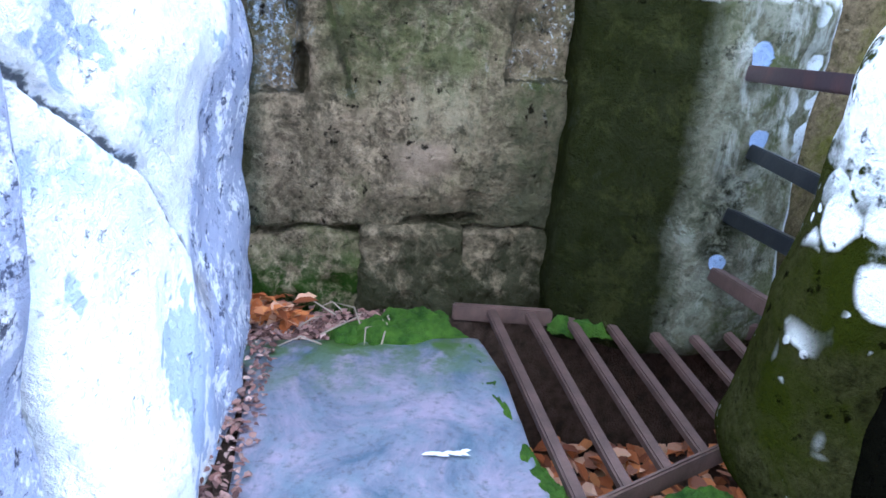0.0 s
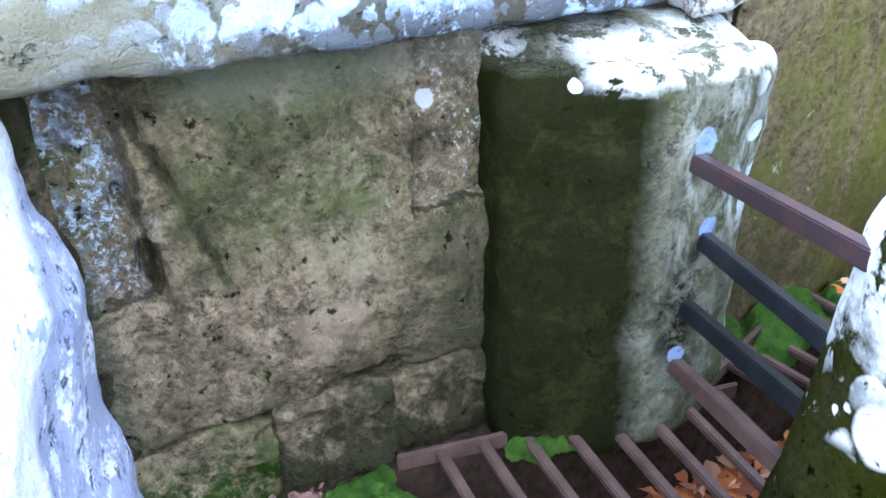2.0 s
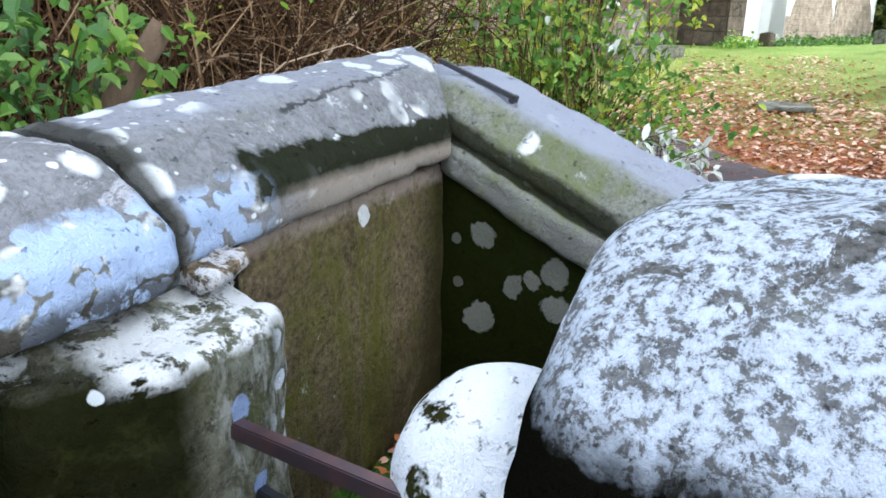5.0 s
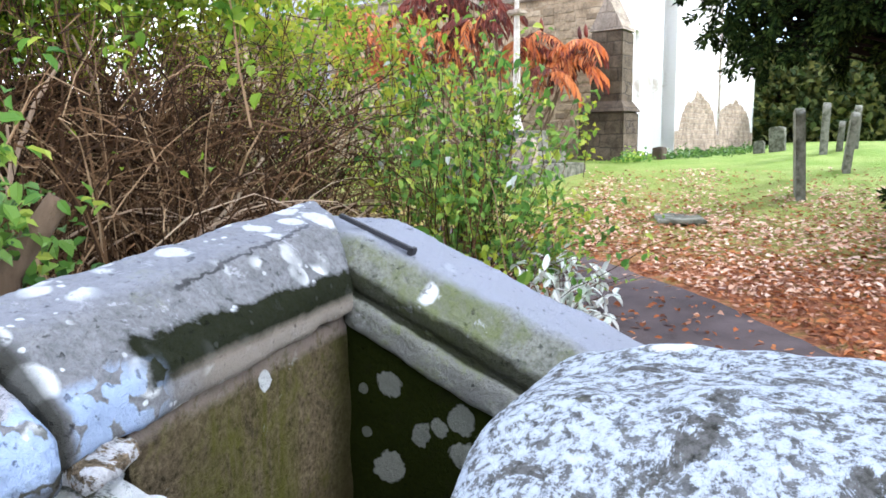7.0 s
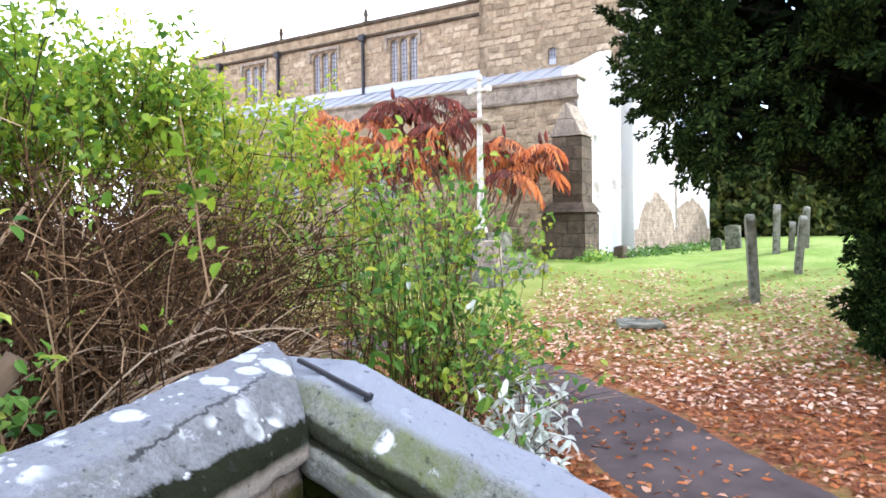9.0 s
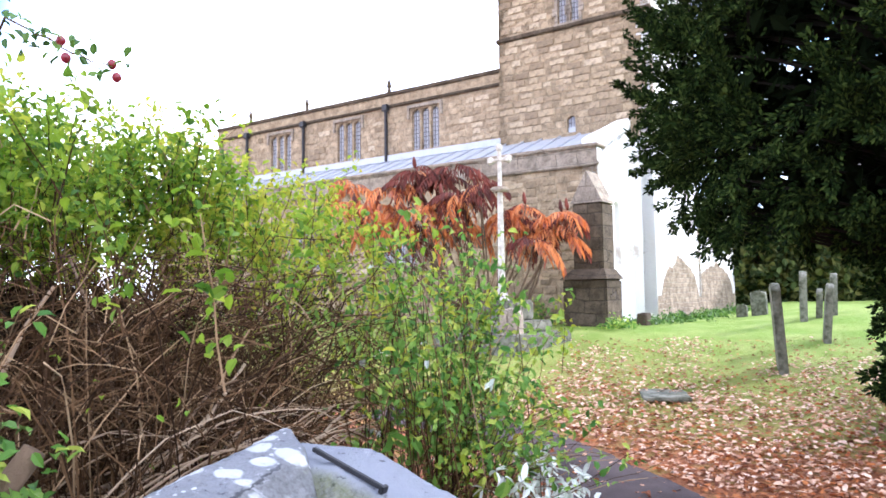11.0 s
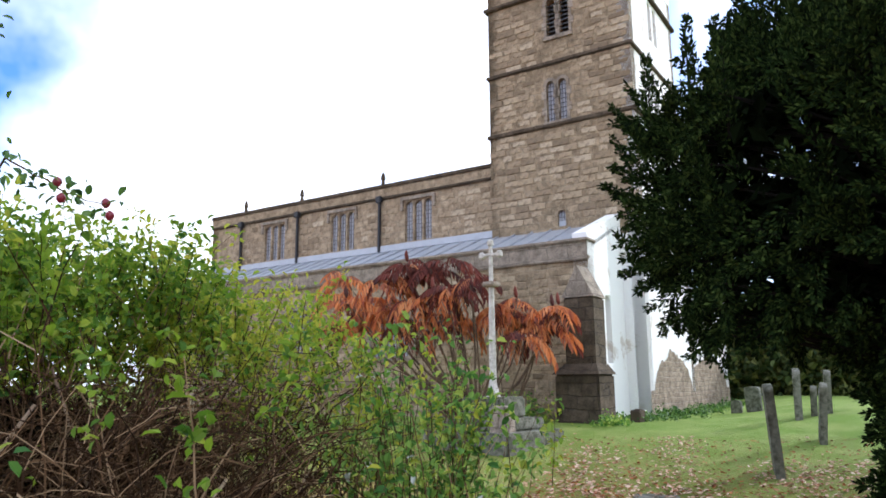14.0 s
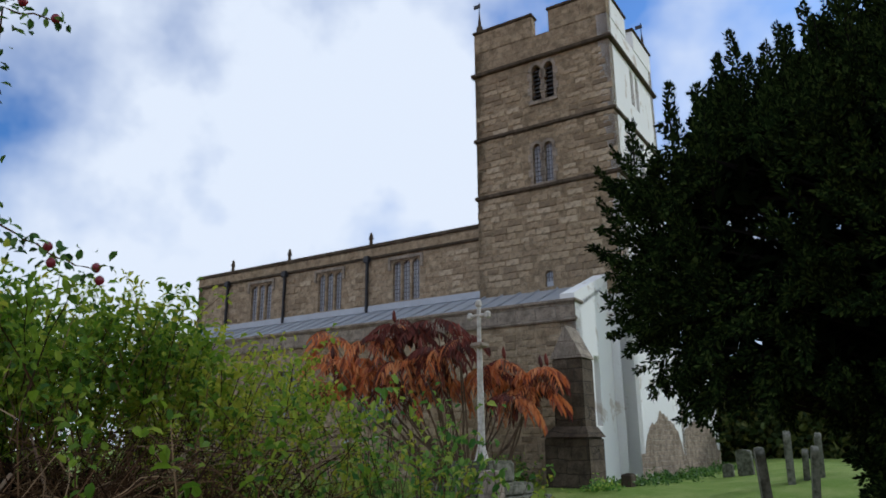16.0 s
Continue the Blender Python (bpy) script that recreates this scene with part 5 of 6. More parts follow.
# aisle: wall, lean-to lead roof with rolls, parapet
AZ = 5.3
ais_holes = [(5.6, 7.0, 2.9, 4.5, 0.45), (9.4, 10.8, 2.9, 4.5, 0.45)]
aisle_face = part("aisle_wall", panel("aisle_wall", "x", 0.0, 0.0, 18.0, 0.6, AZ, ais_holes, M_RUBBLE, 0.45), church)
for a, b, c, e, r_ in ais_holes:
    lights = [(a + i * (b - a) / 3 + 0.04, a + (i + 1) * (b - a) / 3 - 0.04) for i in range(3)]
    church_window("window", 0.05, lights, c, e, r_)
    dressing(a, b, c, e, r_, 0.0, church, 0.18)
    for i in (1, 2):
        yy = a + i * (b - a) / 3
        church_box("mullion", 0.08, 0.22, yy - 0.05, yy + 0.05, c, e, M_DRESSED)
church_box("eaves_string", -0.10, 0.06, -0.05, 18.0, 5.18, 5.30, M_DRESSED, bev=0.03)
church_box("eaves_parapet", -0.02, 0.42, 0.0, 18.0, AZ, 5.66, M_DRESSED)
church_box("eaves_cap", -0.09, 0.50, -0.06, 18.0, 5.66, 5.76, M_DRESSED, bev=0.03)
rv = [(0.3, 0.0, 5.68), (CX, 0.0, 6.72), (CX, 18.0, 6.72), (0.3, 18.0, 5.68), (0.3, 0.0, 5.56), (CX, 0.0, 6.60), (CX, 18.0, 6.60), (0.3, 18.0, 5.56)]
roof = part("aisle_roof", mesh_of("aisle_roof", rv, [(3, 2, 1, 0), (4, 5, 6, 7), (0, 1, 5, 4), (2, 3, 7, 6), (0, 4, 7, 3)], M_LEAD), church, "grey lead lean-to roof with rolls")
y = 0.3
while y < 18:
    v_, f_ = tube_data([(0.3, y, 5.70), (CX, y, 6.74)], [0.035, 0.035], 6)
    part("lead_roll", mesh_of("lead_roll", v_, f_, M_LEAD), roof)
    y += 0.62
church_box("flashing", CX - 0.10, CX - 0.01, 0.0, 18.0, 6.70, 6.92, M_LEAD)
# west end wall, limewashed above, rubble below
part("west_wall", panel("west_wall", "y", 0.0, 0.0, TX, 0.6, 5.5, [(1.1, 1.5, 2.6, 4.4, 0.2)], M_LIME, 0.4), church, "limewashed west wall, peeling to bare rubble")
part("west_gable", mesh_of("west_gable", [(0, 0, 5.5), (TX, 0, 5.5), (TX, 0, 6.9), (0, 0, 5.9), (0, 0.4, 5.5), (TX, 0.4, 5.5), (TX, 0.4, 6.9), (0, 0.4, 5.9)], [(0, 1, 2, 3), (7, 6, 5, 4), (3, 2, 6, 7), (0, 3, 7, 4)], M_LIME), church)
church_box("window", 1.1, 1.5, 0.25, 0.28, 2.6, 4.4, M_GLASS)
part("west_wall", panel("west_wall", "y", -0.30, TX + 4.8, 13.9, 0.6, 5.2, [], M_LIME, 0.4), church, "limewashed wall, peeling to bare rubble near the ground")
part("west_wall", panel("west_wall", "x", 13.9, -0.30, 6.0, 0.6, 5.2, [], M_LIME, -0.4), church)
church_box("west_roof", TX + 4.8, 14.0, -0.4, 6.0, 5.2, 5.35, M_LEAD)
# bare rubble where the limewash has gone, arched patches a little proud of the wall
for xa, xb, zt, at in ((2.62, 7.35, 2.95, -0.612), (7.5, 13.9, 3.0, -0.312)):
    hp = Heap()
    n = 70
    pts = []
    for i in range(n + 1):
        t = i / n
        x = xa + (xb - xa) * t
        z = GZ + 0.75 + (zt - GZ - 0.75) * (max(0.0, math.sin(math.pi * min(1.0, max(0.0, (t - 0.08) / 0.84)))) ** 0.45)
        pts.append((x, z + 0.16 * noise.noise(Vector((x * 1.9, at, 0.5))) + 0.10 * noise.noise(Vector((x * 7.0, at, 2.5)))))
    for i in range(n):
        hp.add([(pts[i][0], at, GZ - 0.4), (pts[i + 1][0], at, GZ - 0.4), (pts[i + 1][0], at, pts[i + 1][1]), (pts[i][0], at, pts[i][1])], [(0, 1, 2, 3)])
    part("bare_rubble", hp.mesh("bare_rubble", M_RUBBLE_W), church, "patch of bare rubble under peeling limewash")
# corner buttress in three stages with a gabled head
church_box("buttress", -1.05, 0.0, -0.55, 0.55, 0.6, 2.30, M_SOOT, "dark weathered stone buttress", bev=0.04)
part("buttress", mesh_of("buttress", [(-1.12, -0.60, 2.30), (-1.12, 0.60, 2.30), (0, 0.60, 2.30), (0, -0.60, 2.30), (-0.78, -0.40, 2.55), (-0.78, 0.40, 2.55), (0, 0.40, 2.55), (0, -0.40, 2.55)], [(0, 1, 5, 4), (1, 2, 6, 5), (3, 0, 4, 7), (4, 5, 6, 7), (3, 2, 1, 0)], M_SOOT), church)
church_box("buttress", -0.76, 0.0, -0.38, 0.38, 2.50, 4.15, M_SOOT, bev=0.03)
part("buttress", mesh_of("buttress", [(-0.80, -0.42, 4.15), (-0.80, 0.42, 4.15), (0, 0.42, 4.15), (0, -0.42, 4.15), (-0.76, 0, 4.95), (0, 0, 4.95)], [(0, 1, 4), (1, 2, 5, 4), (3, 0, 4, 5), (3, 2, 1, 0)], M_DRESSED), church)

# ---- churchyard cross ----
cross = thing("churchyard_cross", "tall slender stone cross on a stepped base", "cross", pose(14.9, 3.80, 1.0, 0, 0, 70))
for i, (w, z0, z1) in enumerate(((1.0, -0.2, 0.22), (0.72, 0.22, 0.45), (0.46, 0.45, 0.85))):
    part("step", box("step", -w, w, -w, w, z0, z1, M_GRAVE, 0.04), cross)
v_, f_ = tube_data([(0, 0, 0.8), (0, 0, 1.1), (0, 0, 3.05)], [0.16, 0.075, 0.055], 8)
part("shaft", mesh_of("shaft", v_, f_, M_PALESTONE), cross)
part("collar", box("collar", -0.15, 0.15, -0.15, 0.15, 3.03, 3.13, M_DRESSED, 0.03), cross)
v_, f_ = tube_data([(0, 0, 3.12), (0, 0, 3.95)], [0.045, 0.04], 8)
hp = Heap()
hp.add(v_, f_)
hp.add(*tube_data([(-0.22, 0, 3.68), (0.22, 0, 3.68)], [0.042, 0.042], 8))
for p in ((-0.22, 0, 3.68), (0.22, 0, 3.68), (0, 0, 3.93)):
    hp.add(*tube_data([Vector(p) - Vector((0, 0, 0.08)), Vector(p) - Vector((0, 0, 0.04)), Vector(p) + Vector((0, 0, 0.04)), Vector(p) + Vector((0, 0, 0.08))], [0.03, 0.07, 0.07, 0.03], 7))
part("cross_head", hp.mesh("cross_head", M_PALESTONE), cross)
thing("memorial_block", "pale rounded memorial stone beside the cross", "gravestone", pose(14.2, 3.45, 0.95), rough_stone("memorial_block", (0.5, 0.4, 0.75), M_DRESSED, 0.12, 0.03, 4, 10, 91))


def low_shrub(x, y, w, h, n, mat, label):
    """A low clump of leaves at the foot of the church, placed in its own axes."""
    p0 = CH @ Vector((x, y, 0))
    hp = Heap()
    for _ in range(n):
        c = Vector((rng.gauss(0, w * 0.4), rng.gauss(0, w * 0.4), abs(rng.gauss(0, h * 0.5))))
        leaf_spray(hp, c, 5, 0.14, (0.06, 0.12))
    return thing("low_shrub", label, "shrub", pose(p0.x, p0.y, ground_z(p0.x, p0.y) - 0.03), hp.mesh("low_shrub", mat), group="low shrubs")


# ---- gravestones ----
def gravestone(x, y, w, h, th, rot, lean, top, label):
    z = ground_z(x, y) - 0.08
    n = 12
    outline = [(-w / 2, 0), (w / 2, 0), (w / 2, h - top)]
    outline += [(w / 2 * math.cos(math.pi * i / n), h - top + top * math.sin(math.pi * i / n)) for i in range(1, n)]
    outline += [(-w / 2, h - top)]
    m = len(outline)
    bm = bmesh.new()
    f = [bm.verts.new((a, -th / 2, b)) for a, b in outline]
    g = [bm.verts.new((a, th / 2, b)) for a, b in outline]
    bm.faces.new(f)
    bm.faces.new(g[::-1])
    for i in range(m):
        bm.faces.new((f[i], g[i], g[(i + 1) % m], f[(i + 1) % m]))
    bmesh.ops.recalc_face_normals(bm, faces=bm.faces[:])
    bmesh.ops.bevel(bm, geom=[e for e in bm.edges if e.calc_face_angle(0) > 0.8], offset=0.012, segments=2, affect="EDGES")
    me = bpy.data.meshes.new("gravestone")
    bm.to_mesh(me)
    bm.free()
    me.materials.append(M_GRAVE)
    return thing("gravestone", label, "gravestone", pose(x, y, z, lean, 0, rot), me, group="gravestones")


gravestone(13.0, -1.06, 0.62, 1.40, 0.13, -2, -3, 0.12, "tall weathered gravestone leaning a little in the grass")
gravestone(15.6, -2.05, 0.60, 1.12, 0.12, -6, 5, 0.10, "weathered gravestone leaning backwards in the grass")
gravestone(18.6, -2.07, 0.60, 1.16, 0.15, -6, 1, 0.16, "grey upright gravestone on the grass bank")
gravestone(19.6, -2.82, 0.60, 1.02, 0.14, -7, 2, 0.15, "grey upright gravestone on the grass bank")
gravestone(19.2, -2.46, 0.50, 0.72, 0.13, -9, 3, 0.12, "short gravestone between taller ones on the bank")
gravestone(23.0, -1.52, 0.44, 0.78, 0.12, 60, -6, 0.05, "leaning slab gravestone in the shade of trees")
gravestone(23.2, -1.06, 0.30, 0.45, 0.12, 60, 0, 0.08, "small far gravestone in the shade of trees")
thing("grave_slab", "flat grey ledger stone sunk in the grass", "gravestone", pose(11.2, 0.6, ground_z(11.2, 0.6) - 0.03, 0, 0, 10), rough_stone("grave_slab", (1.0, 0.6, 0.06), M_GRAVE, 0.02, 0.01, 4, 8, 95))
bench = thing("low_kerb", "dark low stone block by the church wall", "stone", pose(18.9, 1.35, 1.15, 0, 0, -14), rough_stone("low_kerb", (0.4, 0.25, 0.32), M_SOOT, 0.04, 0.02, 5, 8, 96))


# ---- plants ----
def cane_path(p0, p1, lift, n=7, wob=0.05):
    pts = []
    for i in range(n + 1):
        t = i / n
        p = Vector(p0).lerp(Vector(p1), t)
        p.z += lift * 4 * t * (1 - t)
        p += rvec() * wob * (t if i < n else 1)
        pts.append(p)
    return pts


def leaf_spray(leaves, c, n, spread, size, toward=None):
    for _ in range(n):
        q = c + rvec() * rng.uniform(0.1, 1.0) * spread
        L = rng.uniform(*size)
        leaves.leaf(q, rvec() + (toward or Vector((0, 0, 0))), Vector((-0.25, -0.25, 1)) + rvec() * 0.8, L, L * rng.uniform(0.5, 0.68))


def rose_shrub():
    root = thing("rose_bush", "tangled rose bush, bare brown canes under yellow-green leaves", "bush", pose(4.4, 3.7, 0))
    canes, leaves, yellow, canes_pale, dark = Heap(), Heap(), Heap(), Heap(), Heap()
    for i in range(1900):
        bx, by = rng.gauss(0, 1.0), rng.gauss(0, 0.8)
        base = Vector((bx * 0.9, by * 0.8, 0.35))
        a = rng.uniform(0, 2 * math.pi)
        L = rng.uniform(0.6, 1.9)
        tip = base + Vector((math.cos(a) * L * 0.9 + 0.2, math.sin(a) * L * 0.8 - 0.25, rng.uniform(0.1, 1.9)))
        pts = cane_path(base, tip, rng.uniform(0.25, 0.75), 7, 0.05)
        if any(p.y < -1.55 and p.x < 0.2 or p.y < -1.9 for p in pts):
            continue
        r0 = rng.uniform(0.0035, 0.009)
        canes.add(*tube_data(pts, [r0 * (1 - 0.08 * j) for j in range(len(pts))], 3))
        for _ in range(4):
            s = rng.choice(pts[2:])
            if s.y < -1.3:
                continue
            canes.add(*tube_data(cane_path(s, s + rvec() * rng.uniform(0.15, 0.5), 0.03, 3, 0.03), [0.0035, 0.003, 0.0025, 0.0015], 3))
    # long arching canes leaning over towards the wall corner
    for i in range(210):
        base = Vector((rng.uniform(-1.6, 0.3), rng.uniform(-1.2, 0.4), rng.uniform(0.25, 0.55)))
        tip = base + Vector((rng.uniform(1.2, 2.5), rng.uniform(-0.9, -0.1), rng.uniform(0.0, 0.75)))
        tip.y = max(tip.y, -1.5)
        r0 = rng.uniform(0.005, 0.012)
        pts = cane_path(base, tip, rng.uniform(0.15, 0.55), 9, 0.025)
        canes_pale.add(*tube_data(pts, [r0 * (1 - 0.07 * j) for j in range(len(pts))], 4))
    # a few thick old stems
    for x0, y0, x1, y1, z1, r0 in ((-1.5, -0.5, -0.7, -0.6, 2.0, 0.018), (-0.9, -0.9, 0.5, -0.9, 1.55, 0.020), (0.1, -0.6, -0.3, -0.3, 2.2, 0.016), (-1.2, -0.9, -1.1, -0.7, 1.7, 0.012), (0.5, -0.9, 1.3, -1.0, 1.5, 0.015)):
        pts = cane_path((x0, y0, 0.3), (x1, y1, z1), 0.1, 8, 0.03)
        canes_pale.add(*tube_data(pts, [r0 * (1 - 0.06 * j) for j in range(len(pts))], 6))
    # the thicket inside and behind, its shade put into near-black colours
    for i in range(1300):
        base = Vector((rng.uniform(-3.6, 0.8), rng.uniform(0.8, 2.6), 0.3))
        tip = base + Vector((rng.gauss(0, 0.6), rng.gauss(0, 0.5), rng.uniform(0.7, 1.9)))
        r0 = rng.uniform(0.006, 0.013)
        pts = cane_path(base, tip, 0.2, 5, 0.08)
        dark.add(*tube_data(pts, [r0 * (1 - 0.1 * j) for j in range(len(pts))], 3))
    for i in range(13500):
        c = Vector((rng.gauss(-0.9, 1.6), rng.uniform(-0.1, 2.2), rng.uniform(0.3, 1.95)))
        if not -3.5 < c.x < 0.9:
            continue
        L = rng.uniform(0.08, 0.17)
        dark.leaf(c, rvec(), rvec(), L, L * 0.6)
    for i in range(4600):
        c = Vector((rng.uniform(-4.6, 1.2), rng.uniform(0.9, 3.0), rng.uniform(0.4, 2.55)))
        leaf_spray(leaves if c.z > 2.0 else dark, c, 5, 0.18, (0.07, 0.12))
    # leafy shoots in separate clumps over the top, dark gaps between them
    for i in range(1150):
        c = Vector((rng.gauss(-0.3, 1.2), rng.gauss(0.25, 0.95), 0))
        if c.x * 0.68 + c.y * 0.73 < -0.55 and rng.random() < 0.85:
            continue
        top = 2.80 - 0.09 * c.x ** 2 * (1.7 if c.x > 0 else 1.05) - 0.08 * c.y ** 2 + 0.42 * noise.noise(Vector((c.x * 1.5, c.y * 1.5, 5)))
        c.z = top - abs(rng.gauss(0, 0.24))
        gold = 0.55 * smooth((c.x + 0.4) / 1.2) + 0.9 * noise.noise(Vector((c.x * 1.7, c.y * 1.7, c.z * 1.7))) > 0.33
        heap = yellow if gold else leaves
        tip = c + Vector((rng.gauss(0, 0.16), rng.gauss(0, 0.16), rng.uniform(0.05, 0.30)))
        pts = cane_path(c - Vector((0, 0, 0.25)), tip, 0.03, 4, 0.02)
        canes.add(*tube_data(pts, [0.004, 0.0035, 0.003, 0.0025, 0.0015], 3))
        for p in pts[1:]:
            leaf_spray(heap, p, 11, 0.11, (0.034, 0.066), Vector((0, 0, 0.15)))
    # tall shoots standing clear against the sky
    for i in range(34):
        c = Vector((rng.uniform(-2.4, 0.9), rng.uniform(-0.3, 0.9), 2.45 - 0.05 * i % 0.3))
        pts = cane_path(c, c + Vector((rng.gauss(0, 0.15), rng.gauss(0, 0.15), rng.uniform(0.35, 0.70))), 0.02, 5, 0.02)
        canes.add(*tube_data(pts, [0.004, 0.0035, 0.003, 0.0025, 0.002, 0.0015], 3))
        for p in pts[1:]:
            leaf_spray(leaves, p, 5, 0.09, (0.03, 0.06))
    for i in range(60):
        c = Vector((rng.gauss(0.2, 1.2), rng.gauss(-0.2, 0.8), rng.uniform(0.4, 2.0)))
        leaf_spray(leaves, c, 3, 0.1, (0.03, 0.055))
    tagged(part("cane_tangle", canes.mesh("cane_tangle", M_CANE), root, "bare brown arching canes"), kind="stuff")
    tagged(part("cane_tangle", dark.mesh("cane_tangle", M_THICKET), root, "withered twigs and leaves inside, coloured near-black for shade"), kind="stuff")
    tagged(part("foliage", leaves.mesh("foliage", M_ROSE), root, "small green leaves"), kind="stuff")
    tagged(part("foliage", yellow.mesh("foliage", M_GOLD), root, "small leaves turning yellow"), kind="stuff")
    tagged(part("cane_tangle", canes_pale.mesh("cane_tangle", M_CANE_PALE), root, "long pale arching canes"), kind="stuff")


rose_shrub()
for x_, y_, w_, h_, n_ in ((-0.9, 1.6, 0.9, 0.6, 160), (-0.8, 3.2, 0.9, 0.5, 140), (-1.2, -0.8, 0.7, 0.2, 70)):
    low_shrub(x_, y_, w_, h_, n_, M_BRAMBLE, "leafy green shrub at the foot of the church wall")
for i in range(7):
    low_shrub(0.8 + i * 1.6, -1.0 - 0.1 * (i % 2), 1.0, 0.16, 90, M_IVY, "dark green plants along the white church wall")


def bramble():
    root = thing("bramble_spray", "leafy green bramble arching over the wall corner", "bush", pose(5.8, 1.72, 0))
    canes, leaves, yellow, pale = Heap(), Heap(), Heap(), Heap()
    for i in range(165):
        base = Vector((rng.gauss(0.1, 0.25), rng.gauss(0.20, 0.25), 0.3))
        reach = rng.random()
        tip = base + Vector((rng.gauss(0.0, 0.35), rng.gauss(0.0, 0.32) - 0.55 * (1 - reach) ** 2, 0.35 + 1.85 * reach ** 0.8))
        pts = cane_path(base, tip, rng.uniform(0.05, 0.28), 8, 0.03)
        if any(p.x < -1.2 or p.y < -1.0 for p in pts):
            continue
        canes.add(*tube_data(pts, [0.0055 * (1 - 0.09 * j) for j in range(len(pts))], 4))
        for p in pts[2:]:
            if rng.random() < (0.70 if p.z < 0.85 else 0.22):
                continue
            u = rng.random()
            leaf_spray(yellow if u < 0.10 else pale if u < 0.112 else leaves, p, rng.randint(3, 6), 0.13, (0.04, 0.088), Vector((0, 0, -0.35)))
    # thin bare twigs trailing out low towards the path
    for i in range(26):
        base = Vector((rng.gauss(0.0, 0.2), rng.gauss(0.0, 0.2), rng.uniform(0.3, 0.7)))
        tip = base + Vector((rng.gauss(0.1, 0.4), -rng.uniform(0.5, 1.15), rng.uniform(0.1, 0.75)))
        pts = cane_path(base, tip, rng.uniform(0.0, 0.15), 7, 0.03)
        canes.add(*tube_data(pts, [0.004 * (1 - 0.09 * j) for j in range(len(pts))], 3))
        for p in pts[3:]:
            if rng.random() < 0.45:
                leaf_spray(leaves, p, 3, 0.08, (0.035, 0.07))
    for i in range(9):
        leaf_spray(leaves, Vector((rng.gauss(-0.3, 0.2), rng.gauss(0.1, 0.3), rng.uniform(0.7, 1.2))), 2, 0.06, (0.11, 0.16), Vector((0, 0, -0.8)))
    tagged(part("cane_tangle", canes.mesh("cane_tangle", M_CANE), root), kind="stuff")
    tagged(part("foliage", leaves.mesh("foliage", M_BRAMBLE), root, "fresh green leaves"), kind="stuff")
    tagged(part("foliage", yellow.mesh("foliage", M_GOLD), root, "leaves turning yellow"), kind="stuff")
    tagged(part("foliage", pale.mesh("foliage", M_PALE), root, "pale undersides of leaves"), kind="stuff")


bramble()


def ivy():
    root = thing("ivy_clump", "glossy green leaves growing against the back of the wall", "bush", pose(2.35, 2.50, 0.25))
    leaves, canes = Heap(), Heap()
    for i in range(330):
        c = Vector((rng.gauss(0, 0.36), rng.gauss(0.05, 0.22), rng.uniform(0.1, 1.25)))
        leaf_spray(leaves, c, 6, 0.13, (0.04, 0.085), Vector((-0.2, -0.2, -0.3)))
    for i in range(40):
        b_ = Vector((rng.gauss(0, 0.4), rng.gauss(0, 0.2), 0))
        pts = cane_path(b_, b_ + Vector((rng.gauss(0, 0.3), abs(rng.gauss(0, 0.2)), rng.uniform(0.4, 1.0))), 0.1, 5, 0.03)
        canes.add(*tube_data(pts, [0.006] * len(pts), 3))
    pale = Heap()
    for x0, y0, x1, y1, z1 in ((0.1, 0.0, 0.36, -0.40, 1.62), (0.2, 0.1, 0.30, -0.35, 1.45), (0.3, 0.1, 0.52, -0.30, 1.20), (0.3, 0.0, 0.60, -0.25, 1.12), (0.1, 0.0, 0.40, -0.28, 1.22)):
        pts = cane_path((x0, y0, 0.3), (x1, y1, z1), 0.12, 8, 0.02)
        canes.add(*tube_data(pts, [0.005 - 0.0004 * j for j in range(len(pts))], 4))
        for p in pts[5:]:
            leaf_spray(pale, p, 5, 0.09, (0.05, 0.085), Vector((0.2, -0.2, -0.3)))
    tagged(part("cane_tangle", canes.mesh("cane_tangle", M_CANE), root), kind="stuff")
    tagged(part("foliage", leaves.mesh("foliage", M_IVY), root), kind="stuff")
    tagged(part("foliage", pale.mesh("foliage", M_BRAMBLE), root, "paler leaves on long shoots"), kind="stuff")
    v_, f_ = tube_data([(2.62, 2.42, 0.2), (2.70, 2.36, 0.9), (2.74, 2.33, 1.22), (2.87, 2.22, 1.46)], [0.06, 0.05, 0.045, 0.04], 9)
    thing("sawn_branch", "sawn-off brown tree branch leaning behind the wall", "branch", me=mesh_of("sawn_branch", v_, f_, M_BARK, True))


ivy()


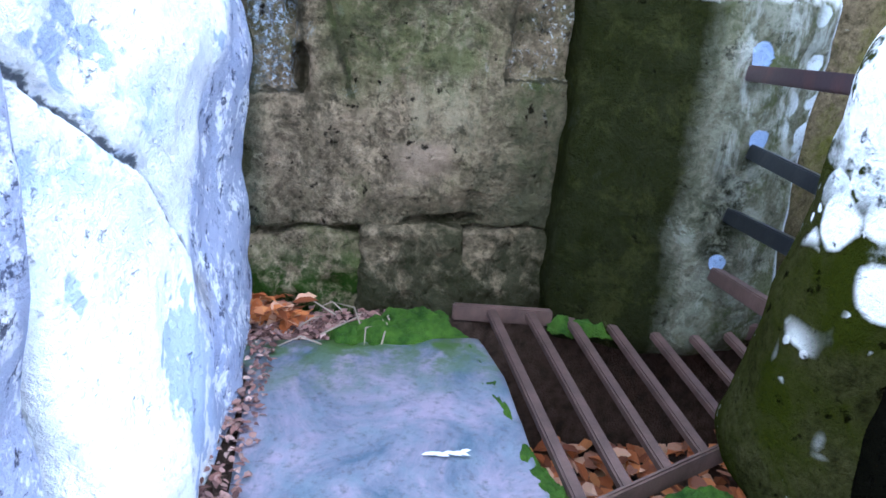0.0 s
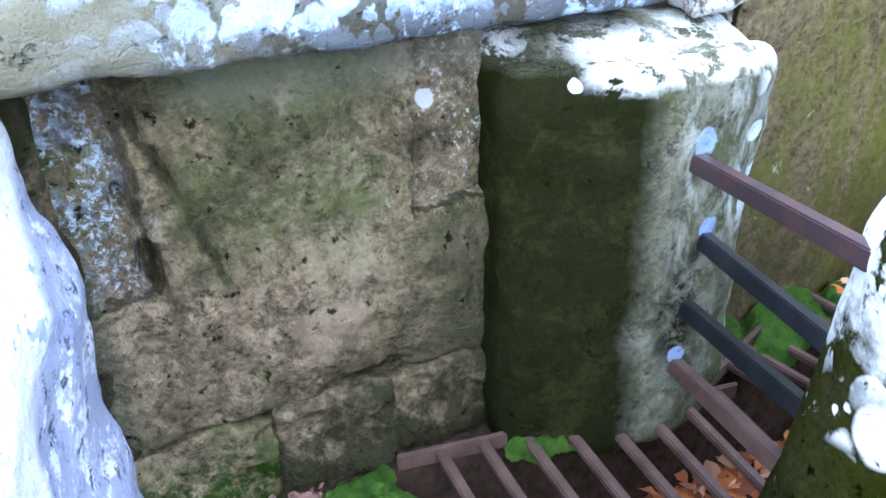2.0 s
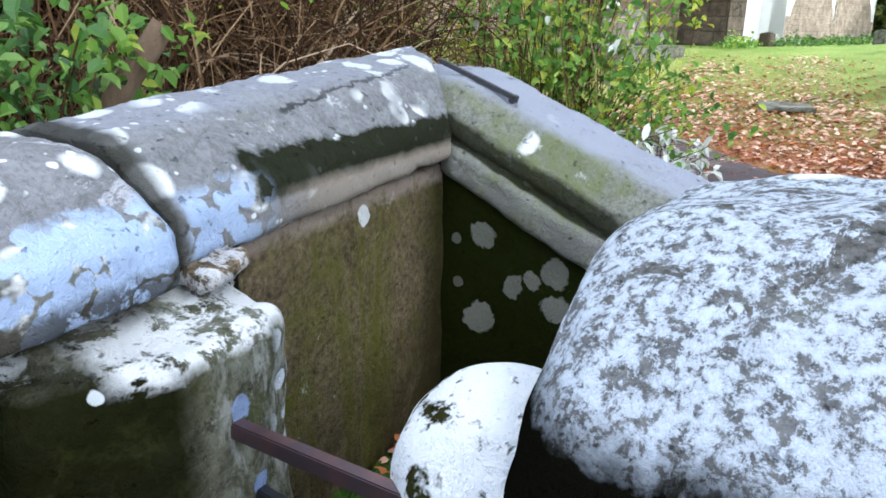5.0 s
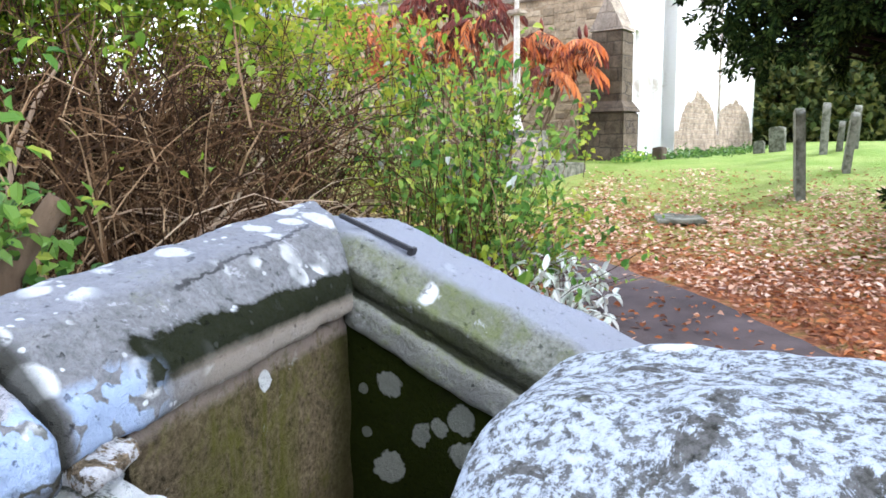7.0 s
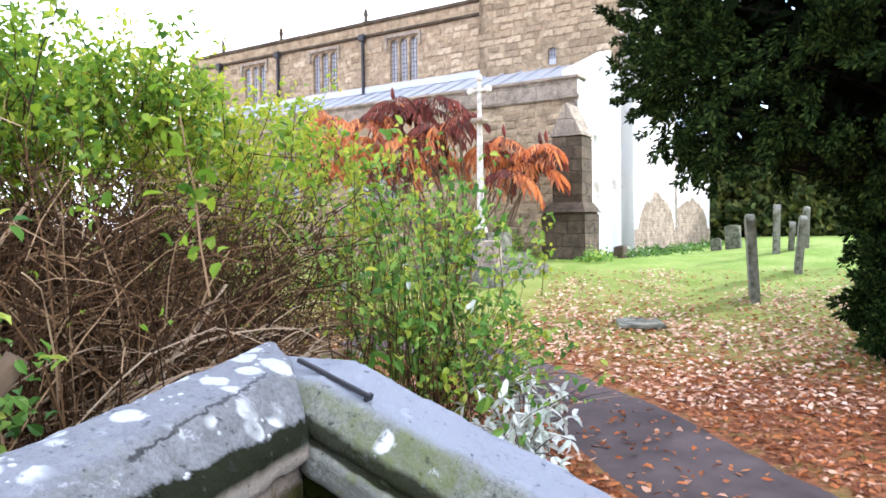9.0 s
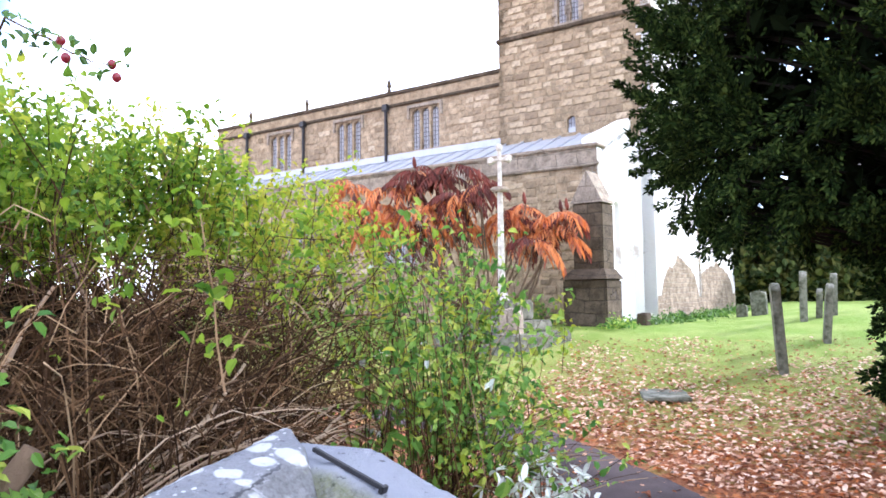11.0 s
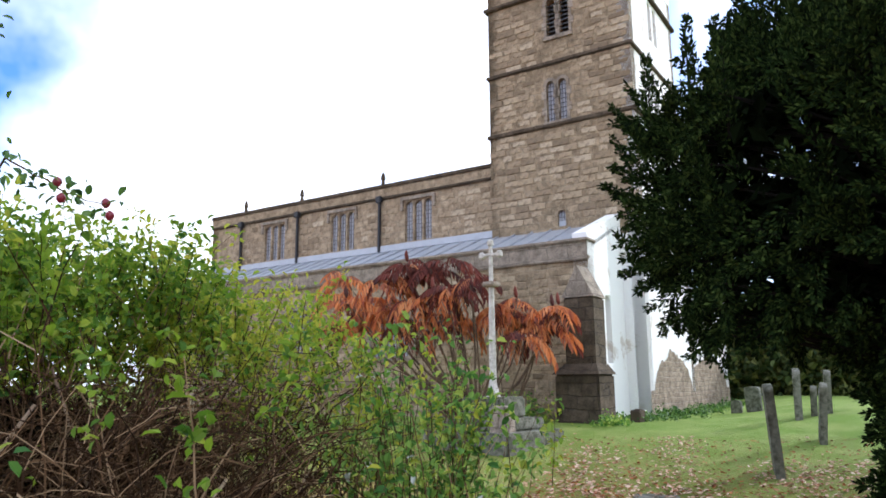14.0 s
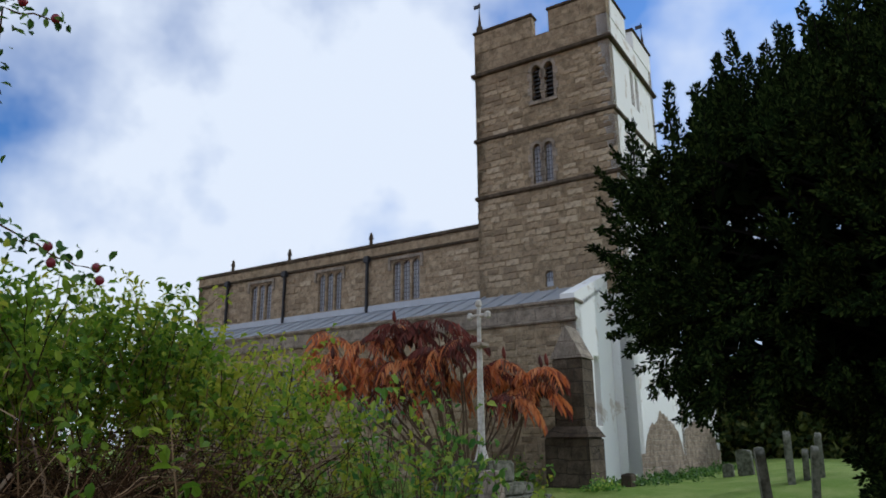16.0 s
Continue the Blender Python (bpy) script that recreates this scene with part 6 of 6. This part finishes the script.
def hip_branch():
    """A thin arching rose shoot with red hips against the sky."""
    for pts, hips in (([(3.4, 3.3, 2.2), (2.95, 2.7, 2.72), (2.62, 2.1, 2.84), (2.65, 1.90, 2.72), (2.76, 1.81, 2.68)], ((2.65, 1.90, 2.74), (2.66, 1.89, 2.69), (2.76, 1.81, 2.69), (2.77, 1.80, 2.65))),
                      ([(3.2, 3.0, 2.2), (2.7, 2.3, 3.1), (2.40, 1.95, 3.44), (2.47, 1.80, 3.40)], ((2.47, 1.80, 3.41), (2.40, 1.86, 3.44)))):
        root = thing("rose_shoot", "thin rose shoot with red hips and few leaves", "branch")
        sm = []
        for i in range(len(pts) - 1):
            for s in range(5):
                sm.append(Vector(pts[i]).lerp(Vector(pts[i + 1]), s / 5) + rvec() * 0.008)
        sm.append(Vector(pts[-1]))
        v_, f_ = tube_data(sm, [0.006 - 0.004 * i / len(sm) for i in range(len(sm))], 4)
        part("stem", mesh_of("stem", v_, f_, M_CANE), root)
        lv = Heap()
        for p in sm[6:]:
            leaf_spray(lv, p, 5, 0.09, (0.025, 0.045))
        part("foliage", lv.mesh("foliage", M_IVY), root)
        for h in hips:
            v_, f_ = tube_data([Vector(h) + Vector((0, 0, d)) for d in (0.016, 0.010, 0.0, -0.010, -0.016)], [0.005, 0.012, 0.015, 0.011, 0.004], 8)
            part("rose_hip", mesh_of("rose_hip", v_, f_, M_HIP, True), root, "red rose hip")


hip_branch()


def pale_plant():
    root = thing("silver_shrub", "small plant with pale silvery leaves beside the path", "plant", pose(5.55, 1.08, 0.30))
    stems, leaves = Heap(), Heap()
    for i in range(30):
        a = rng.uniform(0, 6.28)
        tip = Vector((math.cos(a) * rng.uniform(0.1, 0.6), math.sin(a) * rng.uniform(0.1, 0.40), rng.uniform(0.10, 0.62)))
        pts = cane_path((0, 0, 0), tip, 0.1, 5, 0.02)
        stems.add(*tube_data(pts, [0.004] * len(pts), 3))
        for p in pts[1:]:
            for _ in range(4):
                leaves.leaf(p, rvec() + Vector((0, 0, -0.3)), Vector((0, 0, 1)) + rvec() * 0.7, rng.uniform(0.07, 0.13), rng.uniform(0.03, 0.048))
    tagged(part("stem_tangle", stems.mesh("stem_tangle", M_CANE), root), kind="stuff")
    tagged(part("foliage", leaves.mesh("foliage", M_PALE), root, "pale silvery leaves"), kind="stuff")


pale_plant()


def sumac():
    root = thing("sumac", "small sumac tree with drooping orange-red autumn leaves", "tree", pose(16.78, 5.16, 0.25) @ Matrix.Scale(1.45, 4))
    leaves, dark, heads = Heap(), Heap(), Heap()
    trunk_pts = [Vector((0, -0.5, -0.2)), Vector((0.02, -0.45, 0.4)), Vector((-0.05, -0.35, 0.8))]
    v_, f_ = tube_data(trunk_pts, [0.06, 0.05, 0.04], 7)
    part("trunk", mesh_of("trunk", v_, f_, M_BARK, True), root)
    # tiers of boughs: y from and to, height, number, share of withered leaves
    for y0, y1, z0, z1, many, dry in ((0.95, 2.2, 2.2, 3.1, 11, 0.06), (-0.45, 0.95, 2.65, 3.35, 9, 0.85), (0.0, 0.9, 2.1, 2.6, 4, 0.35), (-1.7, -0.55, 1.95, 2.7, 10, 0.22)):
        for i in range(many):
            tip = Vector((rng.uniform(-0.6, 0.5), y0 + (y1 - y0) * (i + rng.random()) / many, rng.uniform(z0, z1)))
            pts = cane_path(trunk_pts[rng.choice((1, 2))], tip, rng.uniform(-0.35, -0.1), 6, 0.07)
            v_, f_ = tube_data(pts, [0.026 - 0.003 * j for j in range(len(pts))], 5)
            part("branch", mesh_of("branch", v_, f_, M_BARK, True), root)
            if rng.random() < 0.5:
                h = tip + Vector((0, 0, 0.05))
                heads.add(*tube_data([h, h + Vector((0, 0.01, 0.06)), h + Vector((0, 0.02, 0.14)), h + Vector((0, 0.02, 0.20))], [0.015, 0.035, 0.028, 0.006], 6))
            fronds = rng.randint(5, 8)
            for q in range(fronds):
                a = 6.28 * q / fronds + rng.uniform(-0.4, 0.4)
                d = Vector((math.cos(a), math.sin(a), rng.uniform(-0.05, 0.5))).normalized()
                p = tip + rvec() * 0.05
                L = rng.uniform(0.40, 0.70)
                heap = dark if rng.random() < dry else leaves
                sag = rng.uniform(0.10, 0.34)
                spine = []
                for s in range(9):
                    spine.append(p.copy())
                    p = p + d * (L / 8)
                    d = (d + Vector((0, 0, -sag))).normalized()
                heap.add(*tube_data(spine, [0.006] * 9, 3))
                for s in range(1, 9):
                    dd = spine[s] - spine[s - 1]
                    side = dd.cross(Vector((0, 0, 1)))
                    if side.length < 1e-5:
                        continue
                    side.normalize()
                    for sg in (-1, 1):
                        heap.leaf(spine[s], side * sg * 0.6 + dd.normalized() * 0.5 + Vector((0, 0, -0.9)), side * sg + Vector((0, 0, 0.8)) + rvec() * 0.3, rng.uniform(0.14, 0.23), 0.050)
    tagged(part("foliage", dark.mesh("foliage", M_SUMAC_DRY), root, "withered maroon leaves"), kind="stuff")
    tagged(part("foliage", leaves.mesh("foliage", M_SUMAC), root, "drooping orange-red leaves"), kind="stuff")
    tagged(part("seed_head_cluster", heads.mesh("seed_head_cluster", M_SUMAC_DRY, True), root, "upright dark maroon seed heads"), kind="stuff")


sumac()


def yew_reach(z):
    """Half width of the yew's crown at a height above its foot."""
    steps = ((1.95, 2.7), (2.2, 3.2), (2.5, 3.5), (3.3, 3.65), (4.1, 3.85), (4.6, 3.9), (4.9, 3.5), (5.0, 2.9), (5.5, 2.7), (5.9, 2.3), (6.2, 1.4), (6.4, 0.3))
    for (a, ra), (c, rc) in zip(steps, steps[1:]):
        if z <= c:
            return ra + (rc - ra) * max(0.0, z - a) / (c - a)
    return 0.2


def yew():
    root = thing("yew_tree", "large dark green yew tree with low hanging boughs", "tree", pose(9.6, -3.05, 0.5, 0, 0, -20))
    tp = [Vector((0, 0, -0.3)), Vector((0.05, 0, 1)), Vector((0, 0.05, 2.5)), Vector((0.1, 0, 5)), Vector((0, 0, 9))]
    v_, f_ = tube_data(tp, [0.75, 0.6, 0.5, 0.3, 0.05], 12)
    part("trunk", mesh_of("trunk", v_, f_, M_BARK, True), root)
    boughs, leaves, deep = Heap(), Heap(), Heap()

    def plume(c, d, L, fat, n):
        """A pointed, tapering shoot thick with needles."""
        for s_ in range(n):
            t = rng.random() ** 0.8
            r_ = rvec()
            q = c + d * (L * t) + r_ * fat * (0.25 + 0.75 * (1 - t)) * rng.uniform(0.3, 1.0)
            leaves.needle(q, d * 0.9 + r_ * 0.8, rvec(), rng.uniform(0.045, 0.090), rng.uniform(0.024, 0.042), 0.15)

    up = Vector((0, 0, 1))

    def spread(a, z):
        """The crown is broader across than deep; its unseen side is widened to keep the stile shaded."""
        return Vector((math.cos(a) * (0.55 - 0.30 * smooth((z - 4.2) / 2.2)), math.sin(a) * (1.0 if math.sin(a) > 0 else 1.35), 0))

    for i in range(2100):
        z = 2.2 + 4.2 * rng.random()
        a = rng.uniform(0, 2 * math.pi)
        out = spread(a, z)
        lump = noise.noise(Vector((out.x * 3.4, out.y * 3.4, z * 1.1)))
        if lump > 0.22 and z > 2.4:
            continue
        rad = yew_reach(z) * (1.0 - 0.13 * max(0.0, lump)) * rng.uniform(0.84, 1.0)
        tip = out * rad + up * z
        if rng.random() < 0.3:
            pts = cane_path(Vector((0, 0, max(1.3, z - 0.4 - rad * 0.2))), tip, 0.12, 6, 0.06)
            boughs.add(*tube_data(pts, [0.045 - 0.006 * j for j in range(7)], 4))
        if z < 2.7:
            plume(tip, (out * 0.3 - up * rng.uniform(0.2, 1.0) + rvec() * 0.7).normalized(), rng.uniform(0.25, 0.6), 0.11, 110)
        elif z < 5.0:
            plume(tip, (out * 0.6 + up * rng.uniform(-0.5, 1.0) + rvec() * 0.5).normalized(), rng.uniform(0.4, 0.85), 0.11, 150)
        else:
            plume(tip - up * 0.2, (out * 0.25 + up + rvec() * 0.22).normalized(), rng.uniform(0.4, 0.9), 0.11, 165)
    # tall leading spires along the top, and shoots that stand clear of the side
    for i in range(64):
        a = 2 * math.pi * (i + rng.random()) / 64
        z = rng.uniform(4.7, 6.3) if i % 3 else rng.uniform(4.6, 5.2)
        foot = spread(a, z) * yew_reach(z) * rng.uniform(0.80, 1.0) + up * (z - 0.4)
        L = rng.uniform(1.0, 1.75)
        boughs.add(*tube_data([foot, foot + up * L * 0.9], [0.025, 0.006], 4))
        plume(foot, (up + rvec() * 0.08).normalized(), L, 0.18, 560)
    for i in range(40):
        a = rng.uniform(0, 2 * math.pi)
        z = rng.uniform(3.4, 4.7)
        out = spread(a, z)
        foot = out * yew_reach(z) * 0.95 + up * z
        plume(foot, (out * 0.55 + up + rvec() * 0.2).normalized(), rng.uniform(0.7, 1.15), 0.11, 260)
    # dense inside of the crown, its shade put into near-black needles
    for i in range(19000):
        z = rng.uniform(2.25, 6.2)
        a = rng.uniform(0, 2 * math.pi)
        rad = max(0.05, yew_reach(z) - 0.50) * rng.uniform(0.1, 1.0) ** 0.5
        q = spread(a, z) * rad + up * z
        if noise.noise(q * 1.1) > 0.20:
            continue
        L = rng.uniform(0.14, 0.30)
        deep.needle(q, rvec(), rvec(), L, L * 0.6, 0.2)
    # boughs that sweep to the ground round the trunk
    for i in range(620):
        a = rng.uniform(0, 2 * math.pi)
        z = rng.uniform(0.0, 2.3)
        rad = 1.22 + 0.2 * noise.noise(Vector((math.cos(a) * 3, math.sin(a) * 3, z * 1.6))) + 0.5 * smooth((z - 1.6) / 0.8) - 0.25 * smooth((0.5 - z) / 0.5) + rng.uniform(-0.25, 0.0)
        out = Vector((math.cos(a), math.sin(a), 0))
        plume(out * rad + up * z, (out * 0.5 - up * rng.uniform(-0.3, 0.6) + rvec() * 0.5).normalized(), rng.uniform(0.2, 0.4), 0.14, 110)
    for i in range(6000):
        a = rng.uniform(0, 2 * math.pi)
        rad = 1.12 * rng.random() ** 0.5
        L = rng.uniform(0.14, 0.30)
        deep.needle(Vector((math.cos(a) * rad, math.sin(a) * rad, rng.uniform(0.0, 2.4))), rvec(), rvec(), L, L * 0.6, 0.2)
    tagged(part("bough_tangle", boughs.mesh("bough_tangle", M_BOUGH), root), kind="stuff")
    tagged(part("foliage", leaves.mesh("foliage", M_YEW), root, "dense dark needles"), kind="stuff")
    tagged(part("inner_foliage", deep.mesh("inner_foliage", M_YEW_SHADED), root, "inner needles, coloured near-black for shade"), kind="stuff")


yew()


def far_tree(x, y, h, w, seed):
    r2 = random.Random(seed)
    root = thing("tree", "dark broadleaf tree at the churchyard edge", "tree", pose(x, y, 1.2), group="boundary trees")
    tr, lv = Heap(), Heap()
    tr.add(*tube_data([(0, 0, -0.3), (0, 0.1, h * 0.4), (0.1, 0, h * 0.8)], [0.3, 0.2, 0.06], 7))
    for i in range(12):
        a = r2.uniform(0, 6.28)
        tr.add(*tube_data([(0, 0, h * 0.3), (math.cos(a) * w * 0.4, math.sin(a) * w * 0.4, h * r2.uniform(0.5, 0.9))], [0.1, 0.03], 5))
    for i in range(420):
        a, b = r2.uniform(0, 6.28), r2.random() ** 0.5
        z = h * (0.05 + 0.95 * r2.random())
        rr = w * b * (0.35 + 0.65 * math.sin(math.pi * min(1, 0.2 + 0.75 * z / h)))
        c = Vector((math.cos(a) * rr, math.sin(a) * rr, z))
        for _ in range(16):
            q = c + Vector((r2.gauss(0, 0.35), r2.gauss(0, 0.35), r2.gauss(0, 0.3)))
            lv.leaf(q, Vector((r2.gauss(0, 1), r2.gauss(0, 1), r2.gauss(0, 1))) + Vector((0.01, 0, 0)), Vector((r2.gauss(0, 1), r2.gauss(0, 1), 1)), 0.36, 0.26)
    part("trunk", tr.mesh("trunk", M_BARK), root)
    part("crown", lv.mesh("crown", M_FARLEAF), root)


for i, (x, y, h, w) in enumerate(((36, 0.5, 3.6, 2.6), (38, -3.0, 4.2, 3.0), (37, -6.2, 4.0, 3.0), (39, -9.5, 5.0, 3.2), (36, -13.0, 5.0, 3.4), (40, 4.0, 4.0, 3.0), (38, -17.0, 6.0, 4.0))):
    far_tree(x, y, h, w, 100 + i)


# ---- fallen leaves ----
def leaf_heap(name, label, n, place, size, lift=0.02, mat=M_DEAD):
    hp = Heap()
    for i in range(n):
        x, y, z = place()
        a = rng.uniform(0, 6.28)
        hp.leaf(Vector((x, y, z + rng.uniform(0.004, lift))), Vector((math.cos(a), math.sin(a), rng.uniform(-0.3, 0.3))), Vector((rng.gauss(0, 0.35), rng.gauss(0, 0.35), 1)), rng.uniform(*size), rng.uniform(*size) * 0.62, rng.uniform(-0.1, 0.35))
    return thing(name, label, "leaves", me=hp.mesh(name, mat), kind="stuff")


def in_pit_place():
    while True:
        x, y = rng.uniform(1.44, 2.86), rng.uniform(0.68, 1.36)
        if in_pit(x, y):
            return x, y, -0.45


leaf_heap("fallen_leaves", "brown autumn leaves lying in the pit", 900, in_pit_place, (0.04, 0.09), 0.07)
leaf_heap("fallen_leaves", "orange brown leaves heaped against the wall", 85, lambda: (rng.uniform(0.92, 1.04), rng.uniform(1.33, 1.42), -0.02), (0.035, 0.075), 0.06)
leaf_heap("fallen_leaves", "crumbled leaf litter along the wall foot", 900, lambda: (rng.uniform(0.93, 1.27), rng.uniform(1.27, 1.42), -0.025), (0.012, 0.032), 0.02, M_CRUMB)
leaf_heap("fallen_leaves", "crumbled leaf litter beside the flagstone", 520, lambda: (lambda y_: (0.925 - 0.06 * (1.44 - y_) + rng.uniform(0.0, 0.09), y_, 0.002))(rng.uniform(0.35, 1.3)), (0.010, 0.026), 0.015, M_CRUMB)
leaf_heap("fallen_leaves", "red brown leaves in the corner of the stile", 140, lambda: (lambda t: (2.86 + t * 0.50, 1.42 + t * 0.03 - abs(rng.gauss(0, 0.05)), 0.0))(rng.random()), (0.03, 0.07), 0.05)


def litter_place():
    while True:
        t = rng.random()
        x, y = 4.2 + 11.5 * t ** 1.5, rng.uniform(-3.4, 2.4)
        if inside_stile(x, y) or (Vector((x, y, 0)) - CORNER).dot(END_OUT) < 0.5 and y < 1.6:
            continue
        if x > 9.5 and rng.random() < 0.25 + 0.6 * smooth((x - 9.5) / 4.5):
            continue
        on_path = min((Vector((x, y, 0)) - p).length for p in fine[::3]) < 0.60
        if on_path and rng.random() > 0.10:
            continue
        return x, y, ground_z(x, y) + (0.015 if on_path else 0)


leaf_heap("fallen_leaves", "copper leaves heaped between wall and path", 500, lambda: (lambda t, w: (4.75 + 1.2 * t, 0.30 + 0.72 * t + w, ground_z(4.75 + 1.2 * t, 0.30 + 0.72 * t + w)))(rng.random(), rng.uniform(0.0, 0.35)), (0.035, 0.085), 0.05)
def lawn_place():
    while True:
        x, y = rng.uniform(7.5, 16.0), rng.uniform(-4.2, 2.6)
        if noise.noise(Vector((x * 0.5, y * 0.9, 8.0))) + 0.35 - 0.9 * smooth((x - 9.5) / 6.5) < rng.uniform(-0.5, 0.5):
            continue
        if min((Vector((x, y, 0)) - p).length for p in fine[::3]) < 0.65:
            continue
        return x, y, ground_z(x, y)


leaf_heap("fallen_leaves", "pale dry leaves scattered over the lawn", 5200, lawn_place, (0.05, 0.10), 0.03, leaf_mat("pale_dead_leaves", [(0.52, 0.30, 0.18), (0.68, 0.46, 0.32), (0.78, 0.60, 0.46), (0.42, 0.20, 0.10)], 0.7, 0.15))
leaf_heap("fallen_leaves", "carpet of copper brown leaves beside the path", 16000, litter_place, (0.035, 0.085), 0.03)


# ---- single stones standing proud of the church walls ----
def block_mesh(w, h, d):
    bm = bmesh.new()
    v_, f_ = box_data(-d, 0.02, -w / 2, w / 2, -h / 2, h / 2)
    vs = [bm.verts.new((p[0], p[1] + rng.uniform(-0.015, 0.015), p[2] + rng.uniform(-0.012, 0.012))) for p in v_]
    for q in f_:
        bm.faces.new([vs[i] for i in q])
    bmesh.ops.bevel(bm, geom=[e for e in bm.edges if all(v.co.x < -d / 2 for v in e.verts)], offset=0.018, segments=1, affect="EDGES")
    me = bpy.data.meshes.new("stone")
    bm.to_mesh(me)
    bm.free()
    me.materials.append(M_BLOCK)
    return me


block_kinds = [block_mesh(w, h, d) for w, h, d in ((0.34, 0.16, 0.020), (0.46, 0.19, 0.026), (0.26, 0.15, 0.018), (0.56, 0.20, 0.028), (0.40, 0.14, 0.016), (0.30, 0.19, 0.024), (0.50, 0.16, 0.020))]


def lay_stones(wall, x, y0, y1, z0, z1, chance, holes, most):
    n, z = 0, z0 + 0.12
    while z < z1 - 0.1:
        y = y0 + rng.uniform(0.15, 0.4)
        while y < y1 - 0.2 and n < most:
            kind = rng.choice(block_kinds)
            clear = not any(h[0] - 0.5 < y < h[1] + 0.5 and h[2] - 0.35 < z < h[3] + 0.4 for h in holes)
            if clear and rng.random() < chance:
                part("stone", kind, wall, m=pose(x, y, z + rng.uniform(-0.01, 0.01)))
                n += 1
            y += rng.uniform(0.42, 0.66)
        z += 0.215


lay_stones(tower_face, TX, TY0 + 0.1, TY1, 6.9, 14.3, 0.95, bel + mid + low, 280)
lay_stones(aisle_face, 0.0, 0.5, 9.0, 1.3, 5.0, 0.9, ais_holes, 280)
lay_stones(clere_face, CX, 4.3, 17.5, 6.95, 8.5, 0.8, [(ls[0][0], ls[-1][1], 6.98, 8.4) for ls in cl_wins], 180)
